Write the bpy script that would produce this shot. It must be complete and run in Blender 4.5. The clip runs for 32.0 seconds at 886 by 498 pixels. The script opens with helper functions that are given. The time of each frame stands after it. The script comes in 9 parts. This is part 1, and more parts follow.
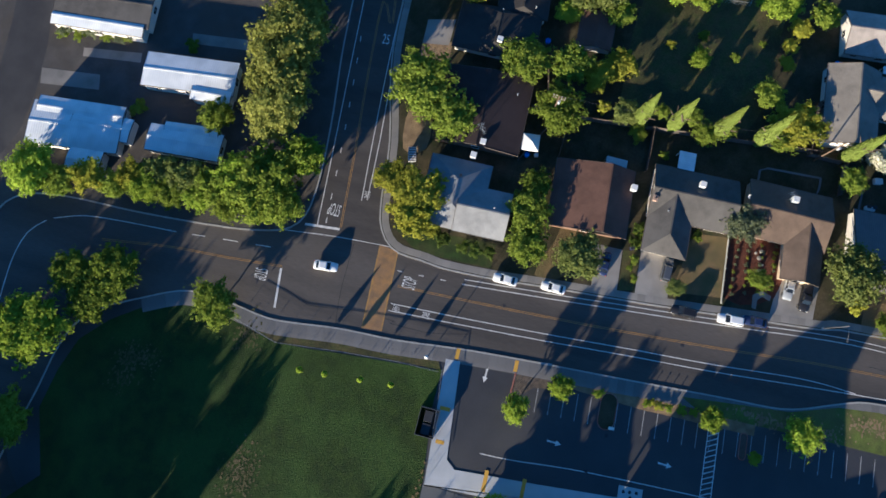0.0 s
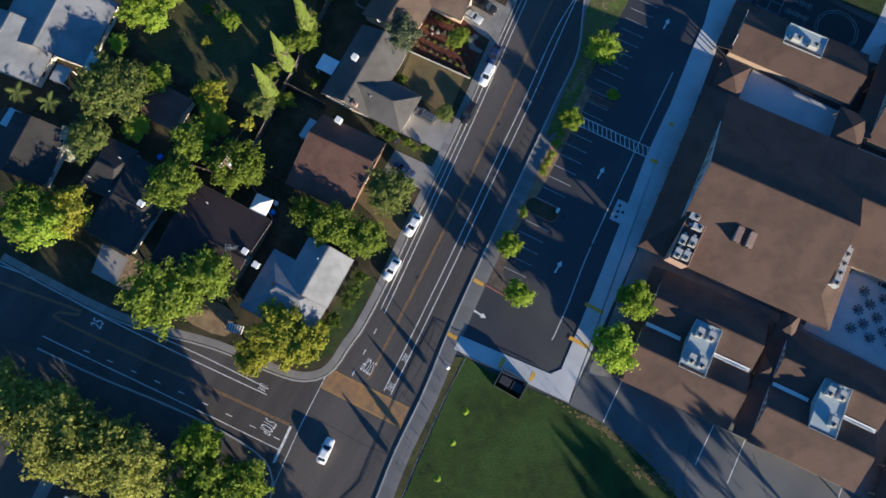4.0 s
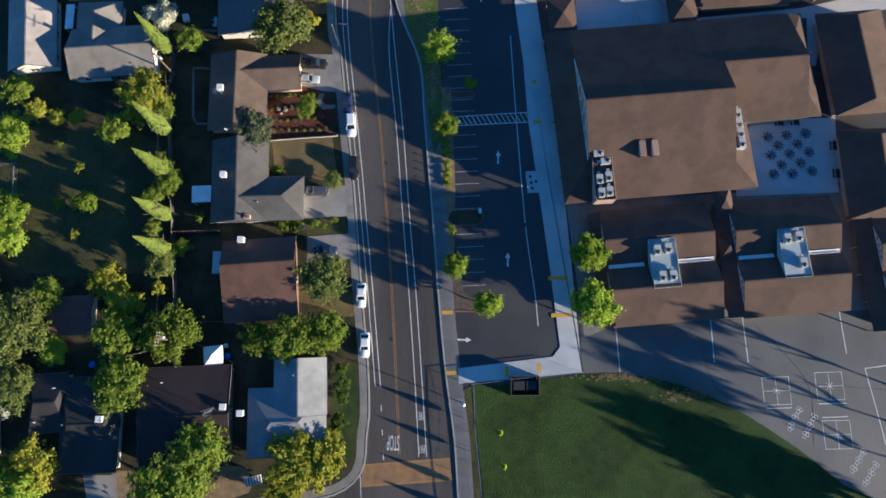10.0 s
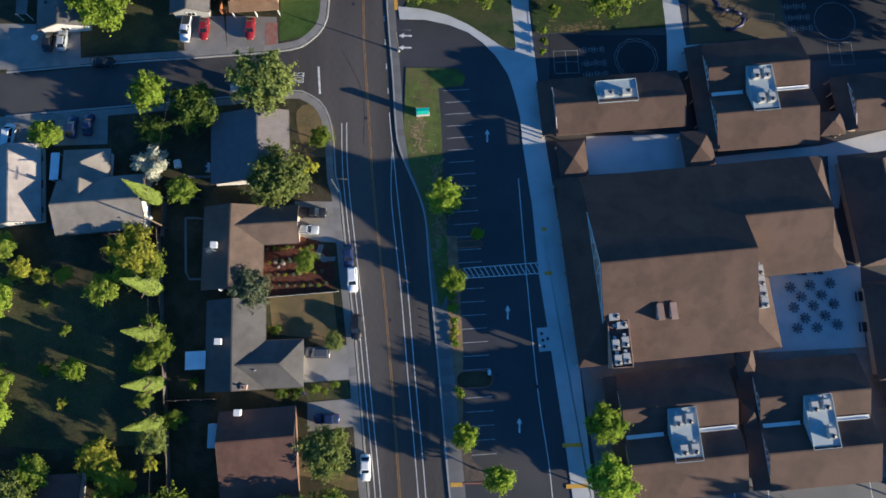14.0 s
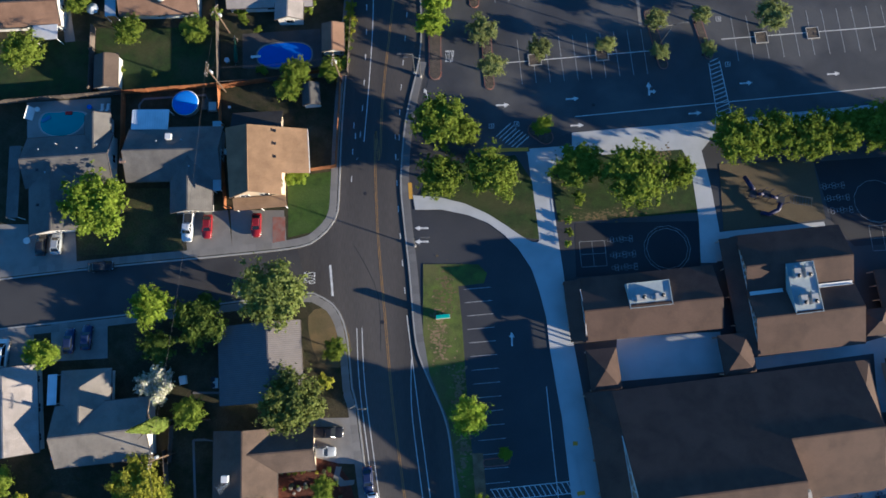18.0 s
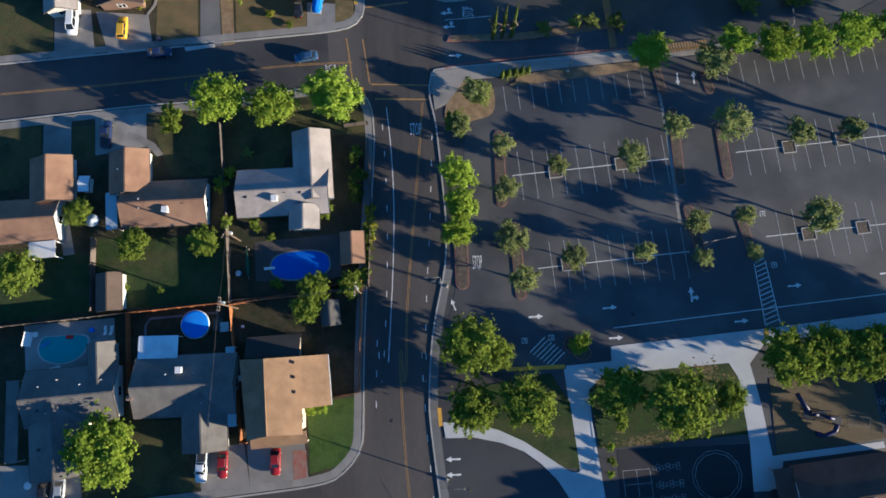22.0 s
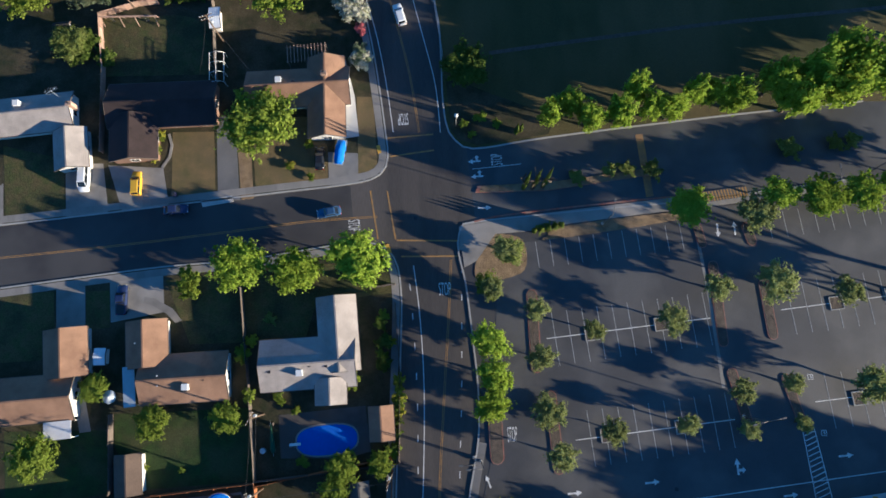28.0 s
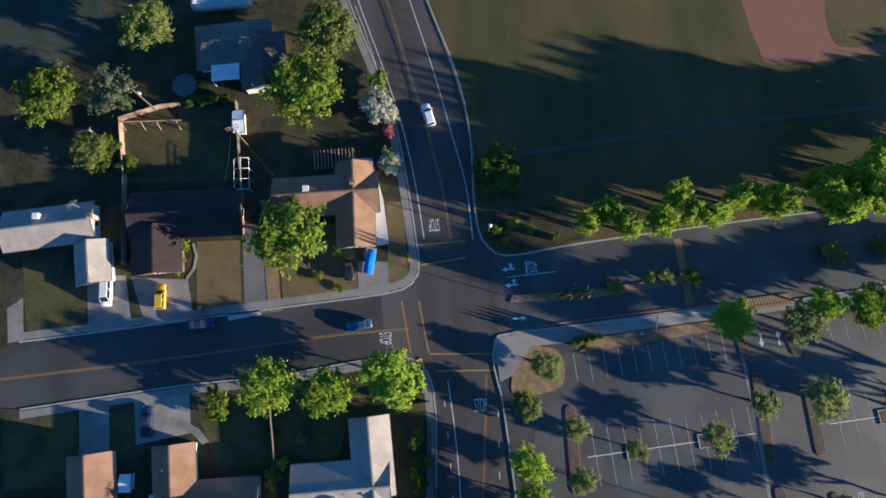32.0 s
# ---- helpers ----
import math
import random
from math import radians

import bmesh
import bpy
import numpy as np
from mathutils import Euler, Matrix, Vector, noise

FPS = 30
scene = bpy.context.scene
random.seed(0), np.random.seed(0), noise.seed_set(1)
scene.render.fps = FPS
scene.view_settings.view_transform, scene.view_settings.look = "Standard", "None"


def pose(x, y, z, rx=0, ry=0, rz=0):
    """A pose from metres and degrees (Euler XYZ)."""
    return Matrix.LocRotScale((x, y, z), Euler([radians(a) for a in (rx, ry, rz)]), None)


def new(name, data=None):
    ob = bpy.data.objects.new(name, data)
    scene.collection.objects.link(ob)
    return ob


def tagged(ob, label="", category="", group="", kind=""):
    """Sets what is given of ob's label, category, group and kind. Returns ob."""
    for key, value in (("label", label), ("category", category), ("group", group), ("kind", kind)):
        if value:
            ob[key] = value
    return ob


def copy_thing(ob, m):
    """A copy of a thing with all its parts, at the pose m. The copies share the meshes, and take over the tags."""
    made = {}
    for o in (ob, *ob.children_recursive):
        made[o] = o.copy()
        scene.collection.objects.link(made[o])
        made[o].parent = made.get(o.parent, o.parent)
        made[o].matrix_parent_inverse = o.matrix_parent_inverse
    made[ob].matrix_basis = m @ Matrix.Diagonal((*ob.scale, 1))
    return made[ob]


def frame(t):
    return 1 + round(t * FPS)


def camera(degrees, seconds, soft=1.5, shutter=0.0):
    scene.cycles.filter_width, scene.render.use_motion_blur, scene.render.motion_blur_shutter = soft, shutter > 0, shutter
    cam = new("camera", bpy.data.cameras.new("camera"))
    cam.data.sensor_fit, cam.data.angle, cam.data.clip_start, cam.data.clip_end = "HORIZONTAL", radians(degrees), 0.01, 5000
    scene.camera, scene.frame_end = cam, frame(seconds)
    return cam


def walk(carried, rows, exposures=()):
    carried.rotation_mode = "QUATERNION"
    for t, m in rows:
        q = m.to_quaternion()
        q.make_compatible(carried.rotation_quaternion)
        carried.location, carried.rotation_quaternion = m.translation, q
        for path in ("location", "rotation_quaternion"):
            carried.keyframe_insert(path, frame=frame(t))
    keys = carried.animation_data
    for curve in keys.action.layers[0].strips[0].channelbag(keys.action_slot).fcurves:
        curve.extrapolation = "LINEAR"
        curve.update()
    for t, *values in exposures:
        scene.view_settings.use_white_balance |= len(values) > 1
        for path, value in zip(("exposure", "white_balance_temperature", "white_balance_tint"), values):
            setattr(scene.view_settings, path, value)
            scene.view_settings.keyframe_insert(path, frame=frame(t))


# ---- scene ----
# ---------------- camera and its flight ----------------
cam = camera(71.42, 32.0, 1.65)
ROWS = [
    (0, 11.72, -0.34, 116.37, 10.13, 0.13, 106.69),
    (0.5, 11.78, -0.38, 115.76, 10.10, 0.14, 103.33),
    (1, 11.95, -0.88, 115.13, 10.00, 0.16, 90.66),
    (1.5, 11.95, -1.26, 114.54, 10.02, 0.10, 74.58),
    (2, 11.88, -1.86, 114.03, 10.10, -0.01, 63.32),
    (2.5, 11.68, -2.41, 113.59, 10.26, -0.05, 54.83),
    (3, 11.64, -2.75, 113.35, 10.36, -0.08, 46.93),
    (3.5, 11.50, -3.20, 113.33, 10.45, -0.11, 39.59),
    (4, 11.12, -3.52, 113.45, 10.58, -0.10, 31.46),
    (4.5, 10.68, -3.54, 113.60, 10.53, -0.07, 23.79),
    (6.5, 8.95, -1.12, 114.25, 9.82, 0.08, 4.15),
    (7, 8.86, -0.86, 114.44, 9.77, 0.04, 3.30),
    (7.5, 8.72, -0.69, 114.61, 9.77, 0.04, 2.63),
    (8, 8.76, -0.60, 114.76, 9.83, 0.02, 2.15),
    (8.5, 8.75, -0.44, 114.86, 9.87, 0.03, 1.97),
    (9, 8.88, 0.31, 114.90, 10.00, -0.01, 1.94),
    (9.5, 8.75, 1.88, 114.83, 10.17, 0.02, 1.66),
    (10, 8.63, 3.95, 114.70, 10.26, 0.03, 1.47),
    (10.5, 8.45, 6.48, 114.56, 10.36, 0.04, 1.39),
    (11, 8.34, 9.24, 114.42, 10.40, 0.02, 1.30),
    (11.5, 8.12, 12.63, 114.30, 10.50, 0.02, 1.22),
    (12, 7.89, 16.37, 114.20, 10.54, -0.00, 1.15),
    (12.5, 7.53, 20.32, 114.13, 10.53, -0.00, 1.09),
    (13, 7.17, 24.53, 114.09, 10.52, -0.02, 0.98),
    (13.5, 6.73, 28.89, 114.10, 10.49, -0.06, 0.91),
    (14, 6.26, 33.80, 114.09, 10.45, -0.11, 0.79),
    (14.5, 5.73, 38.33, 114.12, 10.35, -0.14, 0.57),
    (16.5, 3.24, 58.10, 114.22, 10.18, -0.17, -0.11),
    (17, 2.68, 63.37, 114.21, 10.15, -0.14, -0.26),
    (17.5, 2.18, 68.63, 114.19, 10.09, -0.10, -0.36),
    (18, 1.71, 74.05, 114.11, 10.05, -0.07, -0.52),
    (18.5, 1.09, 79.72, 114.01, 10.08, -0.06, -0.69),
    (19, 0.46, 85.39, 113.87, 9.99, -0.07, -0.89),
    (19.5, -0.17, 90.90, 113.71, 9.87, -0.11, -1.07),
    (20, -0.84, 96.68, 113.54, 9.78, -0.15, -1.17),
    (20.5, -1.45, 102.47, 113.38, 9.78, -0.18, -1.35),
    (21, -2.12, 108.07, 113.25, 9.86, -0.21, -1.49),
    (21.5, -2.85, 112.72, 113.20, 9.99, -0.22, -1.67),
    (22, -3.66, 115.97, 113.24, 10.00, -0.22, -1.82),
    (22.5, -4.56, 117.90, 113.36, 9.98, -0.18, -1.89),
    (23, -5.34, 118.54, 113.47, 9.82, -0.10, -1.94),
    (23.5, -5.95, 119.16, 113.56, 9.75, 0.03, -1.98),
    (24, -6.36, 120.47, 113.65, 9.76, 0.13, -2.01),
    (24.5, -6.62, 122.39, 113.73, 9.75, 0.18, -2.07),
    (26.5, -7.14, 134.99, 113.69, 9.69, 0.15, -2.36),
    (27, -7.23, 139.01, 113.58, 9.72, 0.13, -2.33),
    (27.5, -7.47, 143.27, 113.48, 9.80, 0.11, -2.39),
    (28, -7.82, 147.38, 113.37, 9.86, 0.08, -2.53),
    (28.5, -8.28, 152.13, 113.23, 9.97, 0.04, -2.65),
    (29, -8.78, 156.76, 113.08, 10.11, 0.02, -2.71),
    (29.5, -9.33, 161.23, 113.05, 10.39, 0.00, -2.84),
    (30, -9.95, 164.52, 113.08, 10.57, 0.00, -2.91),
    (30.5, -10.72, 166.58, 113.13, 10.63, 0.03, -2.96),
    (31, -11.60, 167.46, 113.20, 10.52, 0.09, -2.98),
    (31.5, -12.40, 167.61, 113.26, 10.34, 0.15, -2.98),
    (32, -13.00, 167.81, 113.31, 10.24, 0.19, -3.12),
]
EXPOSURES = ((0.0, 1.42, 4640, 0), (32.0, 1.42, 4640, 0))
walk(cam, [(t, pose(x, y, z, rx, ry, rz)) for t, x, y, z, rx, ry, rz in ROWS], EXPOSURES)

# ---------------- light: low evening sun and clear sky ----------------
SUN_ELEVATION, SUN_WAY = 9.6, -19.0        # degrees; SUN_WAY: bearing of the sun, counted from +x towards +y
world = bpy.data.worlds.new("sky")
scene.world = world
world.use_nodes = True
wn = world.node_tree
sky = wn.nodes.new("ShaderNodeTexSky")
sky.sky_type, sky.sun_disc = "NISHITA", False
sky.sun_elevation, sky.sun_rotation = radians(SUN_ELEVATION), radians(90 - SUN_WAY)
sky.air_density, sky.dust_density, sky.ozone_density = 1.0, 0.2, 4.0
wn.nodes["Background"].inputs["Strength"].default_value = 0.067
wn.links.new(sky.outputs["Color"], wn.nodes["Background"].inputs["Color"])
sun = new("sun", bpy.data.lights.new("sun", "SUN"))
sun.data.energy, sun.data.angle, sun.data.color = 6.1, radians(0.55), (1.0, 0.67, 0.38)
_e, _a = radians(SUN_ELEVATION), radians(SUN_WAY)
_to = Vector((math.cos(_e) * math.cos(_a), math.cos(_e) * math.sin(_a), math.sin(_e)))
sun.matrix_world = Matrix.Translation(_to * 300) @ _to.to_track_quat("Z", "Y").to_matrix().to_4x4()


# ---------------- materials ----------------
def material(name, color, rough=0.8, metal=0.0, second=None, scale=4.0, amount=0.5, fine=0.25, bump=0.0, vary=0.0,
             spec=0.3, fine_scale=40.0, third=None, big=0.3, stretch=None):
    """Principled surface: a colour mottled with a second at one scale, blotches of a third at a larger one, fine grain, bump."""
    m = bpy.data.materials.new(name)
    m.use_nodes = True
    nt = m.node_tree
    p = nt.nodes["Principled BSDF"]
    p.inputs["Roughness"].default_value, p.inputs["Metallic"].default_value = rough, metal
    p.inputs["Specular IOR Level"].default_value = spec
    co = nt.nodes.new("ShaderNodeTexCoord")
    src = co.outputs["Object"]
    if stretch:
        mp = nt.nodes.new("ShaderNodeMapping")
        mp.inputs["Scale"].default_value = stretch
        nt.links.new(src, mp.inputs["Vector"])
        src = mp.outputs["Vector"]

    def noise_at(sc, detail=4.0, lo=0.35, hi=0.65):
        n = nt.nodes.new("ShaderNodeTexNoise")
        n.inputs["Scale"].default_value, n.inputs["Detail"].default_value = sc, detail
        nt.links.new(src, n.inputs["Vector"])
        r = nt.nodes.new("ShaderNodeMapRange")
        r.inputs["From Min"].default_value, r.inputs["From Max"].default_value = lo, hi
        nt.links.new(n.outputs["Fac"], r.inputs["Value"])
        return r.outputs["Result"]

    def mix(fac, a, b, mode="MIX"):
        x = nt.nodes.new("ShaderNodeMix")
        x.data_type, x.blend_type = "RGBA", mode
        for sock, v in ((x.inputs["Factor"], fac), (x.inputs[6], a), (x.inputs[7], b)):
            if isinstance(v, (int, float)):
                sock.default_value = v
            elif isinstance(v, tuple):
                sock.default_value = (*v, 1.0)
            else:
                nt.links.new(v, sock)
        return x.outputs[2]

    def scaled(v, k):
        q = nt.nodes.new("ShaderNodeMath")
        q.operation = "MULTIPLY"
        nt.links.new(v, q.inputs[0])
        q.inputs[1].default_value = k
        return q.outputs[0]

    second = second or tuple(c * 0.72 for c in color)
    c = mix(scaled(noise_at(1.0 / scale), amount), color, second)
    if third:
        c = mix(scaled(noise_at(big / scale, 3.0, 0.45, 0.62), 0.8), c, third)
    g = noise_at(fine_scale / scale, 3.0, 0.3, 0.7)
    c = mix(fine, c, mix(g, (0.55, 0.55, 0.55), (1.35, 1.35, 1.35)), "MULTIPLY")
    if vary:
        oi = nt.nodes.new("ShaderNodeObjectInfo")
        rr = nt.nodes.new("ShaderNodeMapRange")
        rr.inputs["To Min"].default_value, rr.inputs["To Max"].default_value = 1 - vary, 1 + vary
        nt.links.new(oi.outputs["Random"], rr.inputs["Value"])
        hv = nt.nodes.new("ShaderNodeHueSaturation")
        nt.links.new(rr.outputs["Result"], hv.inputs["Value"])
        nt.links.new(c, hv.inputs["Color"])
        c = hv.outputs["Color"]
    nt.links.new(c, p.inputs["Base Color"])
    if bump:
        b = nt.nodes.new("ShaderNodeBump")
        b.inputs["Strength"].default_value, b.inputs["Distance"].default_value = 0.6, bump
        nt.links.new(g, b.inputs["Height"])
        nt.links.new(b.outputs["Normal"], p.inputs["Normal"])
    return m


def courses(m, pitch, depth, axis=1, dark=0.75):
    """Adds fine parallel courses (shingle rows, metal ribs) to a material, by object coordinates."""
    nt = m.node_tree
    p = nt.nodes["Principled BSDF"]
    co = nt.nodes.new("ShaderNodeTexCoord")
    w = nt.nodes.new("ShaderNodeTexWave")
    w.bands_direction = "XYZ"[axis]
    w.inputs["Scale"].default_value = 0.314 / pitch
    w.inputs["Distortion"].default_value, w.inputs["Detail"].default_value = 0.6, 2.0
    nt.links.new(co.outputs["Object"], w.inputs["Vector"])
    old = p.inputs["Base Color"].links[0].from_socket
    x = nt.nodes.new("ShaderNodeMix")
    x.data_type, x.blend_type = "RGBA", "MULTIPLY"
    x.inputs["Factor"].default_value = 1.0
    r = nt.nodes.new("ShaderNodeMapRange")
    r.inputs["To Min"].default_value, r.inputs["To Max"].default_value = dark, 1.0
    nt.links.new(w.outputs["Fac"], r.inputs["Value"])
    nt.links.new(old, x.inputs[6])
    nt.links.new(r.outputs["Result"], x.inputs[7])
    nt.links.new(x.outputs[2], p.inputs["Base Color"])
    b = nt.nodes.new("ShaderNodeBump")
    b.inputs["Strength"].default_value, b.inputs["Distance"].default_value = 0.5, depth
    nt.links.new(w.outputs["Fac"], b.inputs["Height"])
    nt.links.new(b.outputs["Normal"], p.inputs["Normal"])
    return m


def leaf_material(name, a, b, translucent=0.40):
    """Leaves: diffuse and translucent, each leaf its own tone, each tree a little its own."""
    m = bpy.data.materials.new(name)
    m.use_nodes = True
    nt = m.node_tree
    nt.nodes.remove(nt.nodes["Principled BSDF"])
    geo, oi = nt.nodes.new("ShaderNodeNewGeometry"), nt.nodes.new("ShaderNodeObjectInfo")
    mixc = nt.nodes.new("ShaderNodeMix")
    mixc.data_type = "RGBA"
    mixc.inputs[6].default_value, mixc.inputs[7].default_value = (*a, 1), (*b, 1)
    nt.links.new(geo.outputs["Random Per Island"], mixc.inputs["Factor"])
    hv = nt.nodes.new("ShaderNodeHueSaturation")
    mr = nt.nodes.new("ShaderNodeMapRange")
    mr.inputs["To Min"].default_value, mr.inputs["To Max"].default_value = 0.8, 1.2
    nt.links.new(oi.outputs["Random"], mr.inputs["Value"])
    nt.links.new(mr.outputs["Result"], hv.inputs["Value"])
    nt.links.new(mixc.outputs[2], hv.inputs["Color"])
    d, t, s = nt.nodes.new("ShaderNodeBsdfDiffuse"), nt.nodes.new("ShaderNodeBsdfTranslucent"), nt.nodes.new("ShaderNodeMixShader")
    s.inputs[0].default_value = translucent
    nt.links.new(hv.outputs["Color"], d.inputs["Color"])
    nt.links.new(hv.outputs["Color"], t.inputs["Color"])
    nt.links.new(d.outputs[0], s.inputs[1])
    nt.links.new(t.outputs[0], s.inputs[2])
    nt.links.new(s.outputs[0], nt.nodes["Material Output"].inputs["Surface"])
    return m


M = {}
# soil darkened to take in some of the shade over the yards
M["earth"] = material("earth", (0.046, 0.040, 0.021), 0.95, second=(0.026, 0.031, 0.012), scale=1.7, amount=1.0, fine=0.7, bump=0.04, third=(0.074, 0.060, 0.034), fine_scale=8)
M["soil_far"] = material("soil_far", (0.10, 0.085, 0.05), 0.95, second=(0.055, 0.07, 0.03), scale=12.0, amount=0.9, fine=0.4)
M["asphalt_road"] = material("asphalt_road", (0.076, 0.067, 0.060), 0.78, second=(0.052, 0.047, 0.044), scale=3.2, amount=0.9, fine=0.3, bump=0.004, third=(0.104, 0.092, 0.082), fine_scale=22, stretch=(1.0, 0.10, 1.0))
M["asphalt_side"] = material("asphalt_side", (0.056, 0.053, 0.053), 0.75, second=(0.042, 0.040, 0.041), scale=4.0, amount=0.8, fine=0.2, bump=0.004, third=(0.074, 0.070, 0.067))
M["asphalt_lot"] = material("asphalt_lot", (0.044, 0.043, 0.046), 0.55, spec=0.5, second=(0.033, 0.033, 0.036), scale=6.0, amount=0.8, fine=0.28, bump=0.003, third=(0.062, 0.059, 0.057))
M["asphalt_old"] = material("asphalt_old", (0.060, 0.059, 0.061), 0.55, spec=0.5, second=(0.048, 0.047, 0.049), scale=5.0, amount=0.9, fine=0.3, bump=0.004, third=(0.098, 0.094, 0.090), big=0.45)
M["asphalt_play"] = material("asphalt_play", (0.090, 0.094, 0.100), 0.6, spec=0.5, second=(0.064, 0.067, 0.072), scale=6.0, amount=0.9, fine=0.2, bump=0.003, third=(0.122, 0.120, 0.116))
M["asphalt_black"] = material("asphalt_black", (0.032, 0.032, 0.036), 0.85, scale=5.0, fine=0.2, third=(0.042, 0.042, 0.046))
M["table_grey"] = material("table_grey", (0.10, 0.115, 0.14), 0.6, second=(0.08, 0.09, 0.11), scale=0.5, fine=0.2)
M["island_soil"] = material("island_soil", (0.105, 0.085, 0.068), 0.95, second=(0.07, 0.058, 0.048), scale=0.8, amount=0.9, fine=0.5, bump=0.03)
M["gravel_dark"] = material("gravel_dark", (0.092, 0.085, 0.079), 0.95, second=(0.062, 0.057, 0.054), scale=3.0, amount=0.9, fine=0.45, bump=0.02, third=(0.075, 0.065, 0.055))
M["walk_old"] = material("walk_old", (0.155, 0.150, 0.147), 0.9, second=(0.12, 0.117, 0.115), scale=2.5, amount=0.8, fine=0.3, bump=0.004, third=(0.19, 0.18, 0.172), vary=0.1)
M["tar"] = material("tar", (0.03, 0.029, 0.029), 0.7, scale=1.0, fine=0.3)
M["concrete"] = material("concrete", (0.46, 0.44, 0.41), 0.9, second=(0.38, 0.36, 0.335), scale=2.5, amount=0.7, fine=0.25, bump=0.004, third=(0.5, 0.48, 0.45), vary=0.06)
M["concrete_drive"] = material("concrete_drive", (0.24, 0.225, 0.205), 0.9, second=(0.17, 0.16, 0.145), scale=2.5, amount=0.8, fine=0.3, bump=0.004, third=(0.29, 0.27, 0.245), vary=0.12)
M["concrete_walk"] = material("concrete_walk", (0.38, 0.365, 0.34), 0.9, second=(0.29, 0.28, 0.26), scale=2.5, amount=0.8, fine=0.3, bump=0.004, third=(0.43, 0.41, 0.38), vary=0.1)
M["concrete_new"] = material("concrete_new", (0.47, 0.475, 0.475), 0.88, second=(0.39, 0.395, 0.395), scale=3.0, amount=0.7, fine=0.2, bump=0.004, third=(0.53, 0.53, 0.53))
M["kerb"] = material("kerb", (0.36, 0.35, 0.33), 0.9, second=(0.28, 0.27, 0.25), scale=1.5, fine=0.3)
M["kerb_red"] = material("kerb_red", (0.27, 0.10, 0.07), 0.85, second=(0.25, 0.17, 0.14), scale=1.0, amount=0.9, fine=0.3)
M["kerb_blue"] = material("kerb_blue", (0.12, 0.22, 0.42), 0.85, second=(0.2, 0.28, 0.4), scale=1.0, amount=0.8)
M["paint_white"] = material("paint_white", (0.74, 0.73, 0.70), 0.7, second=(0.5, 0.49, 0.47), scale=0.9, amount=0.9, fine=0.4)
M["paint_yellow"] = material("paint_yellow", (0.38, 0.215, 0.06), 0.7, second=(0.24, 0.16, 0.075), scale=0.9, amount=0.9, fine=0.4)
M["paint_walk"] = material("paint_walk", (0.34, 0.19, 0.07), 0.8, second=(0.2, 0.13, 0.07), scale=1.6, amount=1.0, fine=0.5, third=(0.24, 0.15, 0.08))
M["paint_stall"] = material("paint_stall", (0.43, 0.43, 0.42), 0.75, second=(0.20, 0.20, 0.20), scale=0.9, amount=0.9, fine=0.4)
M["paint_faint"] = material("paint_faint", (0.34, 0.34, 0.335), 0.75, second=(0.15, 0.15, 0.15), scale=0.9, amount=0.9, fine=0.4)
M["pad_yellow"] = material("pad_yellow", (0.62, 0.36, 0.05), 0.75, scale=1.0, fine=0.3)
M["grass_field"] = material("grass_field", (0.027, 0.050, 0.006), 0.95, second=(0.016, 0.032, 0.005), scale=2.2, amount=1.0, fine=0.7, bump=0.12, third=(0.034, 0.066, 0.010), fine_scale=14, big=0.2)
# base toned down in place of further shade over the large yard
M["grass_yard"] = material("grass_yard", (0.066, 0.074, 0.022), 0.95, second=(0.088, 0.072, 0.030), scale=1.8, amount=1.0, fine=0.7, bump=0.05, third=(0.040, 0.042, 0.018), fine_scale=8)
# kept dark to hold the shade on the lawns it covers
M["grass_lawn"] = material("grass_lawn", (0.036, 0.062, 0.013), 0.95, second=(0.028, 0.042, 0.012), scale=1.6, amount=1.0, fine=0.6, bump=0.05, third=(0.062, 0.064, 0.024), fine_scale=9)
M["grass_bright"] = material("grass_bright", (0.060, 0.105, 0.014), 0.95, second=(0.04, 0.07, 0.012), scale=1.4, amount=1.0, fine=0.6, bump=0.05, third=(0.065, 0.10, 0.02), fine_scale=8)
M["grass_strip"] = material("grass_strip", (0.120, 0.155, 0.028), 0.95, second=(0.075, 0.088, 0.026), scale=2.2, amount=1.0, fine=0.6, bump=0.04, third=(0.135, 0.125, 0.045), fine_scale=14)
M["grass_dry"] = material("grass_dry", (0.17, 0.12, 0.055), 0.95, second=(0.10, 0.09, 0.035), scale=2.5, amount=0.9, fine=0.55, bump=0.05, third=(0.13, 0.10, 0.05))
M["grass_thin"] = material("grass_thin", (0.078, 0.070, 0.030), 0.95, second=(0.045, 0.052, 0.018), scale=0.8, amount=0.9, fine=0.7, bump=0.05, third=(0.10, 0.085, 0.045))
# dark albedo holds the rear yard's shade, since the sun reaches it here
M["grass_in_shade"] = material("grass_in_shade", (0.040, 0.048, 0.036), 0.95, second=(0.028, 0.036, 0.026), scale=3.0, amount=1.0, fine=0.6, bump=0.05, third=(0.055, 0.062, 0.046), stretch=(1.0, 0.3, 1.0))
M["grass_park"] = material("grass_park", (0.070, 0.064, 0.022), 0.95, second=(0.050, 0.052, 0.017), scale=4.0, amount=0.9, fine=0.5, bump=0.05, third=(0.110, 0.086, 0.036), stretch=(1.0, 0.3, 1.0))
M["mulch"] = material("mulch", (0.10, 0.035, 0.02), 0.95, second=(0.06, 0.022, 0.014), scale=0.7, amount=0.9, fine=0.6, bump=0.05)
M["straw"] = material("straw", (0.26, 0.185, 0.105), 0.95, second=(0.165, 0.118, 0.068), scale=1.4, amount=0.9, fine=0.6, bump=0.04)
M["infield"] = material("infield", (0.23, 0.11, 0.075), 0.95, second=(0.19, 0.095, 0.065), scale=3.0, fine=0.3)
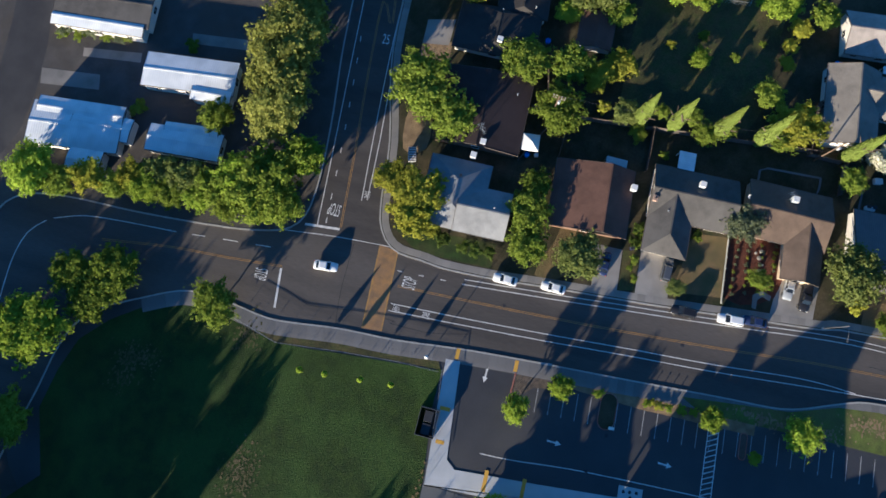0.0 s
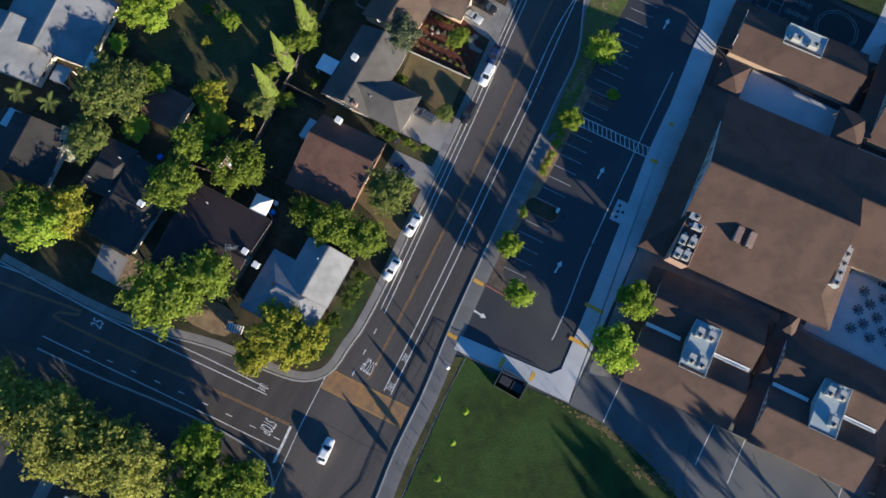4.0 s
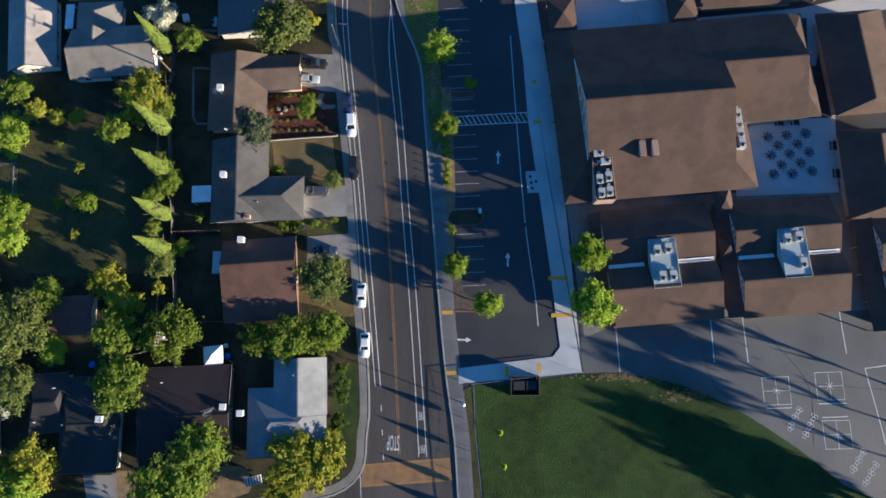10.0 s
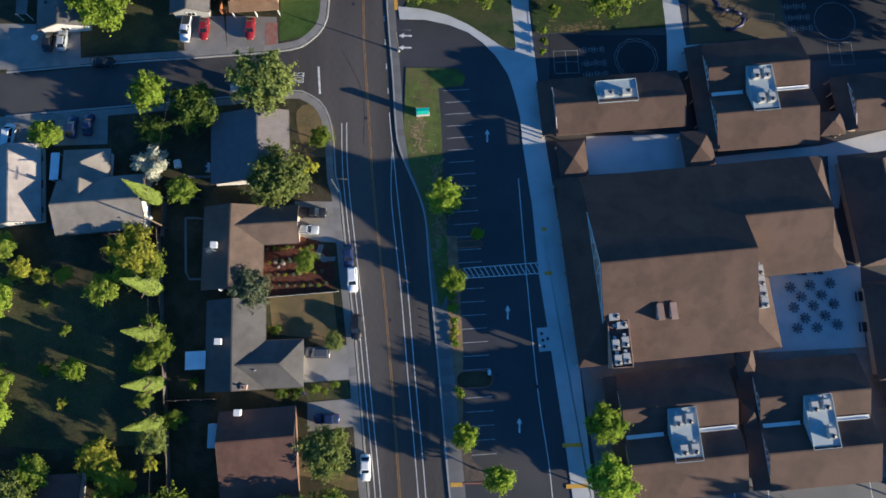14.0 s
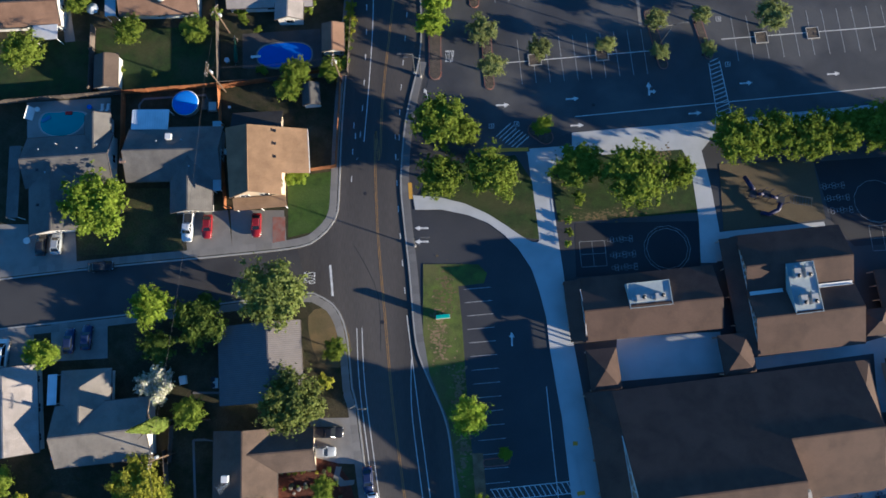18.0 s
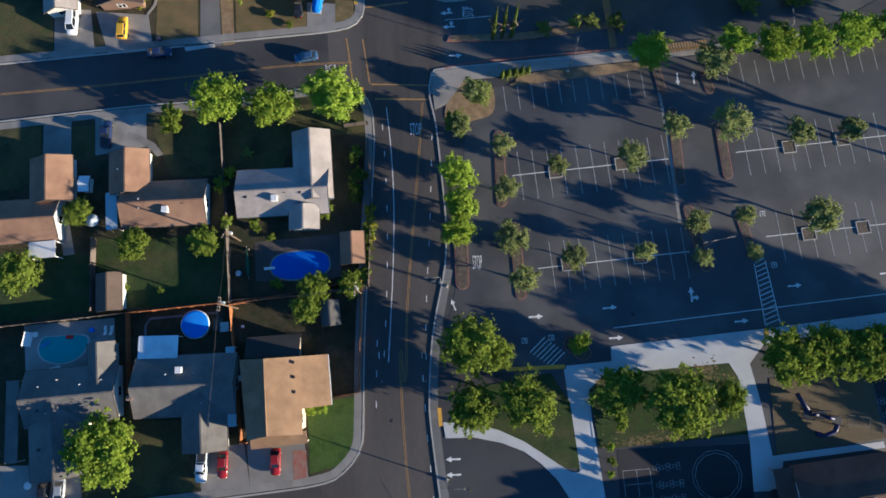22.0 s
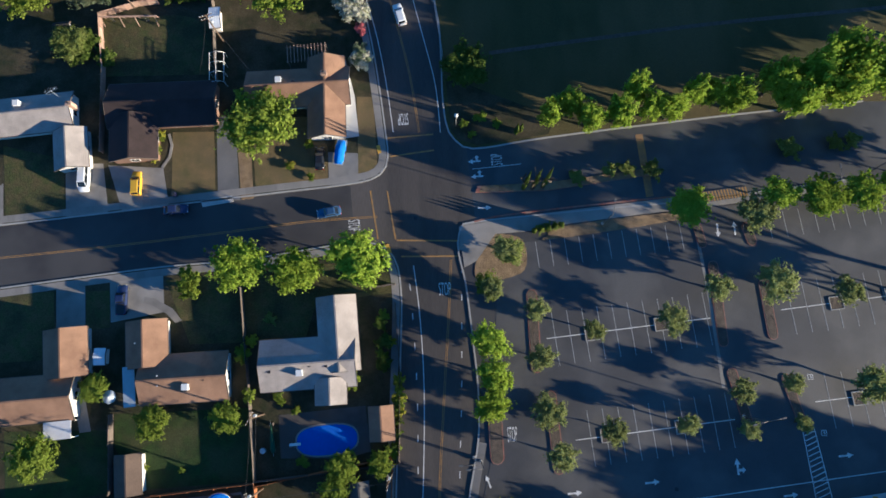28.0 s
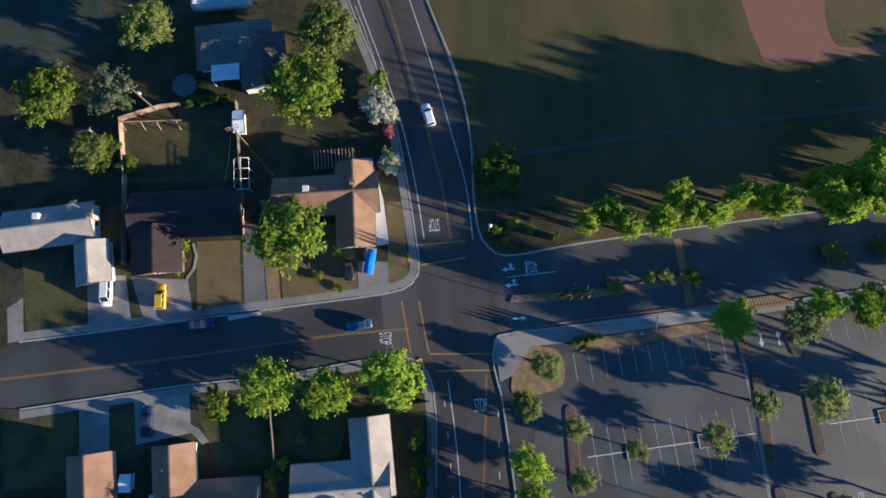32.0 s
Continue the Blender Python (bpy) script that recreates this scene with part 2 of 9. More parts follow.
# sand tone lowered to include the shade over the play area
M["sand"] = material("sand", (0.125, 0.097, 0.055), 0.95, second=(0.10, 0.078, 0.045), scale=3.0, fine=0.4, bump=0.03)
M["pool_water"] = material("pool_water", (0.05, 0.29, 0.29), 0.06, second=(0.06, 0.33, 0.33), scale=1.5, fine=0.1, spec=0.5)
M["pool_cover"] = material("pool_cover", (0.02, 0.10, 0.50), 0.45, second=(0.015, 0.08, 0.42), scale=0.6, fine=0.35, bump=0.02)
M["tarp_blue"] = material("tarp_blue", (0.03, 0.19, 0.72), 0.85, second=(0.03, 0.17, 0.58), scale=0.5, fine=0.5, bump=0.05)
for key, col, sec in (("stone", (0.215, 0.195, 0.17), (0.17, 0.155, 0.137)), ("grey", (0.098, 0.093, 0.088), (0.075, 0.071, 0.068)), ("dark", (0.043, 0.040, 0.038), (0.031, 0.029, 0.029)),
                      ("brown", (0.122, 0.068, 0.050), (0.094, 0.054, 0.040)), ("tan", (0.245, 0.158, 0.090), (0.200, 0.127, 0.073)),
                      ("taupe", (0.135, 0.098, 0.073), (0.106, 0.078, 0.059)), ("light", (0.33, 0.295, 0.272), (0.27, 0.243, 0.225)),
                      ("blue", (0.23, 0.235, 0.245), (0.185, 0.19, 0.20)), ("school", (0.092, 0.060, 0.045), (0.074, 0.049, 0.038)),
                      ("slate", (0.150, 0.141, 0.132), (0.115, 0.108, 0.102)), ("maroon", (0.044, 0.031, 0.030), (0.034, 0.025, 0.024)), ("russet", (0.25, 0.152, 0.096), (0.205, 0.122, 0.078))):
    M["roof_" + key] = courses(material("roof_" + key, col, 0.92, second=sec, scale=1.6, amount=0.9, fine=0.6, bump=0.003, third=tuple(c * 1.22 for c in col), fine_scale=18),
                               0.28, 0.003, dark=0.90)
M["roof_tile"] = courses(material("roof_tile", (0.165, 0.150, 0.150), 0.85, second=(0.125, 0.115, 0.118), scale=1.2, fine=0.35), 0.36, 0.05, axis=0, dark=0.8)
M["metal_white"] = courses(material("metal_white", (0.76, 0.78, 0.80), 0.42, metal=0.0, second=(0.6, 0.63, 0.66), scale=2.5, amount=0.8, fine=0.2, third=(0.52, 0.53, 0.54)), 0.45, 0.03, axis=0, dark=0.93)
M["metal_gal"] = material("metal_gal", (0.45, 0.48, 0.50), 0.45, metal=0.2, second=(0.36, 0.39, 0.41), scale=0.8, fine=0.3)
M["metal_pale"] = material("metal_pale", (0.36, 0.41, 0.43), 0.6, second=(0.28, 0.32, 0.34), scale=0.8, fine=0.25)
M["metal_dark"] = material("metal_dark", (0.05, 0.05, 0.055), 0.5, metal=0.4, scale=0.6)
M["lamp_grey"] = material("lamp_grey", (0.13, 0.13, 0.13), 0.55, metal=0.4, scale=0.6)
M["steel_pole"] = material("steel_pole", (0.40, 0.40, 0.39), 0.5, metal=0.6, scale=0.6)
M["unit_beige"] = material("unit_beige", (0.42, 0.41, 0.385), 0.6, second=(0.34, 0.33, 0.31), scale=0.8, fine=0.2)
M["wall_white"] = material("wall_white", (0.62, 0.59, 0.54), 0.85, second=(0.52, 0.5, 0.46), scale=2.0, fine=0.2, bump=0.005)
M["wall_cream"] = material("wall_cream", (0.55, 0.44, 0.31), 0.85, second=(0.45, 0.36, 0.26), scale=2.0, fine=0.2, bump=0.005)
M["wall_grey"] = material("wall_grey", (0.32, 0.32, 0.31), 0.85, scale=2.0, fine=0.2, bump=0.005)
M["wall_brown"] = material("wall_brown", (0.19, 0.12, 0.085), 0.85, scale=2.0, fine=0.25, bump=0.005)
M["wall_school"] = material("wall_school", (0.40, 0.30, 0.22), 0.85, scale=2.0, fine=0.2, bump=0.005)
M["trim_white"] = material("trim_white", (0.72, 0.71, 0.68), 0.6, second=(0.62, 0.61, 0.58), scale=0.8, fine=0.15)
M["wood_fence"] = material("wood_fence", (0.30, 0.125, 0.045), 0.85, second=(0.22, 0.09, 0.035), scale=0.8, amount=0.9, fine=0.4, vary=0.2)
M["wood_grey"] = material("wood_grey", (0.115, 0.095, 0.08), 0.9, second=(0.08, 0.067, 0.056), scale=0.6, amount=0.9, fine=0.4, vary=0.2)
M["wood_pink"] = material("wood_pink", (0.36, 0.25, 0.19), 0.85, second=(0.25, 0.17, 0.13), scale=0.6, fine=0.5, vary=0.25)
M["pole_wood"] = material("pole_wood", (0.14, 0.10, 0.07), 0.9, second=(0.1, 0.075, 0.05), scale=0.4, fine=0.4)
M["bark"] = material("bark", (0.11, 0.085, 0.06), 0.95, second=(0.07, 0.055, 0.04), scale=0.3, amount=0.9, fine=0.5, bump=0.03)
M["glass_dark"] = material("glass_dark", (0.015, 0.018, 0.022), 0.07, scale=1.0, fine=0.0, spec=0.6)
M["rubber"] = material("rubber", (0.02, 0.02, 0.02), 0.8, scale=0.3)
M["alloy"] = material("alloy", (0.5, 0.5, 0.5), 0.3, metal=0.9, scale=0.2)
M["lamp_clear"] = material("lamp_clear", (0.75, 0.75, 0.75), 0.15, scale=0.2, fine=0.05, spec=0.6)
M["lamp_red"] = material("lamp_red", (0.4, 0.02, 0.015), 0.2, scale=0.2, fine=0.05, spec=0.6)
M["plastic_blue"] = material("plastic_blue", (0.022, 0.024, 0.075), 0.45, scale=0.5)
M["teal"] = material("teal", (0.06, 0.42, 0.34), 0.6, scale=0.6)
M["plastic_red"] = material("plastic_red", (0.45, 0.03, 0.03), 0.5, scale=0.5)
M["plastic_dark"] = material("plastic_dark", (0.03, 0.033, 0.04), 0.6, scale=0.5)
M["cloth_green"] = material("cloth_green", (0.02, 0.07, 0.04), 0.85, second=(0.015, 0.05, 0.03), scale=0.5, fine=0.3)
M["canvas"] = material("canvas", (0.66, 0.64, 0.62), 0.8, second=(0.55, 0.53, 0.52), scale=0.8, fine=0.2)
for key, col in (("white", (0.68, 0.69, 0.70)), ("silver", (0.36, 0.38, 0.40)), ("black", (0.016, 0.016, 0.018)), ("navy", (0.02, 0.03, 0.085)),
                 ("red", (0.20, 0.012, 0.016)), ("grey", (0.10, 0.105, 0.115)), ("yellow", (0.60, 0.36, 0.02)), ("blue", (0.05, 0.10, 0.2))):
    M["car_" + key] = material("car_" + key, col, 0.25, metal=0.25 if key in ("silver", "grey", "blue") else 0.0, second=tuple(c * 0.93 for c in col), scale=1.0, fine=0.04, spec=0.55)
M["leaf_lot"] = leaf_material("leaf_lot", (0.214, 0.249, 0.081), (0.314, 0.342, 0.133), 0.5)
M["leaf_bright"] = leaf_material("leaf_bright", (0.233, 0.325, 0.028), (0.351, 0.433, 0.051))
M["leaf_yellow"] = leaf_material("leaf_yellow", (0.293, 0.307, 0.031), (0.416, 0.408, 0.051))
M["leaf_mid"] = leaf_material("leaf_mid", (0.164, 0.223, 0.025), (0.255, 0.306, 0.046))
M["leaf_dark"] = leaf_material("leaf_dark", (0.081, 0.117, 0.020), (0.135, 0.176, 0.038))
M["leaf_olive"] = leaf_material("leaf_olive", (0.164, 0.204, 0.045), (0.266, 0.297, 0.086))
M["leaf_pine"] = leaf_material("leaf_pine", (0.209, 0.226, 0.044), (0.314, 0.319, 0.077))
M["leaf_grey"] = leaf_material("leaf_grey", (0.142, 0.171, 0.085), (0.228, 0.252, 0.152))
M["leaf_cypress"] = leaf_material("leaf_cypress", (0.108, 0.145, 0.025), (0.164, 0.202, 0.044), 0.15)
M["flower_white"] = leaf_material("flower_white", (0.70, 0.66, 0.56), (0.24, 0.27, 0.13), 0.2)
M["flower_pink"] = leaf_material("flower_pink", (0.5, 0.12, 0.16), (0.3, 0.12, 0.1), 0.2)


# ---------------- builders ----------------
def mesh_of(name, verts, faces, mat):
    me = bpy.data.meshes.new(name)
    me.from_pydata([tuple(v) for v in verts], [], [tuple(f) for f in faces])
    me.materials.append(mat)
    me.update()
    return me


def boxes_mesh(name, boxes, mat, bevel=0.0):
    """One mesh out of boxes (cx, cy, cz, sx, sy, sz, turn about z in degrees)."""
    bm = bmesh.new()
    for cx, cy, cz, sx, sy, sz, *turn in boxes:
        m = pose(cx, cy, cz, 0, 0, turn[0] if turn else 0) @ Matrix.Diagonal((sx, sy, sz, 1))
        bmesh.ops.create_cube(bm, size=1.0, matrix=m)
    if bevel:
        bmesh.ops.bevel(bm, geom=bm.edges[:], offset=bevel, segments=1, affect="EDGES")
    me = bpy.data.meshes.new(name)
    bm.to_mesh(me)
    bm.free()
    me.materials.append(mat)
    return me


def tube_mesh(name, rings, mat, sides=8, smooth=True):
    """A round tapering body through rings (x, y, z, radius), capped."""
    verts, faces = [], []
    for k, (x, y, z, r) in enumerate(rings):
        a = Vector(rings[max(k - 1, 0)][:3])
        b = Vector(rings[min(k + 1, len(rings) - 1)][:3])
        q = (b - a).to_track_quat("Z", "Y") if (b - a).length > 1e-6 else Euler((0, 0, 0)).to_quaternion()
        for s in range(sides):
            w = 2 * math.pi * s / sides
            verts.append(Vector((x, y, z)) + q @ Vector((r * math.cos(w), r * math.sin(w), 0)))
    for k in range(len(rings) - 1):
        for s in range(sides):
            faces.append((k * sides + s, k * sides + (s + 1) % sides, (k + 1) * sides + (s + 1) % sides, (k + 1) * sides + s))
    faces.append(tuple(range(sides))[::-1])
    faces.append(tuple(range((len(rings) - 1) * sides, len(rings) * sides)))
    me = mesh_of(name, verts, faces, mat)
    if smooth:
        for p in me.polygons[:-2]:
            p.use_smooth = True
    return me


def thing(name, m, label, category, group="", kind=""):
    ob = new(name)
    ob.empty_display_size = 0.3
    ob.matrix_basis = m
    return tagged(ob, label, category, group, kind)


def part(name, me, parent, m=None, label=""):
    ob = new(name, me)
    ob.parent = parent
    if m is not None:
        ob.matrix_basis = m
    if label:
        ob["label"] = label
    return ob


def solid(name, me, m, label, category, group="", kind=""):
    ob = new(name, me)
    ob.matrix_basis = m
    return tagged(ob, label, category, group, kind)


def smooth_line(pts, n=6, closed=False):
    """Catmull-Rom through plan points."""
    p = [Vector((x, y)) for x, y in pts]
    out, k = [], len(p)
    for i in range(k if closed else k - 1):
        a, b, c, d = (p[(i - 1) % k], p[i], p[(i + 1) % k], p[(i + 2) % k]) if closed else (p[max(i - 1, 0)], p[i], p[i + 1], p[min(i + 2, k - 1)])
        for s in range(n):
            t = s / n
            out.append(0.5 * ((2 * b) + (c - a) * t + (2 * a - 5 * b + 4 * c - d) * t * t + (3 * b - a - 3 * c + d) * t ** 3))
    if not closed:
        out.append(p[-1])
    return out


def slab_mesh(name, pts, z0, z1, mat):
    """A flat slab with the given plan outline, from z0 to z1, triangulated so that hollow outlines hold."""
    bm = bmesh.new()
    top = [bm.verts.new((x, y, z1)) for x, y in pts]
    f = bm.faces.new(top)
    if f.normal.z == 0:
        f.normal_update()
    r = bmesh.ops.extrude_face_region(bm, geom=[f])
    for v in r["geom"]:
        if isinstance(v, bmesh.types.BMVert):
            v.co.z = z0
    bmesh.ops.triangulate(bm, faces=[g for g in bm.faces if len(g.verts) > 4])
    bmesh.ops.recalc_face_normals(bm, faces=bm.faces[:])
    me = bpy.data.meshes.new(name)
    bm.to_mesh(me)
    bm.free()
    me.materials.append(mat)
    return me


def slab(name, pts, z0, z1, mat, label, category, n=0, kind="structure", parent=None):
    pts = smooth_line(pts, n, True) if n else pts
    me = slab_mesh(name, pts, z0, z1, M[mat])
    if parent:
        return part(name, me, parent, None, label)
    return solid(name, me, Matrix(), label, category, "", kind)


def ribbon_mesh(name, line, width, z0, z1, mat, dash=0.0, gap=0.0, offset=0.0):
    """A band along a plan line; dashed where dash is set."""
    verts, faces = [], []
    line = [Vector(p) for p in line]
    dist = [0.0]
    for a, b in zip(line, line[1:]):
        dist.append(dist[-1] + (b - a).length)

    def at(s):
        for k in range(len(line) - 1):
            if s <= dist[k + 1] or k == len(line) - 2:
                d = line[k + 1] - line[k]
                u = d.normalized()
                n = Vector((-u.y, u.x))
                return line[k] + u * (s - dist[k]), n
    spans = []
    if dash:
        s = 0.0
        while s < dist[-1]:
            spans.append((s, min(s + dash, dist[-1])))
            s += dash + gap
    else:
        spans.append((0.0, dist[-1]))
    for s0, s1 in spans:
        k = max(1, int((s1 - s0) / 2.0))
        base = len(verts)
        for i in range(k + 1):
            p, n = at(s0 + (s1 - s0) * i / k)
            for side, z in ((-1, z1), (1, z1), (1, z0), (-1, z0)):
                q = p + n * (offset + side * width / 2)
                verts.append((q.x, q.y, z))
        for i in range(k):
            a, b = base + 4 * i, base + 4 * i + 4
            for e in range(4):
                faces.append((a + e, a + (e + 1) % 4, b + (e + 1) % 4, b + e))
        faces.append((base + 3, base + 2, base + 1, base))
        faces.append((base + 4 * k, base + 4 * k + 1, base + 4 * k + 2, base + 4 * k + 3))
    me = mesh_of(name, verts, faces, mat)
    bm = bmesh.new()
    bm.from_mesh(me)
    bmesh.ops.recalc_face_normals(bm, faces=bm.faces[:])
    bm.to_mesh(me)
    bm.free()
    return me


def bare_patch(x, y, rx, ry, n, mat, label, z, seed):
    """Worn ground: many small ragged bare spots, thickest in the middle, joined in one sheet."""
    rng = random.Random(seed)
    verts, faces = [], []
    for k in range(4 * n):
        cx, cy, r = x + rng.gauss(0, rx), y + rng.gauss(0, ry), rng.uniform(0.05, 0.24)
        base = len(verts)
        m = rng.randint(6, 9)
        for j in range(m):
            a = 2 * math.pi * j / m
            q = r * rng.uniform(0.5, 1.3)
            verts.append((cx + q * 1.5 * math.cos(a), cy + q * math.sin(a), z + 0.0001 * k))
        faces.append(tuple(range(base, base + m)))
    me = bpy.data.meshes.new("bare_patch")
    me.from_pydata(verts, [], faces)
    me.materials.append(M[mat])
    return solid("bare_patch", me, Matrix(), label, "ground", "", "structure")


def band(name, pts, width, z0, z1, mat, label, category, n=6, dash=0.0, gap=0.0, parent=None, offset=0.0):
    line = smooth_line(pts, n) if n and len(pts) > 2 else [Vector(p) for p in pts]
    me = ribbon_mesh(name, line, width, z0, z1, M[mat], dash, gap, offset)
    if parent:
        return part(name, me, parent, None, label)
    return solid(name, me, Matrix(), label, category, "", "structure")


def roof_mesh(name, L, W, he, rise, hip, mat, thick=0.18, off=0.0):
    """Gable (hip 0) or hip roof over L x W, ridge along x, with a thick eave."""
    a, b = L / 2, W / 2
    r = max(a - hip, 0.02)
    v = [(-a, -b, he), (a, -b, he), (a, b, he), (-a, b, he), (-r, off, he + rise), (r, off, he + rise)]
    v += [(x, y, z - thick) for x, y, z in v]
    f = [(0, 1, 5, 4), (2, 3, 4, 5), (7, 6, 10, 11), (9, 8, 11, 10), (0, 6, 7, 1), (2, 8, 9, 3)]
    if hip > 0.05:
        f += [(1, 2, 5), (3, 0, 4), (8, 7, 11), (6, 9, 10), (1, 7, 8, 2), (3, 9, 6, 0)]
    else:
        f += [(1, 7, 11, 5), (5, 11, 8, 2), (3, 9, 10, 4), (4, 10, 6, 0)]
    return mesh_of(name, v, f, mat)


def walls_mesh(name, L, W, he, rise, gable, mat, inset=0.5, off=0.0):
    """Outer walls as a solid block; a pentagon under a gable."""
    a, b = L / 2 - (0.35 if gable else inset), W / 2 - inset
    t = he - 0.16 + rise * inset / (W / 2 + abs(off))
    v = [(-a, -b, 0), (a, -b, 0), (a, b, 0), (-a, b, 0), (-a, -b, t), (a, -b, t), (a, b, t), (-a, b, t)]
    if gable:
        v += [(-a, off, he + rise - 0.2), (a, off, he + rise - 0.2)]
        f = [(0, 1, 5, 4), (2, 3, 7, 6), (1, 2, 6, 9, 5), (3, 0, 4, 8, 7), (4, 5, 9, 8), (6, 7, 8, 9), (3, 2, 1, 0)]
    else:
        t2 = he - 0.2
        v[4:] = [(x, y, t2) for x, y, z in v[4:]]
        f = [(0, 1, 5, 4), (1, 2, 6, 5), (2, 3, 7, 6), (3, 0, 4, 7), (4, 5, 6, 7), (3, 2, 1, 0)]
    return mesh_of(name, v, f, mat)


VENT = tube_mesh("vent", [(0, 0, -0.3, 0.09), (0, 0, 0.35, 0.09), (0, 0, 0.36, 0.15), (0, 0, 0.48, 0.12)], M["metal_gal"], 8)
BOX_VENT = boxes_mesh("box_vent", [(0, 0, 0.1, 0.4, 0.4, 0.35), (0, 0, 0.3, 0.5, 0.5, 0.06)], M["metal_dark"])
COOLER_BODY = boxes_mesh("cooler_body", [(0, 0, 0.55, 1.05, 1.05, 0.95), (0, 0, 1.05, 1.12, 1.12, 0.08)], M["trim_white"], 0.02)
COOLER_GRILLE = boxes_mesh("grille", [(0.54, 0, 0.5, 0.04, 0.85, 0.7)], M["metal_gal"])
COOLER_FEET = boxes_mesh("stand", [(0, 0, -0.15, 0.9, 0.9, 0.45)], M["metal_gal"])
CHIMNEY = boxes_mesh("chimney", [(0, 0, 0, 1.0, 0.7, 3.0), (0, 0, 1.45, 1.15, 0.85, 0.14)], M["wood_pink"], 0.02)
FLUE = tube_mesh("flue", [(0, 0, 1.4, 0.16), (0, 0, 1.85, 0.16), (0, 0, 1.9, 0.2), (0, 0, 1.98, 0.2)], M["metal_dark"], 8)
PANE = {}


def window_part(house_wall, m, w=1.5, h=1.1):
    key = (round(w, 1), round(h, 1))
    if key not in PANE:
        t = 0.07
        PANE[key] = (boxes_mesh("window_frame", [(0, 0, h / 2, w, 0.1, t), (0, 0, -h / 2, w, 0.1, t), (w / 2, 0, 0, t, 0.1, h), (-w / 2, 0, 0, t, 0.1, h), (0, 0, 0, t * 0.7, 0.09, h)], M["trim_white"]),
                     boxes_mesh("pane", [(0, 0, 0, w - t, 0.04, h - t)], M["glass_dark"]))
    fr = part("window", PANE[key][0], house_wall, m)
    part("pane", PANE[key][1], fr)


def building_block(owner, cx, cy, ang, L, W, he=None, rise=1.6, hip=0.0, roof="roof_grey", wall="wall_white", windows=True, inset=0.5, trim=True, off=0.0, edge="wood_grey"):
    """One wing: walls, roof, fascia and windows as parts of owner, placed in world metres."""
    if he is None:
        he, rise = 2.4, rise + 0.33
    at = owner.matrix_basis.inverted() @ pose(cx, cy, 0, 0, 0, ang)
    w = part("wall", walls_mesh("wall", L, W, he, rise, hip < 0.05, M[wall], inset, off), owner, at)
    r = part("roof", roof_mesh("roof", L, W, he, rise, hip, M[roof], 0.18, off), owner, at)
    a, b = L / 2, W / 2
    if trim:
        gm = boxes_mesh("gutter", [(0, 0, he - 0.09, L, 0.11, 0.14)], M[edge])
        for s in (-1, 1):
            part("gutter", gm, r, pose(0, s * (b + 0.06), 0))
    if hip < 0.05 and trim:
        for sy in (-1, 1):
            run = b - sy * off
            bb = boxes_mesh("bargeboard", [(0, 0, 0, 0.06, math.hypot(run, rise), 0.22)], M[edge])
            for sx in (-1, 1):
                part("bargeboard", bb, r, pose(sx * (a + 0.03), (off + sy * b) / 2, he + rise / 2 - 0.08, math.degrees(-sy * math.atan2(rise, run))))
    ridge = max(L - 2 * hip, 0.3)
    part("ridge_cap", boxes_mesh("ridge_cap", [(0, off, he + rise + 0.02, ridge, 0.34, 0.07)], M[roof], 0.02), r)
    if windows:
        n = max(1, int(L // 5))
        for k in range(n):
            for s in (-1, 1):
                window_part(w, pose(-a + (k + 0.5) * L / n, s * (b - inset + 0.02), 1.45), 1.6 if k % 2 else 1.2)
        if W > 5:
            for s in (-1, 1):
                window_part(w, pose(s * (a - (0.35 if hip < 0.05 else inset) + 0.02), 0, 1.45, 0, 0, 90), 1.6)
    return at, he, rise, W


def house(label, blocks, group="houses along the street", extras=(), category="house", name="house"):
    """A house of one or more wings; extras (kind, x, y, z) stand on the roof in world metres."""
    cx, cy = blocks[0][0], blocks[0][1]
    owner = thing(name, pose(cx, cy, 0.1), label, category, group)
    for args, kw in [(b[:5], b[5]) for b in blocks]:
        building_block(owner, *args, **kw)
    inv = owner.matrix_basis.inverted()
    for kind, x, y, z in extras:
        at = inv @ pose(x, y, z + 0.1)
        if kind == "vent":
            part("vent_pipe", VENT, owner, at)
        elif kind == "box":
            part("roof_vent", BOX_VENT, owner, at)
        elif kind == "cooler":
            c = part("roof_cooler", COOLER_BODY, owner, at, "white evaporative cooler on the roof")
            part("grille", COOLER_GRILLE, c)
            part("stand", COOLER_FEET, c)
        elif kind == "chimney":
            c = part("chimney", CHIMNEY, owner, at, "stucco chimney")
            part("flue", FLUE, c)
        elif kind == "antenna":
            c = part("antenna", boxes_mesh("antenna", [(0, 0, 1.2, 0.05, 0.05, 2.4)], M["metal_gal"]), owner, at @ pose(0, 0, 0, 0, 0, 35), "thin television antenna")
            part("boom", boxes_mesh("boom", [(0, 0, 2.3, 2.2, 0.04, 0.04)], M["metal_gal"]), c)
            for k in range(8):
                part("rod", boxes_mesh("rod", [(-1 + 0.3 * k, 0, 2.33, 0.03, 1.5 - 0.13 * k, 0.03)], M["metal_gal"]), c)
        elif kind == "dish":
            part("satellite_dish", tube_mesh("satellite_dish", [(0, 0, 0, 0.03), (0, 0, 0.5, 0.03), (0.02, 0, 0.52, 0.3), (0.06, 0, 0.6, 0.42)], M["trim_white"], 10), owner, at)
    return owner


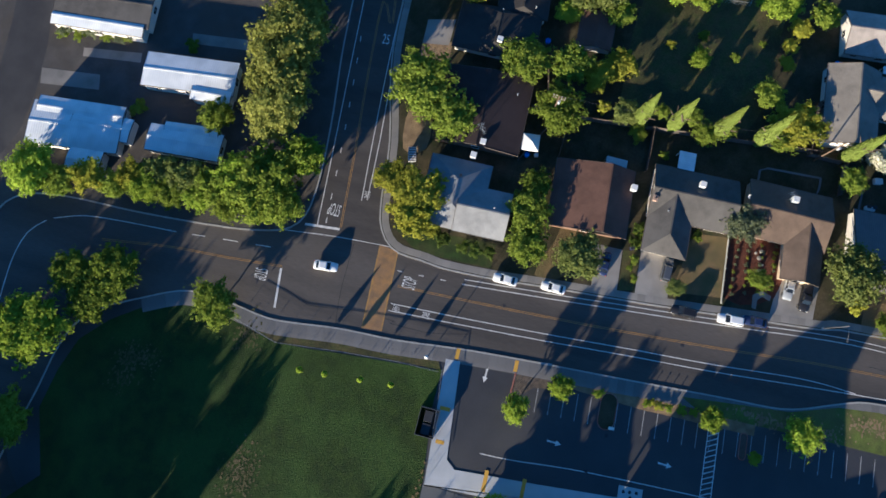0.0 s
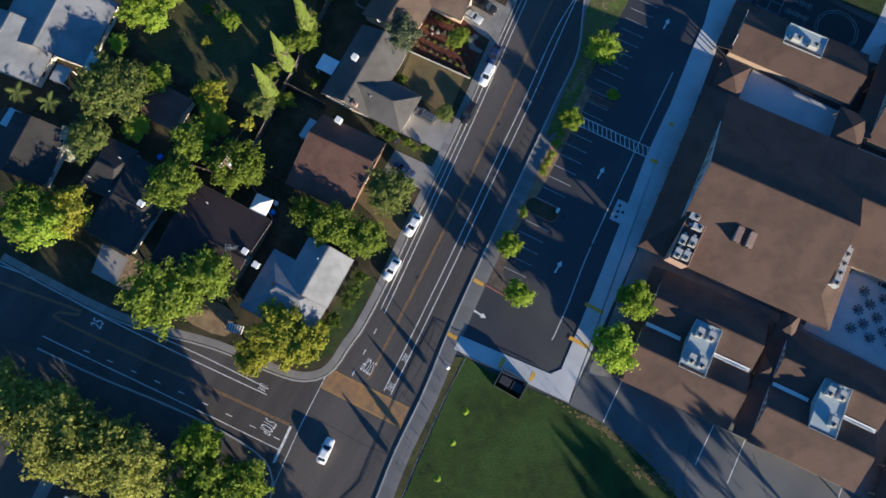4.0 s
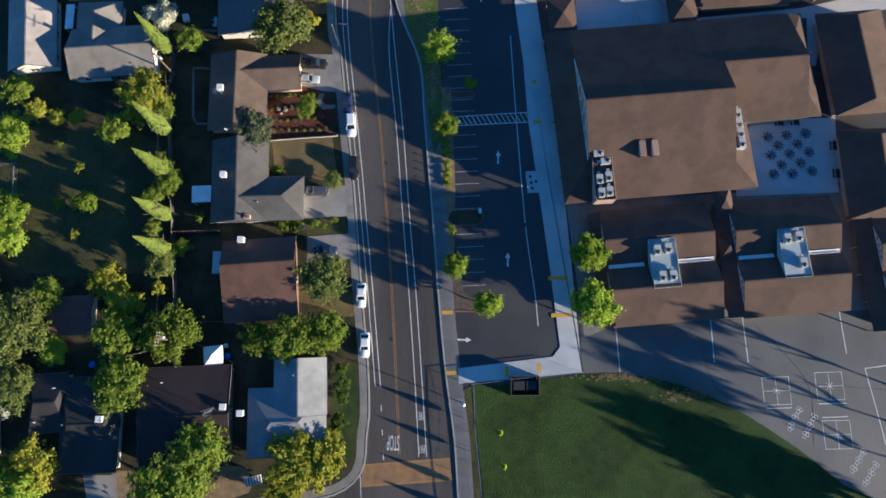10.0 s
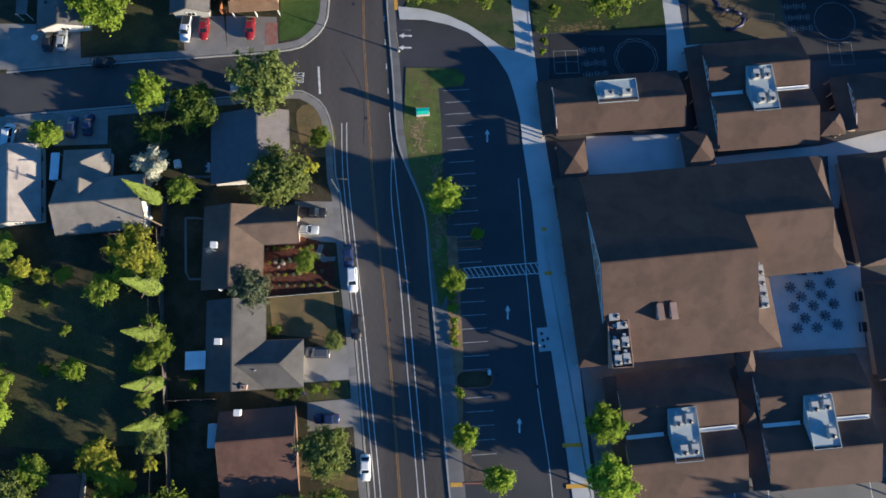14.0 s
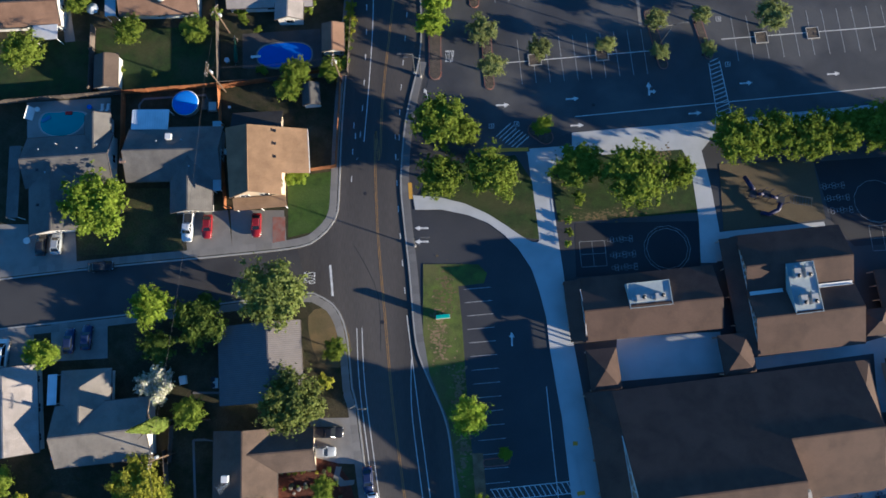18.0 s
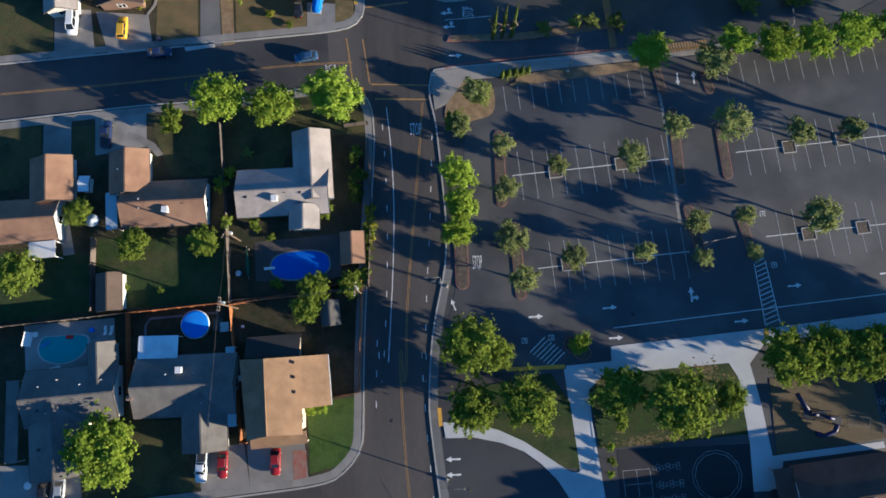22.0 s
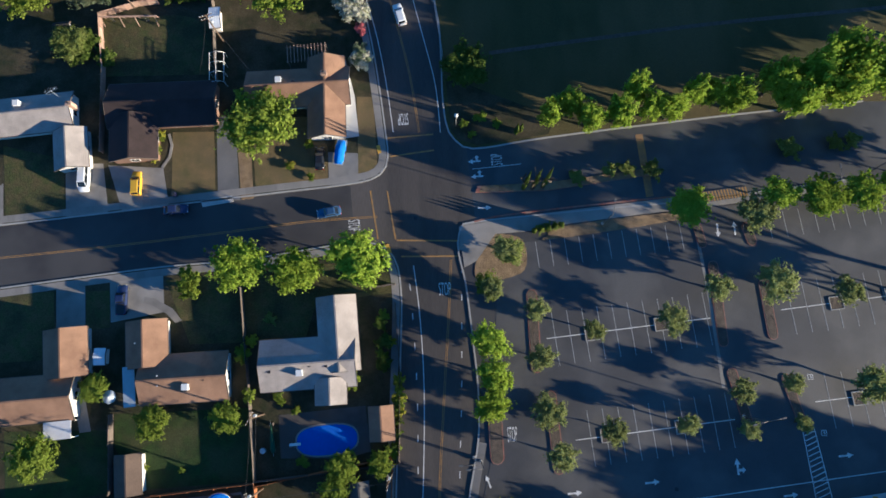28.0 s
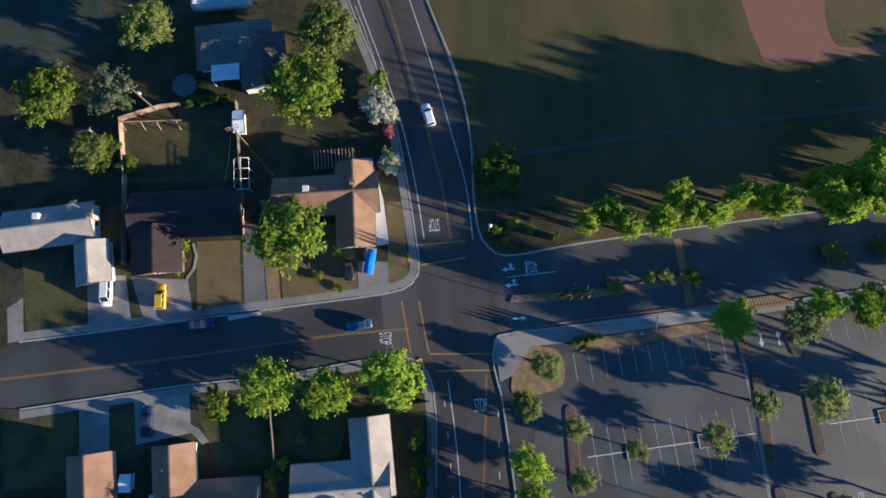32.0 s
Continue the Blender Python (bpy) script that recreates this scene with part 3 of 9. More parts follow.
# ---- trees ----
def crown_points(rng, n, lobes, squash, twigs=17):
    """Leaf places: boughs of uneven reach, each carrying many small twig clumps, with gaps between them."""
    clumps = []
    for k in range(lobes):
        w, up = 2.399963 * k + rng.uniform(-0.5, 0.5), -0.75 + 1.7 * (k + rng.random()) / lobes
        flat = math.sqrt(max(0.05, 1 - min(abs(up), 0.97) ** 2))
        reach = rng.uniform(0.72, 1.08)
        tip = np.array([flat * math.cos(w), flat * math.sin(w), up * 0.92]) * reach
        spread = rng.uniform(0.15, 0.28)
        for j in range(twigs):
            s = 0.45 + 0.55 * (j + rng.random()) / twigs
            d = np.array([rng.gauss(0, 1), rng.gauss(0, 1), rng.gauss(0.2, 0.8)])
            d /= np.linalg.norm(d)
            r = rng.uniform(0.04, 0.13) * (1.25 - 0.4 * s)
            clumps.append((tip * s * np.array([0.88, 0.88, 0.82]) + d * spread * rng.uniform(0.3, 1.15), r, r ** 1.6, tip / np.linalg.norm(tip) + 0.6 * d))
    weights = np.cumsum([k[2] for k in clumps])
    pts, nrm = [], []
    for i in range(n):
        d = np.array([rng.gauss(0, 1), rng.gauss(0, 1), rng.gauss(0.3, 1)])
        d /= np.linalg.norm(d)
        if i % 9 < 1:
            p, out = d * rng.uniform(0.2, 0.62) * np.array([1.0, 1.0, 0.86]), d
        else:
            c, r, _w, out = clumps[min(int(np.searchsorted(weights, rng.random() * weights[-1])), len(clumps) - 1)]
            p = c + d * r * abs(rng.gauss(0, 0.95))
        p[2] *= squash
        pts.append(p)
        nrm.append(0.7 * d + 0.5 * out)
    return pts, nrm


def crown_mesh(name, mat, seed, n=9000, lobes=14, squash=0.75, leaf=0.059, style="round"):
    """A crown of many small pointed leaf sprays, about 1 across its radius, centred on the origin."""
    rng = random.Random(seed)
    if style == "cone":
        pts, nrm = [], []
        for _ in range(n):
            u = rng.random() ** 0.8
            z, w = 2 * u - 1, 2 * math.pi * rng.random()
            r = 1.25 * (1 - u) ** 0.8 * min(1.0, 0.35 + 2.2 * u) * (0.9 + 0.1 * math.sin(4 * w + 6 * z)) * rng.uniform(0.75, 1.04)
            pts.append(np.array([r * math.cos(w), r * math.sin(w), z]))
            nrm.append(np.array([math.cos(w), math.sin(w), 0.35]))
    else:
        pts, nrm = crown_points(rng, n, lobes, squash)
    verts, faces = [], []
    for p, d in zip(pts, nrm):
        q = Vector(d) + Vector((rng.gauss(0, 0.65), rng.gauss(0, 0.65), rng.gauss(0.2, 0.6)))
        rot = q.to_track_quat("Z", "Y").to_matrix() @ Euler((0, 0, rng.uniform(0, 6.28))).to_matrix()
        s = leaf * rng.uniform(0.6, 1.35)
        b = len(verts)
        for u, v in ((-0.75, -0.7), (0.8, -0.55), (0.1, 1.15)):
            verts.append(Vector(p) + rot @ Vector((u * s, v * s, 0)))
        faces.append((b, b + 1, b + 2))
    return mesh_of(name, verts, faces, mat)


def trunk_mesh(name, seed, limbs=6):
    """A tapered, slightly bent trunk of unit height with limbs that reach out into the crown."""
    rng = random.Random(seed)
    bm = bmesh.new()
    bends = [(rng.uniform(-0.04, 0.04) * k, rng.uniform(-0.04, 0.04) * k) for k in range(5)]
    stems = [[(bends[k][0], bends[k][1], 0.2 * k, (0.045 - 0.007 * k) * (1.5 if k == 0 else 1)) for k in range(5)]]
    for j in range(limbs):
        w = 2 * math.pi * (j + rng.random() * 0.6) / limbs
        z0 = rng.uniform(0.35, 0.6)
        r1, z1 = rng.uniform(0.16, 0.3), z0 + rng.uniform(0.12, 0.3)
        stems.append([(0, 0, z0, 0.022), (0.5 * r1 * math.cos(w), 0.5 * r1 * math.sin(w), (z0 + z1) / 2 - 0.02, 0.016), (r1 * math.cos(w), r1 * math.sin(w), z1, 0.006)])
    for st in stems:
        tmp = tube_mesh("t", st, M["bark"], 6)
        bm.from_mesh(tmp)
        bpy.data.meshes.remove(tmp)
    me = bpy.data.meshes.new(name)
    bm.to_mesh(me)
    bm.free()
    me.materials.append(M["bark"])
    return me


TRUNKS = [trunk_mesh("trunk", 40 + k) for k in range(3)]
SPECIES = {}
for key, kw in {
    "bright": dict(n=13500, lobes=26, squash=0.8, leaf=0.041), "yellow": dict(n=11000, lobes=24, squash=0.8, leaf=0.047),
    "mid": dict(n=13500, lobes=30, squash=0.8, leaf=0.041), "dark": dict(n=8500, lobes=26, squash=0.8, leaf=0.052),
    "olive": dict(n=15000, lobes=34, squash=0.72, leaf=0.039), "pine": dict(n=14000, lobes=46, squash=1.0, leaf=0.044),
    "grey": dict(n=9500, lobes=22, squash=0.75, leaf=0.040), "cypress": dict(n=7500, leaf=0.070, style="cone"),
    "lot": dict(n=6500, lobes=20, squash=0.75, leaf=0.046), "sapling": dict(n=1600, leaf=0.118, style="cone"),
}.items():
    mat = M["leaf_bright"] if key == "sapling" else M["leaf_" + key]
    SPECIES[key] = [crown_mesh("crown", mat, 100 + 7 * k + sum(map(ord, key)), **kw) for k in range(3)]
BUSHES = {key: [crown_mesh("foliage", M["leaf_" + key], 500 + 3 * k + len(key), n=2400, lobes=9, squash=0.8, leaf=0.085) for k in range(2)] for key in ("bright", "yellow", "mid", "dark", "olive", "grey")}
SPECIES["white"] = [crown_mesh("crown", M["flower_white"], 300 + k, n=7000, lobes=14, squash=0.7, leaf=0.05) for k in range(2)]
SPECIES["pink"] = [crown_mesh("crown", M["flower_pink"], 310, n=2800, lobes=8, squash=0.7, leaf=0.065)]
TREE_RNG = random.Random(5)
WORDS = {"bright": "leafy tree with a bright green sunlit crown", "yellow": "tree with a dense yellow-green spring crown", "mid": "broad tree with a mid-green leafy crown",
         "dark": "dense tree with dark green leaves", "olive": "broad evergreen tree with dull olive foliage", "pine": "tall conifer with coarse yellowish green needles",
         "grey": "small tree with thin grey-green foliage", "cypress": "narrow pointed cypress with tight green foliage", "lot": "small parking lot tree with thin grey-green foliage", "sapling": "slim young tree with pale green leaves",
         "white": "large shrub covered in white blossom", "pink": "round shrub covered in pink blossom"}


def tree(species, x, y, r, h, group="", clear=0.25, z=0.1):
    """A tree of height h and crown radius r whose crown is centred over (x, y)."""
    rng = TREE_RNG
    h *= 0.93 if "beyond" in group else 1.0 if species in ("cypress", "sapling", "pine") else 0.82
    own = thing("tree" if species not in ("white", "pink") else "shrub", pose(x, y, z, 0, 0, rng.uniform(0, 360)), WORDS[species], "tree" if species not in ("white", "pink") else "shrub", group)
    half = h * (1 - clear) / 2
    girth = h * (0.25 if species == "sapling" else 0.95 if r > 0.3 * h else 0.6)
    part("trunk", TRUNKS[rng.randrange(3)], own, Matrix.Diagonal((girth, girth, h * 0.85, 1)))
    c = SPECIES[species][rng.randrange(len(SPECIES[species]))]
    sq = 1.0 if species in ("cypress", "sapling", "pine") else 0.78
    part("crown", c, own, Matrix.Translation((0, 0, h - half)) @ Matrix.Diagonal((r * 1.34 * rng.uniform(0.9, 1.12), r * 1.34 * rng.uniform(0.9, 1.12), half / sq * 1.12, 1)))
    return own


def bush(species, x, y, r, h, group=""):
    rng = TREE_RNG
    own = thing("bush", pose(x, y, 0.1, 0, 0, rng.uniform(0, 360)), {"white": "large shrub in white flower", "pink": "small shrub in pink flower"}.get(species, "low leafy green garden bush"), "bush", group)
    part("foliage", BUSHES.get(species, SPECIES[species])[0 if species == "pink" else rng.randrange(2)], own, Matrix.Translation((0, 0, h * 0.5)) @ Matrix.Diagonal((r * 1.25, r * 1.25, h * 0.62, 1)))
    part("stem", TRUNKS[rng.randrange(3)], own, Matrix.Diagonal((h, h, h * 0.7, 1)))
    return own


# ---- cars ----
def loft(name, sections, mat, smooth=True):
    """A closed skin through rings of equal length."""
    n = len(sections[0])
    verts = [v for s in sections for v in s]
    faces = []
    for k in range(len(sections) - 1):
        for i in range(n):
            faces.append((k * n + i, k * n + (i + 1) % n, (k + 1) * n + (i + 1) % n, (k + 1) * n + i))
    faces.append(tuple(range(n))[::-1])
    faces.append(tuple(range((len(sections) - 1) * n, len(sections) * n)))
    me = mesh_of(name, verts, faces, mat)
    bm = bmesh.new()
    bm.from_mesh(me)
    bmesh.ops.recalc_face_normals(bm, faces=bm.faces[:])
    bm.to_mesh(me)
    bm.free()
    if smooth:
        for p in me.polygons:
            p.use_smooth = True
    return me


CAR_KINDS = {  # length, width, bonnet height, belt, roof height, cabin base x0..x1, roof x0..x1 (front is +x)
    "sedan": (4.6, 1.8, 0.92, 0.98, 1.45, -1.85, 1.0, -1.15, 0.25),
    "suv": (4.7, 1.88, 1.05, 1.12, 1.75, -2.25, 1.1, -2.0, 0.35),
    "pickup": (5.5, 1.95, 1.1, 1.15, 1.85, -0.6, 1.35, -0.35, 0.7),
    "van": (5.1, 1.95, 1.1, 1.2, 2.05, -2.5, 1.75, -2.35, 0.9),
}
TYRE = tube_mesh("tyre", [(0, -0.11, 0, 0.28), (0, -0.1, 0, 0.33), (0, 0.1, 0, 0.33), (0, 0.11, 0, 0.28)], M["rubber"], 14)
RIM = tube_mesh("rim", [(0, -0.115, 0, 0.2), (0, -0.10, 0, 0.21), (0, 0.10, 0, 0.21), (0, 0.115, 0, 0.2)], M["alloy"], 10)


def car(kind, colour, x, y, heading, label, group="parked cars"):
    L, W, zb, belt, zr, c0, c1, r0, r1 = CAR_KINDS[kind]
    a, b = L / 2, W / 2
    own = thing("car" if kind in ("sedan", "suv") else "pickup_truck" if kind == "pickup" else "van", pose(x, y, 0.02 if group != "driveway cars" else 0.14, 0, 0, heading), label, "car" if kind != "pickup" else "pickup", group)
    paint = M["car_" + colour]

    def ring(px, w, zt, z0=0.28):
        return [(px, -w * 0.94, z0), (px, -w, (z0 + zt) * 0.5), (px, -w * 0.97, zt - 0.1), (px, -w * 0.86, zt), (px, w * 0.86, zt), (px, w * 0.97, zt - 0.1), (px, w, (z0 + zt) * 0.5), (px, w * 0.94, z0)]
    secs = [ring(-a, b * 0.80, belt - 0.18, 0.4), ring(-a + 0.12, b * 0.93, belt - 0.03, 0.3), ring(-a + 0.7, b, belt), ring(c1 - 0.1, b, belt), ring(c1 + 0.3, b * 0.99, zb), ring(a - 0.45, b * 0.95, zb - 0.12), ring(a - 0.1, b * 0.86, zb - 0.26, 0.32), ring(a, b * 0.70, zb - 0.36, 0.42)]
    body = part("body", loft("body", secs, paint), own)
    cab = [[(c0, -b * 0.84, belt - 0.05), (c0, b * 0.84, belt - 0.05), (c1, b * 0.84, belt - 0.05), (c1, -b * 0.84, belt - 0.05)],
           [(r0, -b * 0.70, zr - 0.05), (r0, b * 0.70, zr - 0.05), (r1, b * 0.70, zr - 0.05), (r1, -b * 0.70, zr - 0.05)]]
    part("cabin_glass", loft("cabin_glass", cab, M["glass_dark"], False), own, None, "dark tinted window glass")
    k = 0.93
    top = [[(r0 - 0.08, -b * 0.74, zr - 0.07), (r0 - 0.08, b * 0.74, zr - 0.07), (r1 + 0.08, b * 0.74, zr - 0.07), (r1 + 0.08, -b * 0.74, zr - 0.07)],
           [(r0 + 0.1, -b * 0.62, zr + 0.01), (r0 + 0.1, b * 0.62, zr + 0.01), (r1 - 0.12, b * 0.62, zr + 0.01), (r1 - 0.12, -b * 0.62, zr + 0.01)]]
    part("roof", loft("roof", top, paint, False), own)
    pil = []
    for s in (-1, 1):
        for (xb, xt) in ((c0, r0), (c1, r1), ((c0 + c1) / 2, (r0 + r1) / 2)):
            p0, p1 = Vector((xb, s * b * 0.85, belt - 0.03)), Vector((xt, s * b * 0.71, zr - 0.04))
            pil.append((p0, p1))
    for p0, p1 in pil:
        d = p1 - p0
        part("pillar", boxes_mesh("pillar", [(0, 0, 0, 0.09, 0.07, d.length)], paint), own, Matrix.Translation((p0 + p1) / 2) @ d.to_track_quat("Z", "Y").to_matrix().to_4x4())
    if kind == "pickup":
        part("load_bed", boxes_mesh("load_bed", [((-a + c0) / 2, 0, belt + 0.012, -c0 - a + 2 * a - 0.3 - (a - 0) + a - 0.0 if False else (a + c0 - 0.35), W - 0.45, 0.03)], M["plastic_dark"]), own, None, "dark open load bed")
    for sx in (a - 0.85, -a + 0.9):
        for sy in (-1, 1):
            w = part("wheel", TYRE, own, pose(sx, sy * (b - 0.1), 0.33))
            part("rim", RIM, w)
    for sy in (-1, 1):
        part("headlight", boxes_mesh("headlight", [(a - 0.16, sy * b * 0.66, zb - 0.33, 0.2, 0.34, 0.14)], M["lamp_clear"], 0.03), own)
        part("tail_light", boxes_mesh("tail_light", [(-a + 0.06, sy * b * 0.72, belt - 0.2, 0.12, 0.26, 0.2)], M["lamp_red"], 0.03), own)
        part("mirror", boxes_mesh("mirror", [(c1 - 0.25, sy * (b + 0.06), belt + 0.02, 0.16, 0.2, 0.14)], paint, 0.03), own)
    return own


# ---------------- ground, streets, blocks ----------------
solid("ground", mesh_of("ground", [(-2500, -2500, -0.12), (2500, -2500, -0.12), (2500, 2500, -0.12), (-2500, 2500, -0.12)], [(0, 1, 2, 3)], M["soil_far"]), Matrix(), "dry flat ground reaching to the horizon", "ground", "", "structure")
slab("road", [(-170, -170), (170, -170), (170, 300), (-170, 300)], -0.11, 0.0, "asphalt_road", "worn grey-brown asphalt street with cracks and patches", "road")
W1 = [(-158.4, -42.5), (-69.0, -30.4), (-44.5, -28.1), (-25.9, -22.9), (-13.3, -20.7), (-8.0, -18.8), (-5.1, -15.2), (-4.8, -9.4), (-4.5, -5.9), (-5.2, 3.3), (-6.9, 15.8), (-8.2, 26.7), (-9.8, 39.1),
      (-11.7, 51.9), (-13.6, 65.2), (-14.5, 67.9), (-14.9, 71.3), (-15.8, 78.6), (-17.6, 83.1), (-20.3, 85.3), (-24.0, 86.2), (-37.8, 84.5), (-58.8, 82.2), (-79.7, 80.0), (-130, 78.9)]
W2 = [(-130, 89.5), (-80.8, 89.2), (-59.7, 91.5), (-38.3, 93.4), (-25.4, 94.8), (-21.2, 96.7), (-18.2, 100.6), (-17.7, 106.4), (-17.6, 113.4), (-17.2, 124.0), (-16.5, 134.7), (-15.8, 145.8), (-15.2, 156.1),
      (-15.2, 159.3), (-15.7, 164.3), (-17.9, 167.9), (-22.5, 169.0), (-28.6, 168.5), (-44.0, 166.7), (-59.2, 166.0), (-74.3, 164.7), (-89.3, 163.3), (-130, 160.6)]
W3 = [(-130, 172.6), (-90.3, 175.3), (-75.0, 176.4), (-52.3, 178.2), (-36.7, 179.4), (-24.2, 180.4), (-18.9, 181.7), (-16.9, 185.0), (-17.3, 191.5), (-18.1, 199.3), (-19.1, 207.3), (-20.6, 215.5), (-23.0, 224.0), (-26.0, 232.7), (-30.6, 245.6), (-38.6, 264.5), (-130, 268.5)]
SW = [(-53.0, -39.4), (-40.3, -37.7), (-28.3, -35.5), (-16.5, -33.9), (-8.3, -33.7), (-4.2, -35.5), (-2.1, -39.4), (-0.2, -48.0), (1.8, -64.7), (2.9, -79.7), (5.1, -88.3), (10.3, -92.0), (22.1, -92.6), (45.4, -89.9), (-60, -165), (-165, -165), (-165, -80.1)]
E1 = [(60.8, -72.8), (49.5, -72.3), (39.7, -70.9), (30.9, -70.2), (25.2, -68.6), (21.2, -65.1), (17.3, -58.6), (13.5, -50.9), (13.2, -43.0), (13.7, -38.3), (13.9, -32.6), (12.0, -20.9), (11.0, -10.1), (9.0, 2.7), (7.4, 16.3), (5.7, 32.8),
      (3.8, 50.0), (2.5, 62.0), (-0.6, 69.8), (-2.7, 75.1), (-3.5, 80.7), (-4.2, 89.4), (-5.4, 100.6), (-5.9, 108.6), (-4.9, 120.5), (-2.4, 132.2), (-1.9, 141.0), (-2.4, 150.0), (-3.2, 160.4), (-4.3, 166.7), (-3.6, 170.7), (-0.7, 172.0),
      (23.3, 173.4), (38.0, 174.1), (55.0, 175.5), (72.9, 177.3), (160, 183.5), (160, -165), (60, -165)]
NE = [(75.8, 192.6), (46.6, 190.7), (14.2, 188.0), (0.3, 186.3), (-3.4, 187.8), (-5.3, 190.9), (-5.9, 197.6), (-5.8, 205.5), (-6.2, 214.8), (-8.4, 225.7), (-11.6, 235.7), (-15.4, 248.7), (-20.7, 266.3), (160, 300), (160, 200.0)]
BLOCKS = []
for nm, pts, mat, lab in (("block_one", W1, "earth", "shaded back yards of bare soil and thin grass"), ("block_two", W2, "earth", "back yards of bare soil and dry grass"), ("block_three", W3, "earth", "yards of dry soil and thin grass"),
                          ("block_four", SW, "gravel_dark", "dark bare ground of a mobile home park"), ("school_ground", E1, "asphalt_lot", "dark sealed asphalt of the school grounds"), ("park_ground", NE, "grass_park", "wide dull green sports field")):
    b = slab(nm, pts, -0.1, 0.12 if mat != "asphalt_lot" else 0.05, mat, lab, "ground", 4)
    BLOCKS.append(b)
for nm, pts, hi in (("kerb_one", W1[1:-1], 0.15), ("kerb_two", W2[1:-1], 0.15), ("kerb_three", W3[1:-1], 0.15), ("kerb_four", SW[:-3], 0.15), ("kerb_five", E1[:-3], 0.15), ("kerb_six", NE[:-2], 0.15)):
    band(nm, pts, 0.3, -0.1, hi, "kerb", "pale concrete kerb along the street", "kerb", 4)
PAVE = {key: boxes_mesh("paving_slab", [(0, 0, 0, 1.488, 1.345, 0.05)], M[key]) for key in ("concrete_walk", "concrete_drive", "walk_old")}
PAVE["wide"] = boxes_mesh("paving_slab", [(0, 0, 0, 1.49, 2.59, 0.05)], M["walk_old"])


def pave(owner, pts, off, mat):
    """Lays slabs 1.5 m long end to end along a line, set off to its side."""
    run = smooth_line(pts, 4)
    left = 0.75
    for a, b in zip(run, run[1:]):
        d = b - a
        if d.length < 1e-4:
            continue
        u, n = d.normalized(), Vector((-d.y, d.x)).normalized()
        while left < d.length:
            c = a + u * left + n * off
            part("paving_slab", PAVE[mat], owner, pose(c.x, c.y, 0.112, 0, 0, math.degrees(math.atan2(d.y, d.x))))
            left += 1.5
        left -= d.length


for nm, pts, off in (("sidewalk_one", W1[1:-1], 1.0), ("sidewalk_two", W2[1:-1], 1.0), ("sidewalk_three", W3[1:-1], 1.0), ("sidewalk_four", E1[6:19], -1.45), ("sidewalk_six", E1[18:26], -0.85), ("sidewalk_five", E1[29:-3], -0.85)):
    mat = "walk_old" if nm in ("sidewalk_four", "sidewalk_six") else "concrete_drive"
    wide = 2.6 if nm == "sidewalk_four" else 1.35
    walkway = band(nm, pts, wide, 0.0, 0.133, mat, "concrete sidewalk of jointed slabs beside the kerb", "sidewalk", 4, offset=off)
    pave(walkway, pts, off, mat if wide < 2 else "wide")
slab("street_middle", [(-150, 89.5), (-80.8, 89.4), (-59.7, 91.6), (-38.3, 93.5), (-25.4, 94.8), (-23.0, 86.2), (-37.8, 84.4), (-58.8, 82.1), (-79.7, 79.8), (-150, 78.9)], -0.02, 0.004, "asphalt_side", "smooth dark asphalt side street", "road")
slab("street_north", [(-150, 172.8), (-90.3, 175.8), (-52.3, 178.5), (-24.2, 180.6), (-23.5, 169.1), (-44.0, 166.6), (-59.2, 165.9), (-89.3, 163.1), (-150, 160.4)], -0.02, 0.004, "asphalt_side", "dark asphalt side street with a yellow centre line", "road")
slab("street_east", [(-1.8, 187.0), (14.2, 188.1), (46.6, 190.8), (75.8, 192.7), (160, 199.8), (160, 183.2), (72.9, 177.2), (38.0, 174.0), (-0.7, 171.9)], -0.02, 0.006, "asphalt_old", "asphalt entrance road of the school", "road")

slab("park_lane", [(-8.8, -109.1), (-18.2, -103.4), (-28.1, -105.0), (-35.6, -106.7), (-37.8, -99.3), (-25.5, -96.0), (-14.6, -94.1), (-6.8, -94.1), (-1.1, -95.8), (7.3, -101.7)], 0.0, 0.126, "asphalt_side", "asphalt lane of the mobile home park", "road")
slab("verge", [(15.1, -38.7), (15.5, -32.0), (13.8, -20.3), (12.8, -9.6), (12.0, -1.4), (13.8, -0.5), (14.6, -9.0), (15.9, -19.6), (17.7, -31.2), (16.3, -39.0)], 0.0, 0.125, "grass_yard", "shaded grass verge beside the sidewalk", "verge")
bare_patch(41.7, -29.9, 2.6, 1.6, 70, "grass_thin", "worn dry patch in the field", 0.128, 1)
bare_patch(30.0, -56.4, 2.2, 1.4, 45, "grass_thin", "straggling dry weeds in the field", 0.128, 2)
bare_patch(27.3, -54.6, 1.2, 2.2, 30, "grass_thin", "straggling dry weeds in the field", 0.128, 3)
bare_patch(17.7, -36.9, 1.8, 1.2, 35, "grass_thin", "dry ground at the field corner", 0.128, 4)
bare_patch(42.7, 1.6, 4.5, 0.35, 55, "grass_dry", "dry earth along the field edge", 0.128, 11)
bare_patch(53.5, -0.9, 2.5, 0.6, 40, "grass_dry", "dry earth along the field edge", 0.128, 12)
bare_patch(44.2, 111.6, 1.6, 1.2, 45, "grass_dry", "bare earth showing in the lawn", 0.136, 5)
bare_patch(25.0, 110.3, 1.0, 1.5, 30, "grass_dry", "bare earth showing in the lawn", 0.136, 6)
bare_patch(32.2, 100.5, 3.5, 0.6, 40, "grass_dry", "bare earth along the lawn edge", 0.136, 7)
bare_patch(2.4, 85.6, 0.9, 2.6, 40, "grass_dry", "dry ground in the entrance lawn", 0.136, 8)
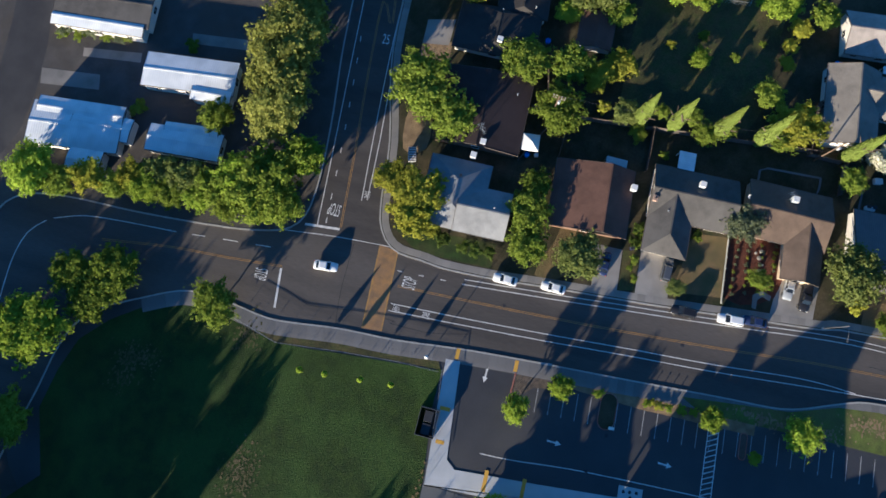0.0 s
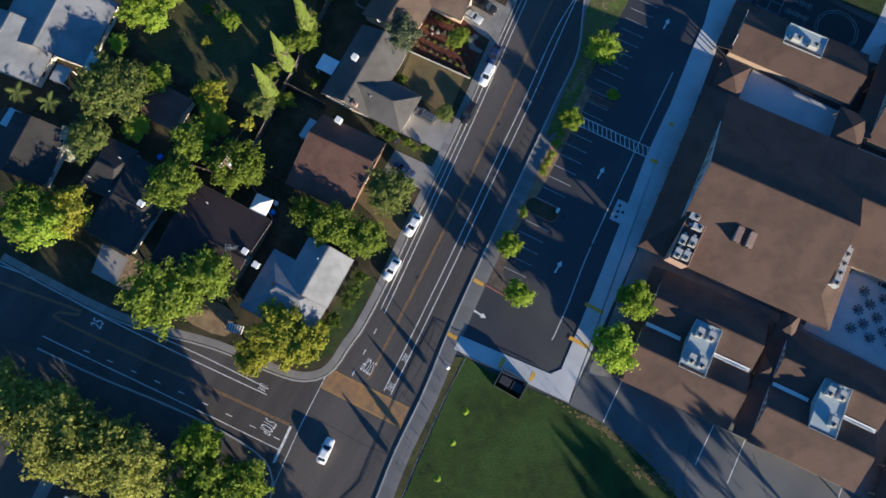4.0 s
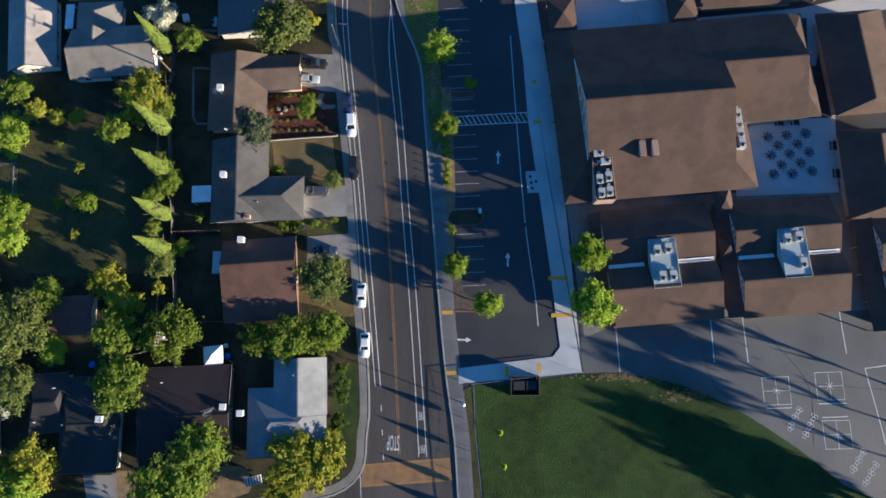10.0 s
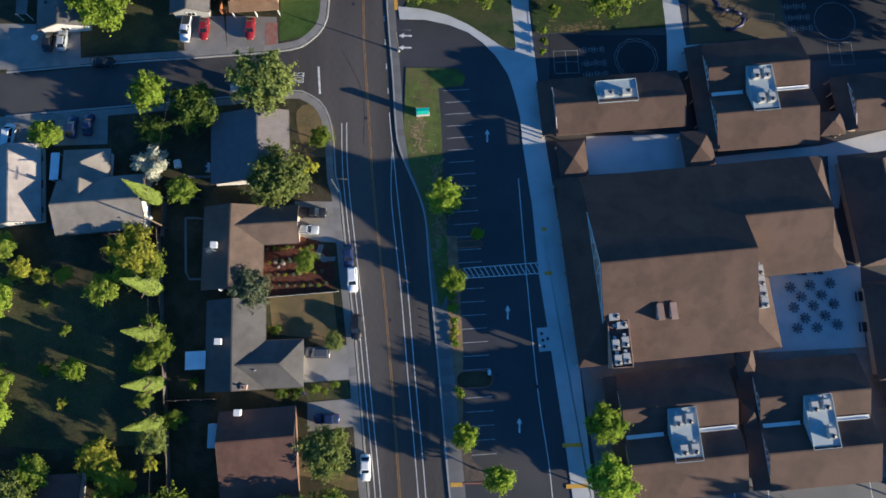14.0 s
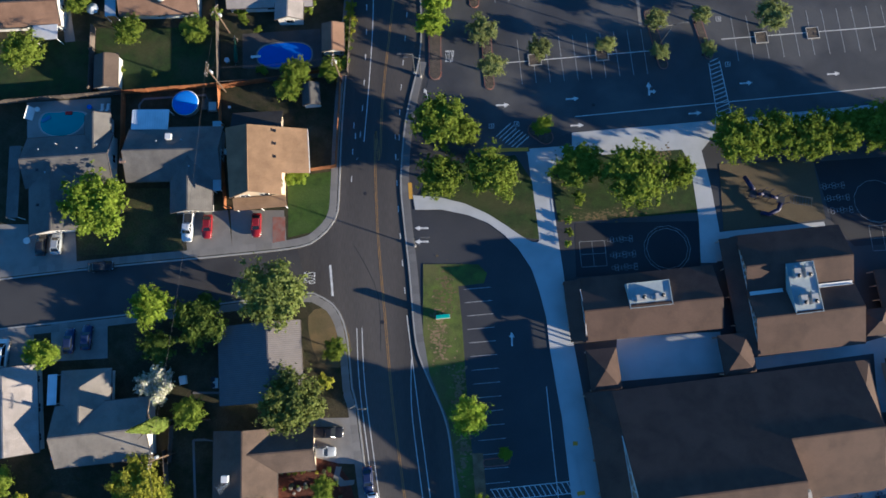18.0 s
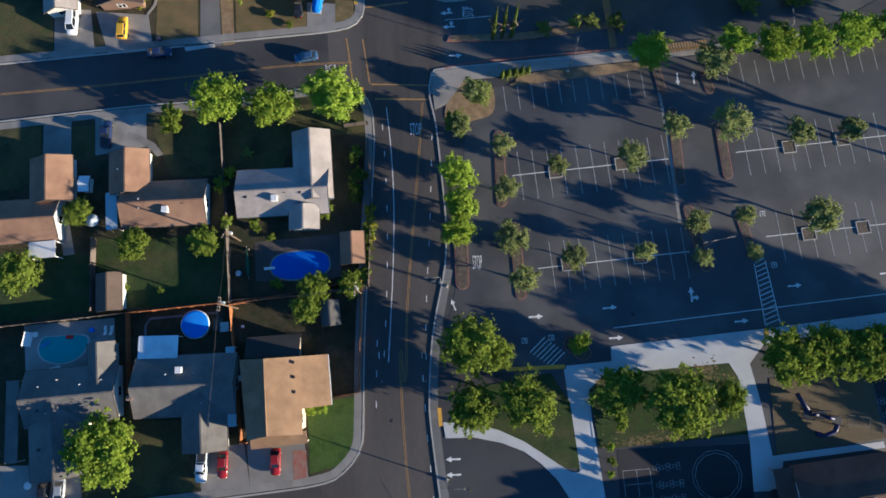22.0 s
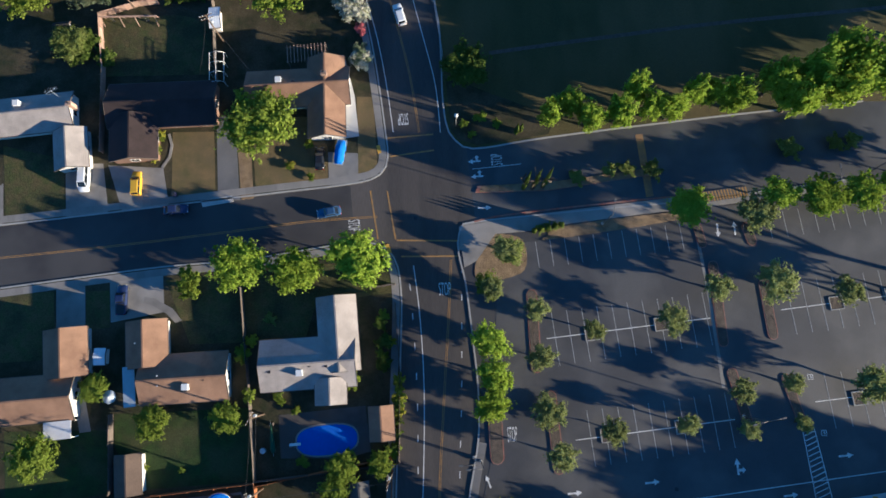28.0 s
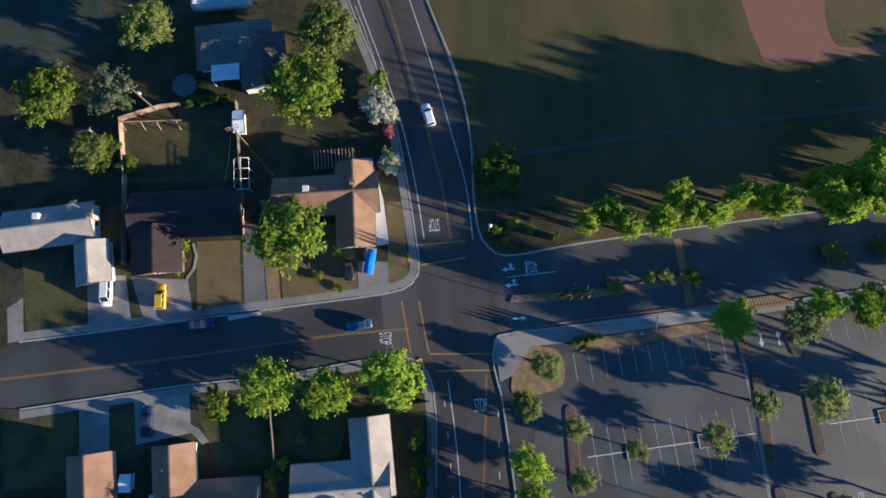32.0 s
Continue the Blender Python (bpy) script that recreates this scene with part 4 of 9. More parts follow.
bare_patch(1.2, 78.6, 0.8, 2.8, 45, "straw", "dry patch in the lawn strip", 0.143, 13)
bare_patch(4.6, 68.0, 0.7, 3.0, 45, "straw", "dry patch in the lawn strip", 0.143, 14)
bare_patch(5.4, 58.5, 0.6, 2.6, 40, "straw", "dry patch in the lawn strip", 0.143, 15)

slab("corner_walk", [(-4.0, 171.1), (11.8, 173.0), (38.1, 175.1), (38.2, 172.7), (16.3, 170.8), (8.5, 169.7), (2.8, 169.5), (-1.0, 164.5), (-3.3, 163.4)], 0.0, 0.139, "concrete_drive", "broad grey concrete walk at the lot corner", "walk")
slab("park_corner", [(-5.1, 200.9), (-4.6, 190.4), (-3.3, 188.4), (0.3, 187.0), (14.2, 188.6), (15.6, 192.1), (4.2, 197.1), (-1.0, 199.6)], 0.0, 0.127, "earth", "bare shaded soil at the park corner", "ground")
slab("house_patio", [(-28.8, 206.8), (-24.9, 206.7), (-23.0, 198.2), (-22.3, 189.8), (-25.1, 189.5), (-25.8, 197.6), (-27.9, 198.2)], 0.0, 0.15, "concrete_new", "white concrete strip beside a house", "patio")
band("valley_gutter", [(40.3, 169.5), (41.4, 156.4), (42.1, 139.6)], 0.6, 0.0, 0.082, "concrete_drive", "concrete drainage gutter across the lot", "gutter")

# school: field, playgrounds, walks, lawns
slab("field", [(14.2, -0.2), (20.9, 0.0), (33.4, 2.1), (41.7, 2.4), (52.0, 0.6), (62.1, -3.6), (72.0, -9.8), (79.7, -15.8), (87.0, -23.2), (70, -55), (75, -165), (50, -165), (60.3, -70.8), (41.3, -69.1), (27.8, -66.9), (19.0, -57.9), (15.1, -50.3), (16.1, -40.8), (17.8, -31.2), (16.3, -19.5), (15.0, -8.8), (14.1, -1.4)], 0.0, 0.1, "grass_field", "rough green school field in long shadows", "grass", 2)
slab("play_yard", [(33.9, 2.3), (33.9, 10.8), (91.4, 16.0), (110, 19.2), (110, -70), (72, -55), (87.1, -23.0), (79.7, -15.6), (72.0, -9.6), (62.1, -3.4), (52.0, 0.8), (41.7, 2.6)], 0.0, 0.07, "asphalt_play", "faded grey asphalt playground", "playground")
slab("west_walk", [(22.8, 97.6), (25.9, 75.6), (28.4, 58.3), (30.9, 37.7), (32.0, 25.3), (34.0, 2.4), (34.2, 2.5), (11.6, -0.1), (11.3, 2.6), (28.7, 5.2), (30.0, 7.0), (28.1, 22.4), (26.1, 36.9), (24.1, 50.7), (22.0, 76.7), (19.8, 86.3), (17.6, 93.7)], 0.0, 0.14, "concrete_new", "pale concrete walk along the school", "walk")
slab("drive_apron", [(6.8, 19.0), (10.0, 19.1), (10.5, 12.2), (11.3, 2.6), (9.5, 1.2), (8.6, 7.9)], 0.0, 0.075, "concrete_new", "concrete drive apron at the lot's exit", "driveway")
slab("drive_curve", [(-3.6, 104.7), (1.8, 104.2), (6.3, 103.0), (10.5, 101.0), (13.8, 98.8), (17.0, 96.5), (18.9, 95.4), (23.2, 95.4), (22.7, 103.9), (22.0, 108.5), (19.8, 108.0), (18.9, 113.8), (27.2, 114.4), (27.3, 117.0), (55.5, 119.3), (91.8, 122.8), (91.5, 120.7), (55.3, 116.7), (52.2, 113.1), (53.4, 106.1), (54.3, 97.2), (53.3, 91.2), (50.3, 91.2), (50.6, 99.2), (49.8, 110.8), (48.4, 113.4), (25.5, 112.0), (22.4, 109.1), (24.6, 88.2), (25.5, 71.1), (27.5, 56.8), (24.0, 56.9), (22.4, 68.0), (21.4, 75.5), (20.9, 81.8), (20.1, 86.8), (18.4, 90.6), (16.1, 94.3), (13.5, 97.0), (10.6, 99.2), (6.7, 100.8), (1.8, 101.9), (-3.2, 101.9)], 0.0, 0.145, "concrete_new", "broad pale concrete walks between the lawns", "walk")
slab("lawn_curve", [(-1.1, 106.9), (4.9, 110.9), (16.1, 112.6), (19.2, 107.4), (20.2, 96.0), (17.0, 96.3), (13.8, 98.6), (10.5, 100.8), (6.3, 102.8), (1.8, 104.0), (-2.4, 104.5)], 0.0, 0.13, "grass_lawn", "clipped lawn under trees", "lawn")
slab("lawn_centre", [(22.8, 109.1), (26.0, 112.0), (48.4, 113.4), (50.1, 110.2), (50.6, 100.9), (26.7, 99.3), (23.9, 99.3)], 0.0, 0.13, "grass_lawn", "shaded lawn planted with trees", "lawn")
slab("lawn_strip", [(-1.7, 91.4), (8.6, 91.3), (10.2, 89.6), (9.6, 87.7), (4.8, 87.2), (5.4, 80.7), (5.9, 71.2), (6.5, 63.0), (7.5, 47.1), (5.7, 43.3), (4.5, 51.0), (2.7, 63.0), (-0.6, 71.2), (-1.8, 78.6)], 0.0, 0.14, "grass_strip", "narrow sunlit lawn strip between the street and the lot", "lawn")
slab("planting_strip", [(5.6, 57.3), (8.8, 57.4), (10.1, 36.3), (10.2, 25.1), (10.0, 19.1), (8.9, 19.1), (7.5, 36.2)], 0.0, 0.12, "straw", "bark-covered planting strip", "planting bed")
slab("planting_corner", [(9.6, 20.0), (11.3, 20.0), (12.0, 16.8), (15.2, 13.8), (15.0, 13.1), (10.5, 13.0), (10.0, 16.5)], 0.0, 0.128, "island_soil", "bare soil corner bed at the lot exit", "planting bed")
band("painted_kerb", [(10.4, 13.0), (15.1, 13.1)], 0.25, 0.0, 0.2, "kerb_red", "short red-painted kerb at the lot exit", "kerb", 0)
slab("sand_pit", [(55.4, 110.4), (73.5, 111.0), (74.7, 99.4), (55.1, 97.2)], 0.0, 0.12, "sand", "tan safety surface of the play area", "play area")
slab("play_walk", [(50.7, 96.6), (55.9, 97.2), (74.3, 98.9), (74.5, 97.8), (56.1, 96.1), (55.0, 91.6), (50.4, 91.2)], 0.0, 0.094, "concrete_new", "concrete walk below the play area", "walk")
slab("black_court", [(27.0, 99.0), (50.4, 99.2), (50.2, 89.7), (26.8, 88.7)], 0.0, 0.068, "asphalt_black", "black asphalt court with white game markings", "playground")
slab("black_court_east", [(73.7, 110.7), (90.3, 111.8), (110.8, 112.9), (108.0, 95.6), (79.5, 94.1), (75.8, 99.1)], 0.0, 0.066, "asphalt_black", "black asphalt playground", "playground")
slab("lawn_walk", [(18.5, 113.2), (22.6, 113.4), (23.3, 94.9), (20.2, 94.7)], 0.0, 0.098, "concrete_new", "straight concrete walk between two lawns", "walk")
slab("wing_walk", [(53.6, 73.0), (79.4, 76.3), (94.0, 80.1), (109.2, 83.0), (108.6, 78.8), (93.6, 75.9), (83.8, 73.9), (81.5, 63.8), (80.0, 63.7), (80.5, 74.2), (54.1, 70.9)], 0.0, 0.096, "concrete_new", "concrete walk between the hall and the wings", "walk")
band("worn_path", [(3.7, 205.9), (26.9, 208.2), (49.3, 210.2), (79.3, 211.9), (99.9, 213.2)], 0.8, 0.0, 0.126, "island_soil", "pale worn path across the field", "path")
slab("patio", [(67.6, 51.6), (84.4, 53.0), (83.8, 37.7), (64.1, 36.4), (64.2, 39.3)], 0.0, 0.09, "concrete_new", "pale concrete lunch patio", "patio")
slab("court_north", [(33.8, 77.5), (52.8, 78.4), (53.0, 71.1), (33.0, 69.6)], 0.0, 0.09, "concrete_new", "small concrete court between roofs", "patio")
slab("school_paving", [(31.3, 34.8), (93.5, 39.1), (91.4, 15.7), (39.7, 11.0), (34.5, 8.8), (32.4, 25.9)], 0.0, 0.078, "concrete_drive", "grey paving between the classroom wings", "walk")
slab("big_lot", [(-0.6, 127.8), (0.8, 139.8), (2.5, 159.1), (-1.2, 163.5), (7.8, 167.6), (37.6, 170.7), (43.1, 173.0), (54.6, 173.0), (72.6, 175.2), (150, 179.7), (150, 124.3), (81.0, 121.7), (27.2, 117.1), (16.6, 113.8), (8.3, 112.9), (-0.9, 115.2), (-2.3, 121.5)], 0.0, 0.07, "asphalt_old", "weathered grey asphalt of a large parking lot", "parking lot")

# ---------------- school buildings ----------------
import collections


def shell_mesh(name, verts, faces, mat, thick=0.2):
    """A roof skin given by its upper faces, closed below and round its edges."""
    n = len(verts)
    v = list(verts) + [(x, y, z - thick) for x, y, z in verts]
    f = [tuple(q) for q in faces] + [tuple(i + n for i in reversed(q)) for q in faces]
    count = collections.Counter()
    for q in faces:
        for i, j in zip(q, q[1:] + q[:1]):
            count[(i, j)] += 1
    for i, j in list(count):
        if (j, i) not in count:
            f.append((j, i, i + n, j + n))
    return mesh_of(name, v, f, mat)


def gable_lattice(owner, x, pts, mat="trim_white"):
    """Thin white truss work in a gable facing west: a chord along each slope, a sill, and slanting web bars."""
    (y0, z0), (y1, z1), (y2, z2) = pts
    bars = [((y0, z0), (y1, z1)), ((y1, z1), (y2, z2)), ((y0, z0 + 0.1), (y2, z2 + 0.1))]
    n = 7
    for k in range(1, n):
        t, w = k / n, (k + 0.5) / n
        for u, q in ((t, t), (t, w)):
            ya, yb = y0 + (y2 - y0) * u, y0 + (y2 - y0) * q
            top = z0 + (z1 - z0) * (yb - y0) / (y1 - y0) if yb < y1 else z2 + (z1 - z2) * (y2 - yb) / (y2 - y1)
            bars.append(((ya, z0 + 0.1), (yb, top)))
    for (ya, za), (yb, zb) in bars:
        d = Vector((0, yb - ya, zb - za))
        if d.length > 0.15:
            part("truss_bar", boxes_mesh("truss_bar", [(0, 0, 0, 0.09, 0.11, d.length)], M[mat]), owner, Matrix.Translation((x, (ya + yb) / 2, (za + zb) / 2)) @ d.to_track_quat("Z", "X").to_matrix().to_4x4())


HALL = thing("school_hall", pose(46.5, 52.4, 0.06, 0, 0, 6.4), "large school hall with a broad brown shingle roof", "school building", "school buildings")
# one north slope serves the hall and its lower east wing; the ridges step down eastwards
part("roof", shell_mesh("roof", [(-13.3, -17.3, 3.5), (14.1, -17.3, 3.5), (14.1, 0, 9.8), (-13.3, 0, 9.8), (-13.3, 17.3, 3.5), (14.1, 17.3, 3.5), (14.1, 6.3, 7.506), (30.2, 6.3, 7.506), (30.2, 17.3, 3.5), (30.2, -4.4, 3.5), (14.1, -4.4, 3.5)],
                        [(0, 1, 2, 3), (3, 2, 6, 5, 4), (6, 7, 8, 5), (10, 9, 7, 6)], M["roof_school"]), HALL)
part("lean_to_roof", shell_mesh("lean_to_roof", [(-18.0, -17.3, 3.2), (-13.32, -17.3, 3.48), (-13.32, -10, 5.95), (-13.32, 10, 5.95), (-13.32, 17.5, 3.48), (-18.0, 17.5, 3.2), (-18.0, -13.5, 3.2), (-18.0, 13.5, 3.2)],
                                [(0, 1, 2, 6), (6, 2, 3, 7), (7, 3, 4, 5)], M["roof_school"]), HALL)
part("lean_to_roof", shell_mesh("lean_to_roof", [(14.12, -17.3, 3.46), (18.4, -17.3, 3.3), (18.4, -4.6, 3.3), (14.12, -4.6, 5.2), (14.12, -12.4, 5.2)], [(0, 1, 4), (1, 2, 3, 4)], M["roof_school"]), HALL)
part("lean_to_roof", shell_mesh("lean_to_roof", [(30.22, -4.3, 3.45), (33.0, -4.3, 3.2), (33.0, 17.2, 3.2), (30.22, 17.2, 3.45), (30.22, 12.5, 4.6), (30.22, 0.5, 4.6)], [(0, 1, 5), (1, 2, 4, 5), (2, 3, 4)], M["roof_school"]), HALL)
part("wall", slab_mesh("wall", [(-15.4, -16.6), (13.9, -16.6), (13.9, -3.8), (29.9, -3.8), (29.9, 16.6), (-15.4, 16.6)], 0.0, 3.2, M["wall_school"]), HALL)
for nm, x, pts in (("gable", -13.1, [(-16.8, 3.3), (16.8, 3.3), (0, 9.5)]), ("gable", 13.9, [(-16.8, 3.3), (16.8, 3.3), (0, 9.5)]), ("gable", 29.9, [(-4.0, 3.3), (16.8, 3.3), (6.3, 7.1)])):
    part(nm, mesh_of(nm, [(x - 0.1, y, z) for y, z in pts] + [(x + 0.1, y, z) for y, z in pts], [(2, 1, 0), (3, 4, 5), (0, 1, 4, 3), (1, 2, 5, 4), (2, 0, 3, 5)], M["wall_school"]), HALL)
for s_ in (-1, 1):
    part("ridge_cap", boxes_mesh("ridge_cap", [((0.4 if s_ < 0 else 22.1), (0 if s_ < 0 else 6.3), (9.81 if s_ < 0 else 7.51), (27.4 if s_ < 0 else 16.0), 0.3, 0.06)], M["roof_school"]), HALL)
for k in range(7):
    part("post", boxes_mesh("post", [(-17.6, -16.8 + 5.6 * k, 1.5, 0.3, 0.3, 3.0)], M["wall_school"]), HALL)
gable_lattice(HALL, -13.45, [(-10.0, 6.0), (0, 9.68), (10.0, 6.0)])
for x in (16.5, 25.0):
    part("gutter", boxes_mesh("gutter", [(x - 0.2 if x < 20 else 22.2, -17.36 if x < 20 else -4.46, 3.38, 4.0 if x < 20 else 15.9, 0.1, 0.14)], M["wood_grey"]), HALL)


def classroom(label, x, y, ang, L, profile, lean=3.0, well=None, cut=()):
    """A wing whose gables run along it: profile is (depth, height) from the south eave to the north one; white gutters lie in its valleys."""
    own = thing("classroom_wing", pose(x, y, 0.06, 0, 0, ang), label, "classroom wing", "school buildings")
    v = [(px, d, z) for d, z in profile for px in (0, L)]
    part("roof", shell_mesh("roof", v, [(2 * k, 2 * k + 1, 2 * k + 3, 2 * k + 2) for k in range(len(profile) - 1)], M["roof_school"]), own)
    d0, d1 = profile[0][0], profile[-1][0]
    part("wall", slab_mesh("wall", [(0.5, d0 + 0.9), (L - 0.5, d0 + 0.9), (L - 0.5, d1 - 0.9), (0.5, d1 - 0.9)], 0.0, 2.5, M["wall_school"]), own)
    ring = [(d, z - 0.22) for d, z in profile[1:-1]]
    base = [(d0 + 0.9, 2.5)] + ring + [(d1 - 0.9, 2.5)]
    for gx in (0.5, L - 0.5):
        n = len(base)
        part("gable", mesh_of("gable", [(gx - 0.08, d, z) for d, z in base] + [(gx + 0.08, d, z) for d, z in base],
                              [tuple(range(n - 1, -1, -1)), tuple(range(n, 2 * n))] + [(k, (k + 1) % n, n + (k + 1) % n, n + k) for k in range(n)], M["wall_school"]), own)
    if lean:
        part("lean_to_roof", shell_mesh("lean_to_roof", [(-lean, d0 + 0.3, 2.35), (0.35, d0 + 0.3, 3.1), (0.35, d1 - 0.3, 3.1), (-lean, d1 - 0.3, 2.35)], [(0, 1, 2, 3)], M["roof_school"]), own)
        for k in range(5):
            part("post", boxes_mesh("post", [(-lean + 0.3, d0 + 0.6 + k * (d1 - d0 - 1.2) / 4, 1.15, 0.2, 0.2, 2.3)], M["wall_school"]), own)
    for k in range(1, len(profile) - 1):
        d, z = profile[k]
        if z > profile[k - 1][1] and z > profile[k + 1][1]:
            part("ridge_cap", boxes_mesh("ridge_cap", [(L / 2, d, z + 0.01, L, 0.28, 0.05)], M["roof_school"]), own)
            if lean:
                s0 = (z - profile[k - 1][1]) / (d - profile[k - 1][0])
                w = min((z - 3.15) / s0, 4.2)
                gable_lattice(own, 0.1, [(d - w, 3.15), (d, z - 0.1), (d + w, 3.15)])
        else:
            for a, b in cut:
                part("valley_gutter", boxes_mesh("valley_gutter", [((a + b) / 2, d, z + 0.10, b - a, 0.62, 0.08), ((a + b) / 2, d + 0.3, z + 0.2, b - a, 0.07, 0.2), ((a + b) / 2, d - 0.3, z + 0.2, b - a, 0.07, 0.2)], M["trim_white"]), own, None, "white metal valley gutter")
    return own


TWIN = [(0, 2.7), (6.5, 4.9), (11.0, 3.25), (15.7, 4.85), (21.8, 2.6)]
classroom("double-gabled brown classroom wing", 39.2, 10.5, 6.4, 20.2, TWIN, 2.0, cut=((0.4, 6.9), (12.2, 19.8)))
classroom("double-gabled brown classroom wing", 62.9, 12.8, 5.8, 19.5, TWIN, 2.6, cut=((0.4, 6.9), (11.9, 19.1)))
classroom("double-gabled brown classroom wing", 58.0, 73.9, 5.9, 19.6, [(d * 1.01, z) for d, z in TWIN], 2.8, cut=((0.4, 6.4), (11.6, 19.2)))
classroom("low classroom wing with a brown shingle roof", 27.5, 76.6, 5.3, 25.0, [(0, 2.7), (5.4, 4.6), (11.6, 2.4)], 2.6)
classroom("classroom wing at the edge of the playground", 89.4, 11.1, 6.0, 19.0, TWIN, 3.0)
classroom("low classroom wing beside the black playground", 84.6, 78.3, 6.0, 24.0, [(0, 2.7), (5.4, 4.6), (11.6, 2.4)], 2.6)
EAST = dict(he=2.9, rise=2.35, hip=2.0, roof="roof_school", wall="wall_school", windows=False, trim=False, inset=1.0)
house("classroom wing under a dark brown roof", [(88.2, 63.4, 96.3, 21.4, 13.2, EAST)], "school buildings", category="classroom wing", name="classroom_wing")
house("classroom wing under a dark brown roof", [(89.7, 40.9, 93.0, 17.6, 13.2, EAST)], "school buildings", category="classroom wing", name="classroom_wing")

# ---------------- houses ----------------
S = "houses along the street"
house("blue-grey shingled corner house", [(-18.7, -7.4, 3.1, 13.9, 11.9, dict(rise=1.5, hip=4.5, roof="roof_blue")), (-16.7, -1.3, 93.8, 10.0, 9.4, dict(rise=1.7, hip=0.0, roof="roof_blue"))], S, [("cooler", -26.6, -6.0, 3.0), ("vent", -17.6, 0.7, 4.0), ("box", -22.0, -7.2, 3.8)])
house("brown-roofed house beside a round tree", [(-25.3, 17.8, 5.5, 13.4, 15.1, dict(rise=1.9, hip=0.0, roof="roof_brown", wall="wall_brown", off=2.6))], S, [("cooler", -29.0, 24.8, 3.2), ("box", -27.8, 19.8, 3.9), ("box", -23.7, 20.4, 3.9)])
house("grey shingled house with a front gable", [(-30.7, 36.5, 93.6, 16.2, 10.6, dict(rise=1.7, hip=0.0, roof="roof_grey")), (-26.1, 33.0, 3.0, 15.5, 8.4, dict(rise=1.5, hip=3.9, roof="roof_grey"))], S, [("cooler", -33.1, 36.9, 3.8), ("chimney", -28.2, 29.1, 2.6), ("vent", -26.5, 32.0, 3.5)])
house("taupe shingled house above a mulched garden", [(-32.5, 54.2, 92.3, 15.6, 11.1, dict(rise=1.6, hip=0.0, roof="roof_taupe", wall="wall_cream")), (-26.4, 58.4, 4.3, 11.6, 7.2, dict(rise=1.3, hip=0.0, roof="roof_taupe", wall="wall_cream"))], S, [("antenna", -35.1, 53.2, 3.4), ("cooler", -35.3, 54.2, 3.6), ("dish", -33.8, 46.3, 2.8)])
house("low maroon-roofed house with a roof antenna", [(-36.6, -6.8, 3.7, 15.8, 17.0, dict(rise=1.2, hip=0.0, roof="roof_maroon", wall="wall_brown"))], S, [("cooler", -29.7, -5.0, 2.9), ("antenna", -31.6, -5.7, 3.0), ("vent", -36.5, -9.9, 3.2), ("vent", -41.0, -1.2, 3.2)])
house("dark-roofed house in the shade", [(-53.4, -8.7, 3.0, 10.4, 16.4, dict(rise=1.2, hip=2.0, roof="roof_dark")), (-61.1, -5.2, 6.1, 6.8, 10.2, dict(rise=1.1, hip=1.5, roof="roof_dark"))], S, [("cooler", -50.9, -7.6, 3.2), ("vent", -62.5, -8.5, 3.2), ("vent", -57.5, -8.8, 3.3), ("vent", -59.8, -2.6, 3.4)])
house("grey house with a ribbed tile roof", [(-30.7, 73.6, 94.5, 13.9, 14.8, dict(rise=2.0, hip=0.0, roof="roof_tile", off=-2.0))], S)
house("tan-grey shingled house with two roof ridges", [(-57.5, 61.9, 5.6, 16.6, 10.5, dict(he=2.8, rise=2.2, hip=0.0, roof="roof_stone")), (-61.2, 65.9, 93.0, 13.6, 8.9, dict(rise=1.6, hip=3.0, roof="roof_stone"))], S, [("vent", -63.6, 62.0, 4.0), ("vent", -57.7, 62.0, 4.1), ("vent", -51.8, 62.6, 4.0), ("vent", -59.5, 60.2, 3.5)])
house("pale grey-roofed house with a long ridge", [(-74.2, 65.5, 97.7, 15.2, 9.5, dict(rise=1.8, hip=0.0, roof="roof_light"))], S)
TAN = thing("house", pose(-31, 111, 0.1), "two-storey tan-roofed corner house with a long low eave", "house", S)


def tan_at(pts):
    return [(x + 31, y - 111, z - 0.1) for x, y, z in pts]


TAN_WALL = part("wall", mesh_of("wall", tan_at([(-37.9, 116.3, 0.1), (-28.1, 116.9, 0.1), (-27.9, 104.6, 0.1), (-36.6, 103.8, 0.1), (-37.9, 116.3, 4.85), (-33.8, 116.5, 6.45), (-28.1, 116.9, 4.3), (-27.9, 104.6, 4.4), (-33.0, 104.2, 6.4), (-36.6, 103.8, 4.85)]),
                                [(0, 1, 6, 5, 4), (2, 3, 9, 8, 7), (1, 2, 7, 6), (3, 0, 4, 9), (3, 2, 1, 0), (4, 5, 8, 9), (5, 6, 7, 8)], M["wall_cream"]), TAN)
part("wall", mesh_of("wall", tan_at([(-28.1, 109.0, 0.1), (-23.8, 109.2, 0.1), (-24.2, 116.8, 0.1), (-28.1, 116.8, 0.1), (-28.1, 109.0, 4.3), (-23.8, 109.2, 2.7), (-24.2, 116.8, 2.7), (-28.1, 116.8, 4.3)]),
                     [(0, 1, 5, 4), (1, 2, 6, 5), (2, 3, 7, 6), (3, 0, 4, 7), (4, 5, 6, 7), (3, 2, 1, 0)], M["wall_cream"]), TAN)
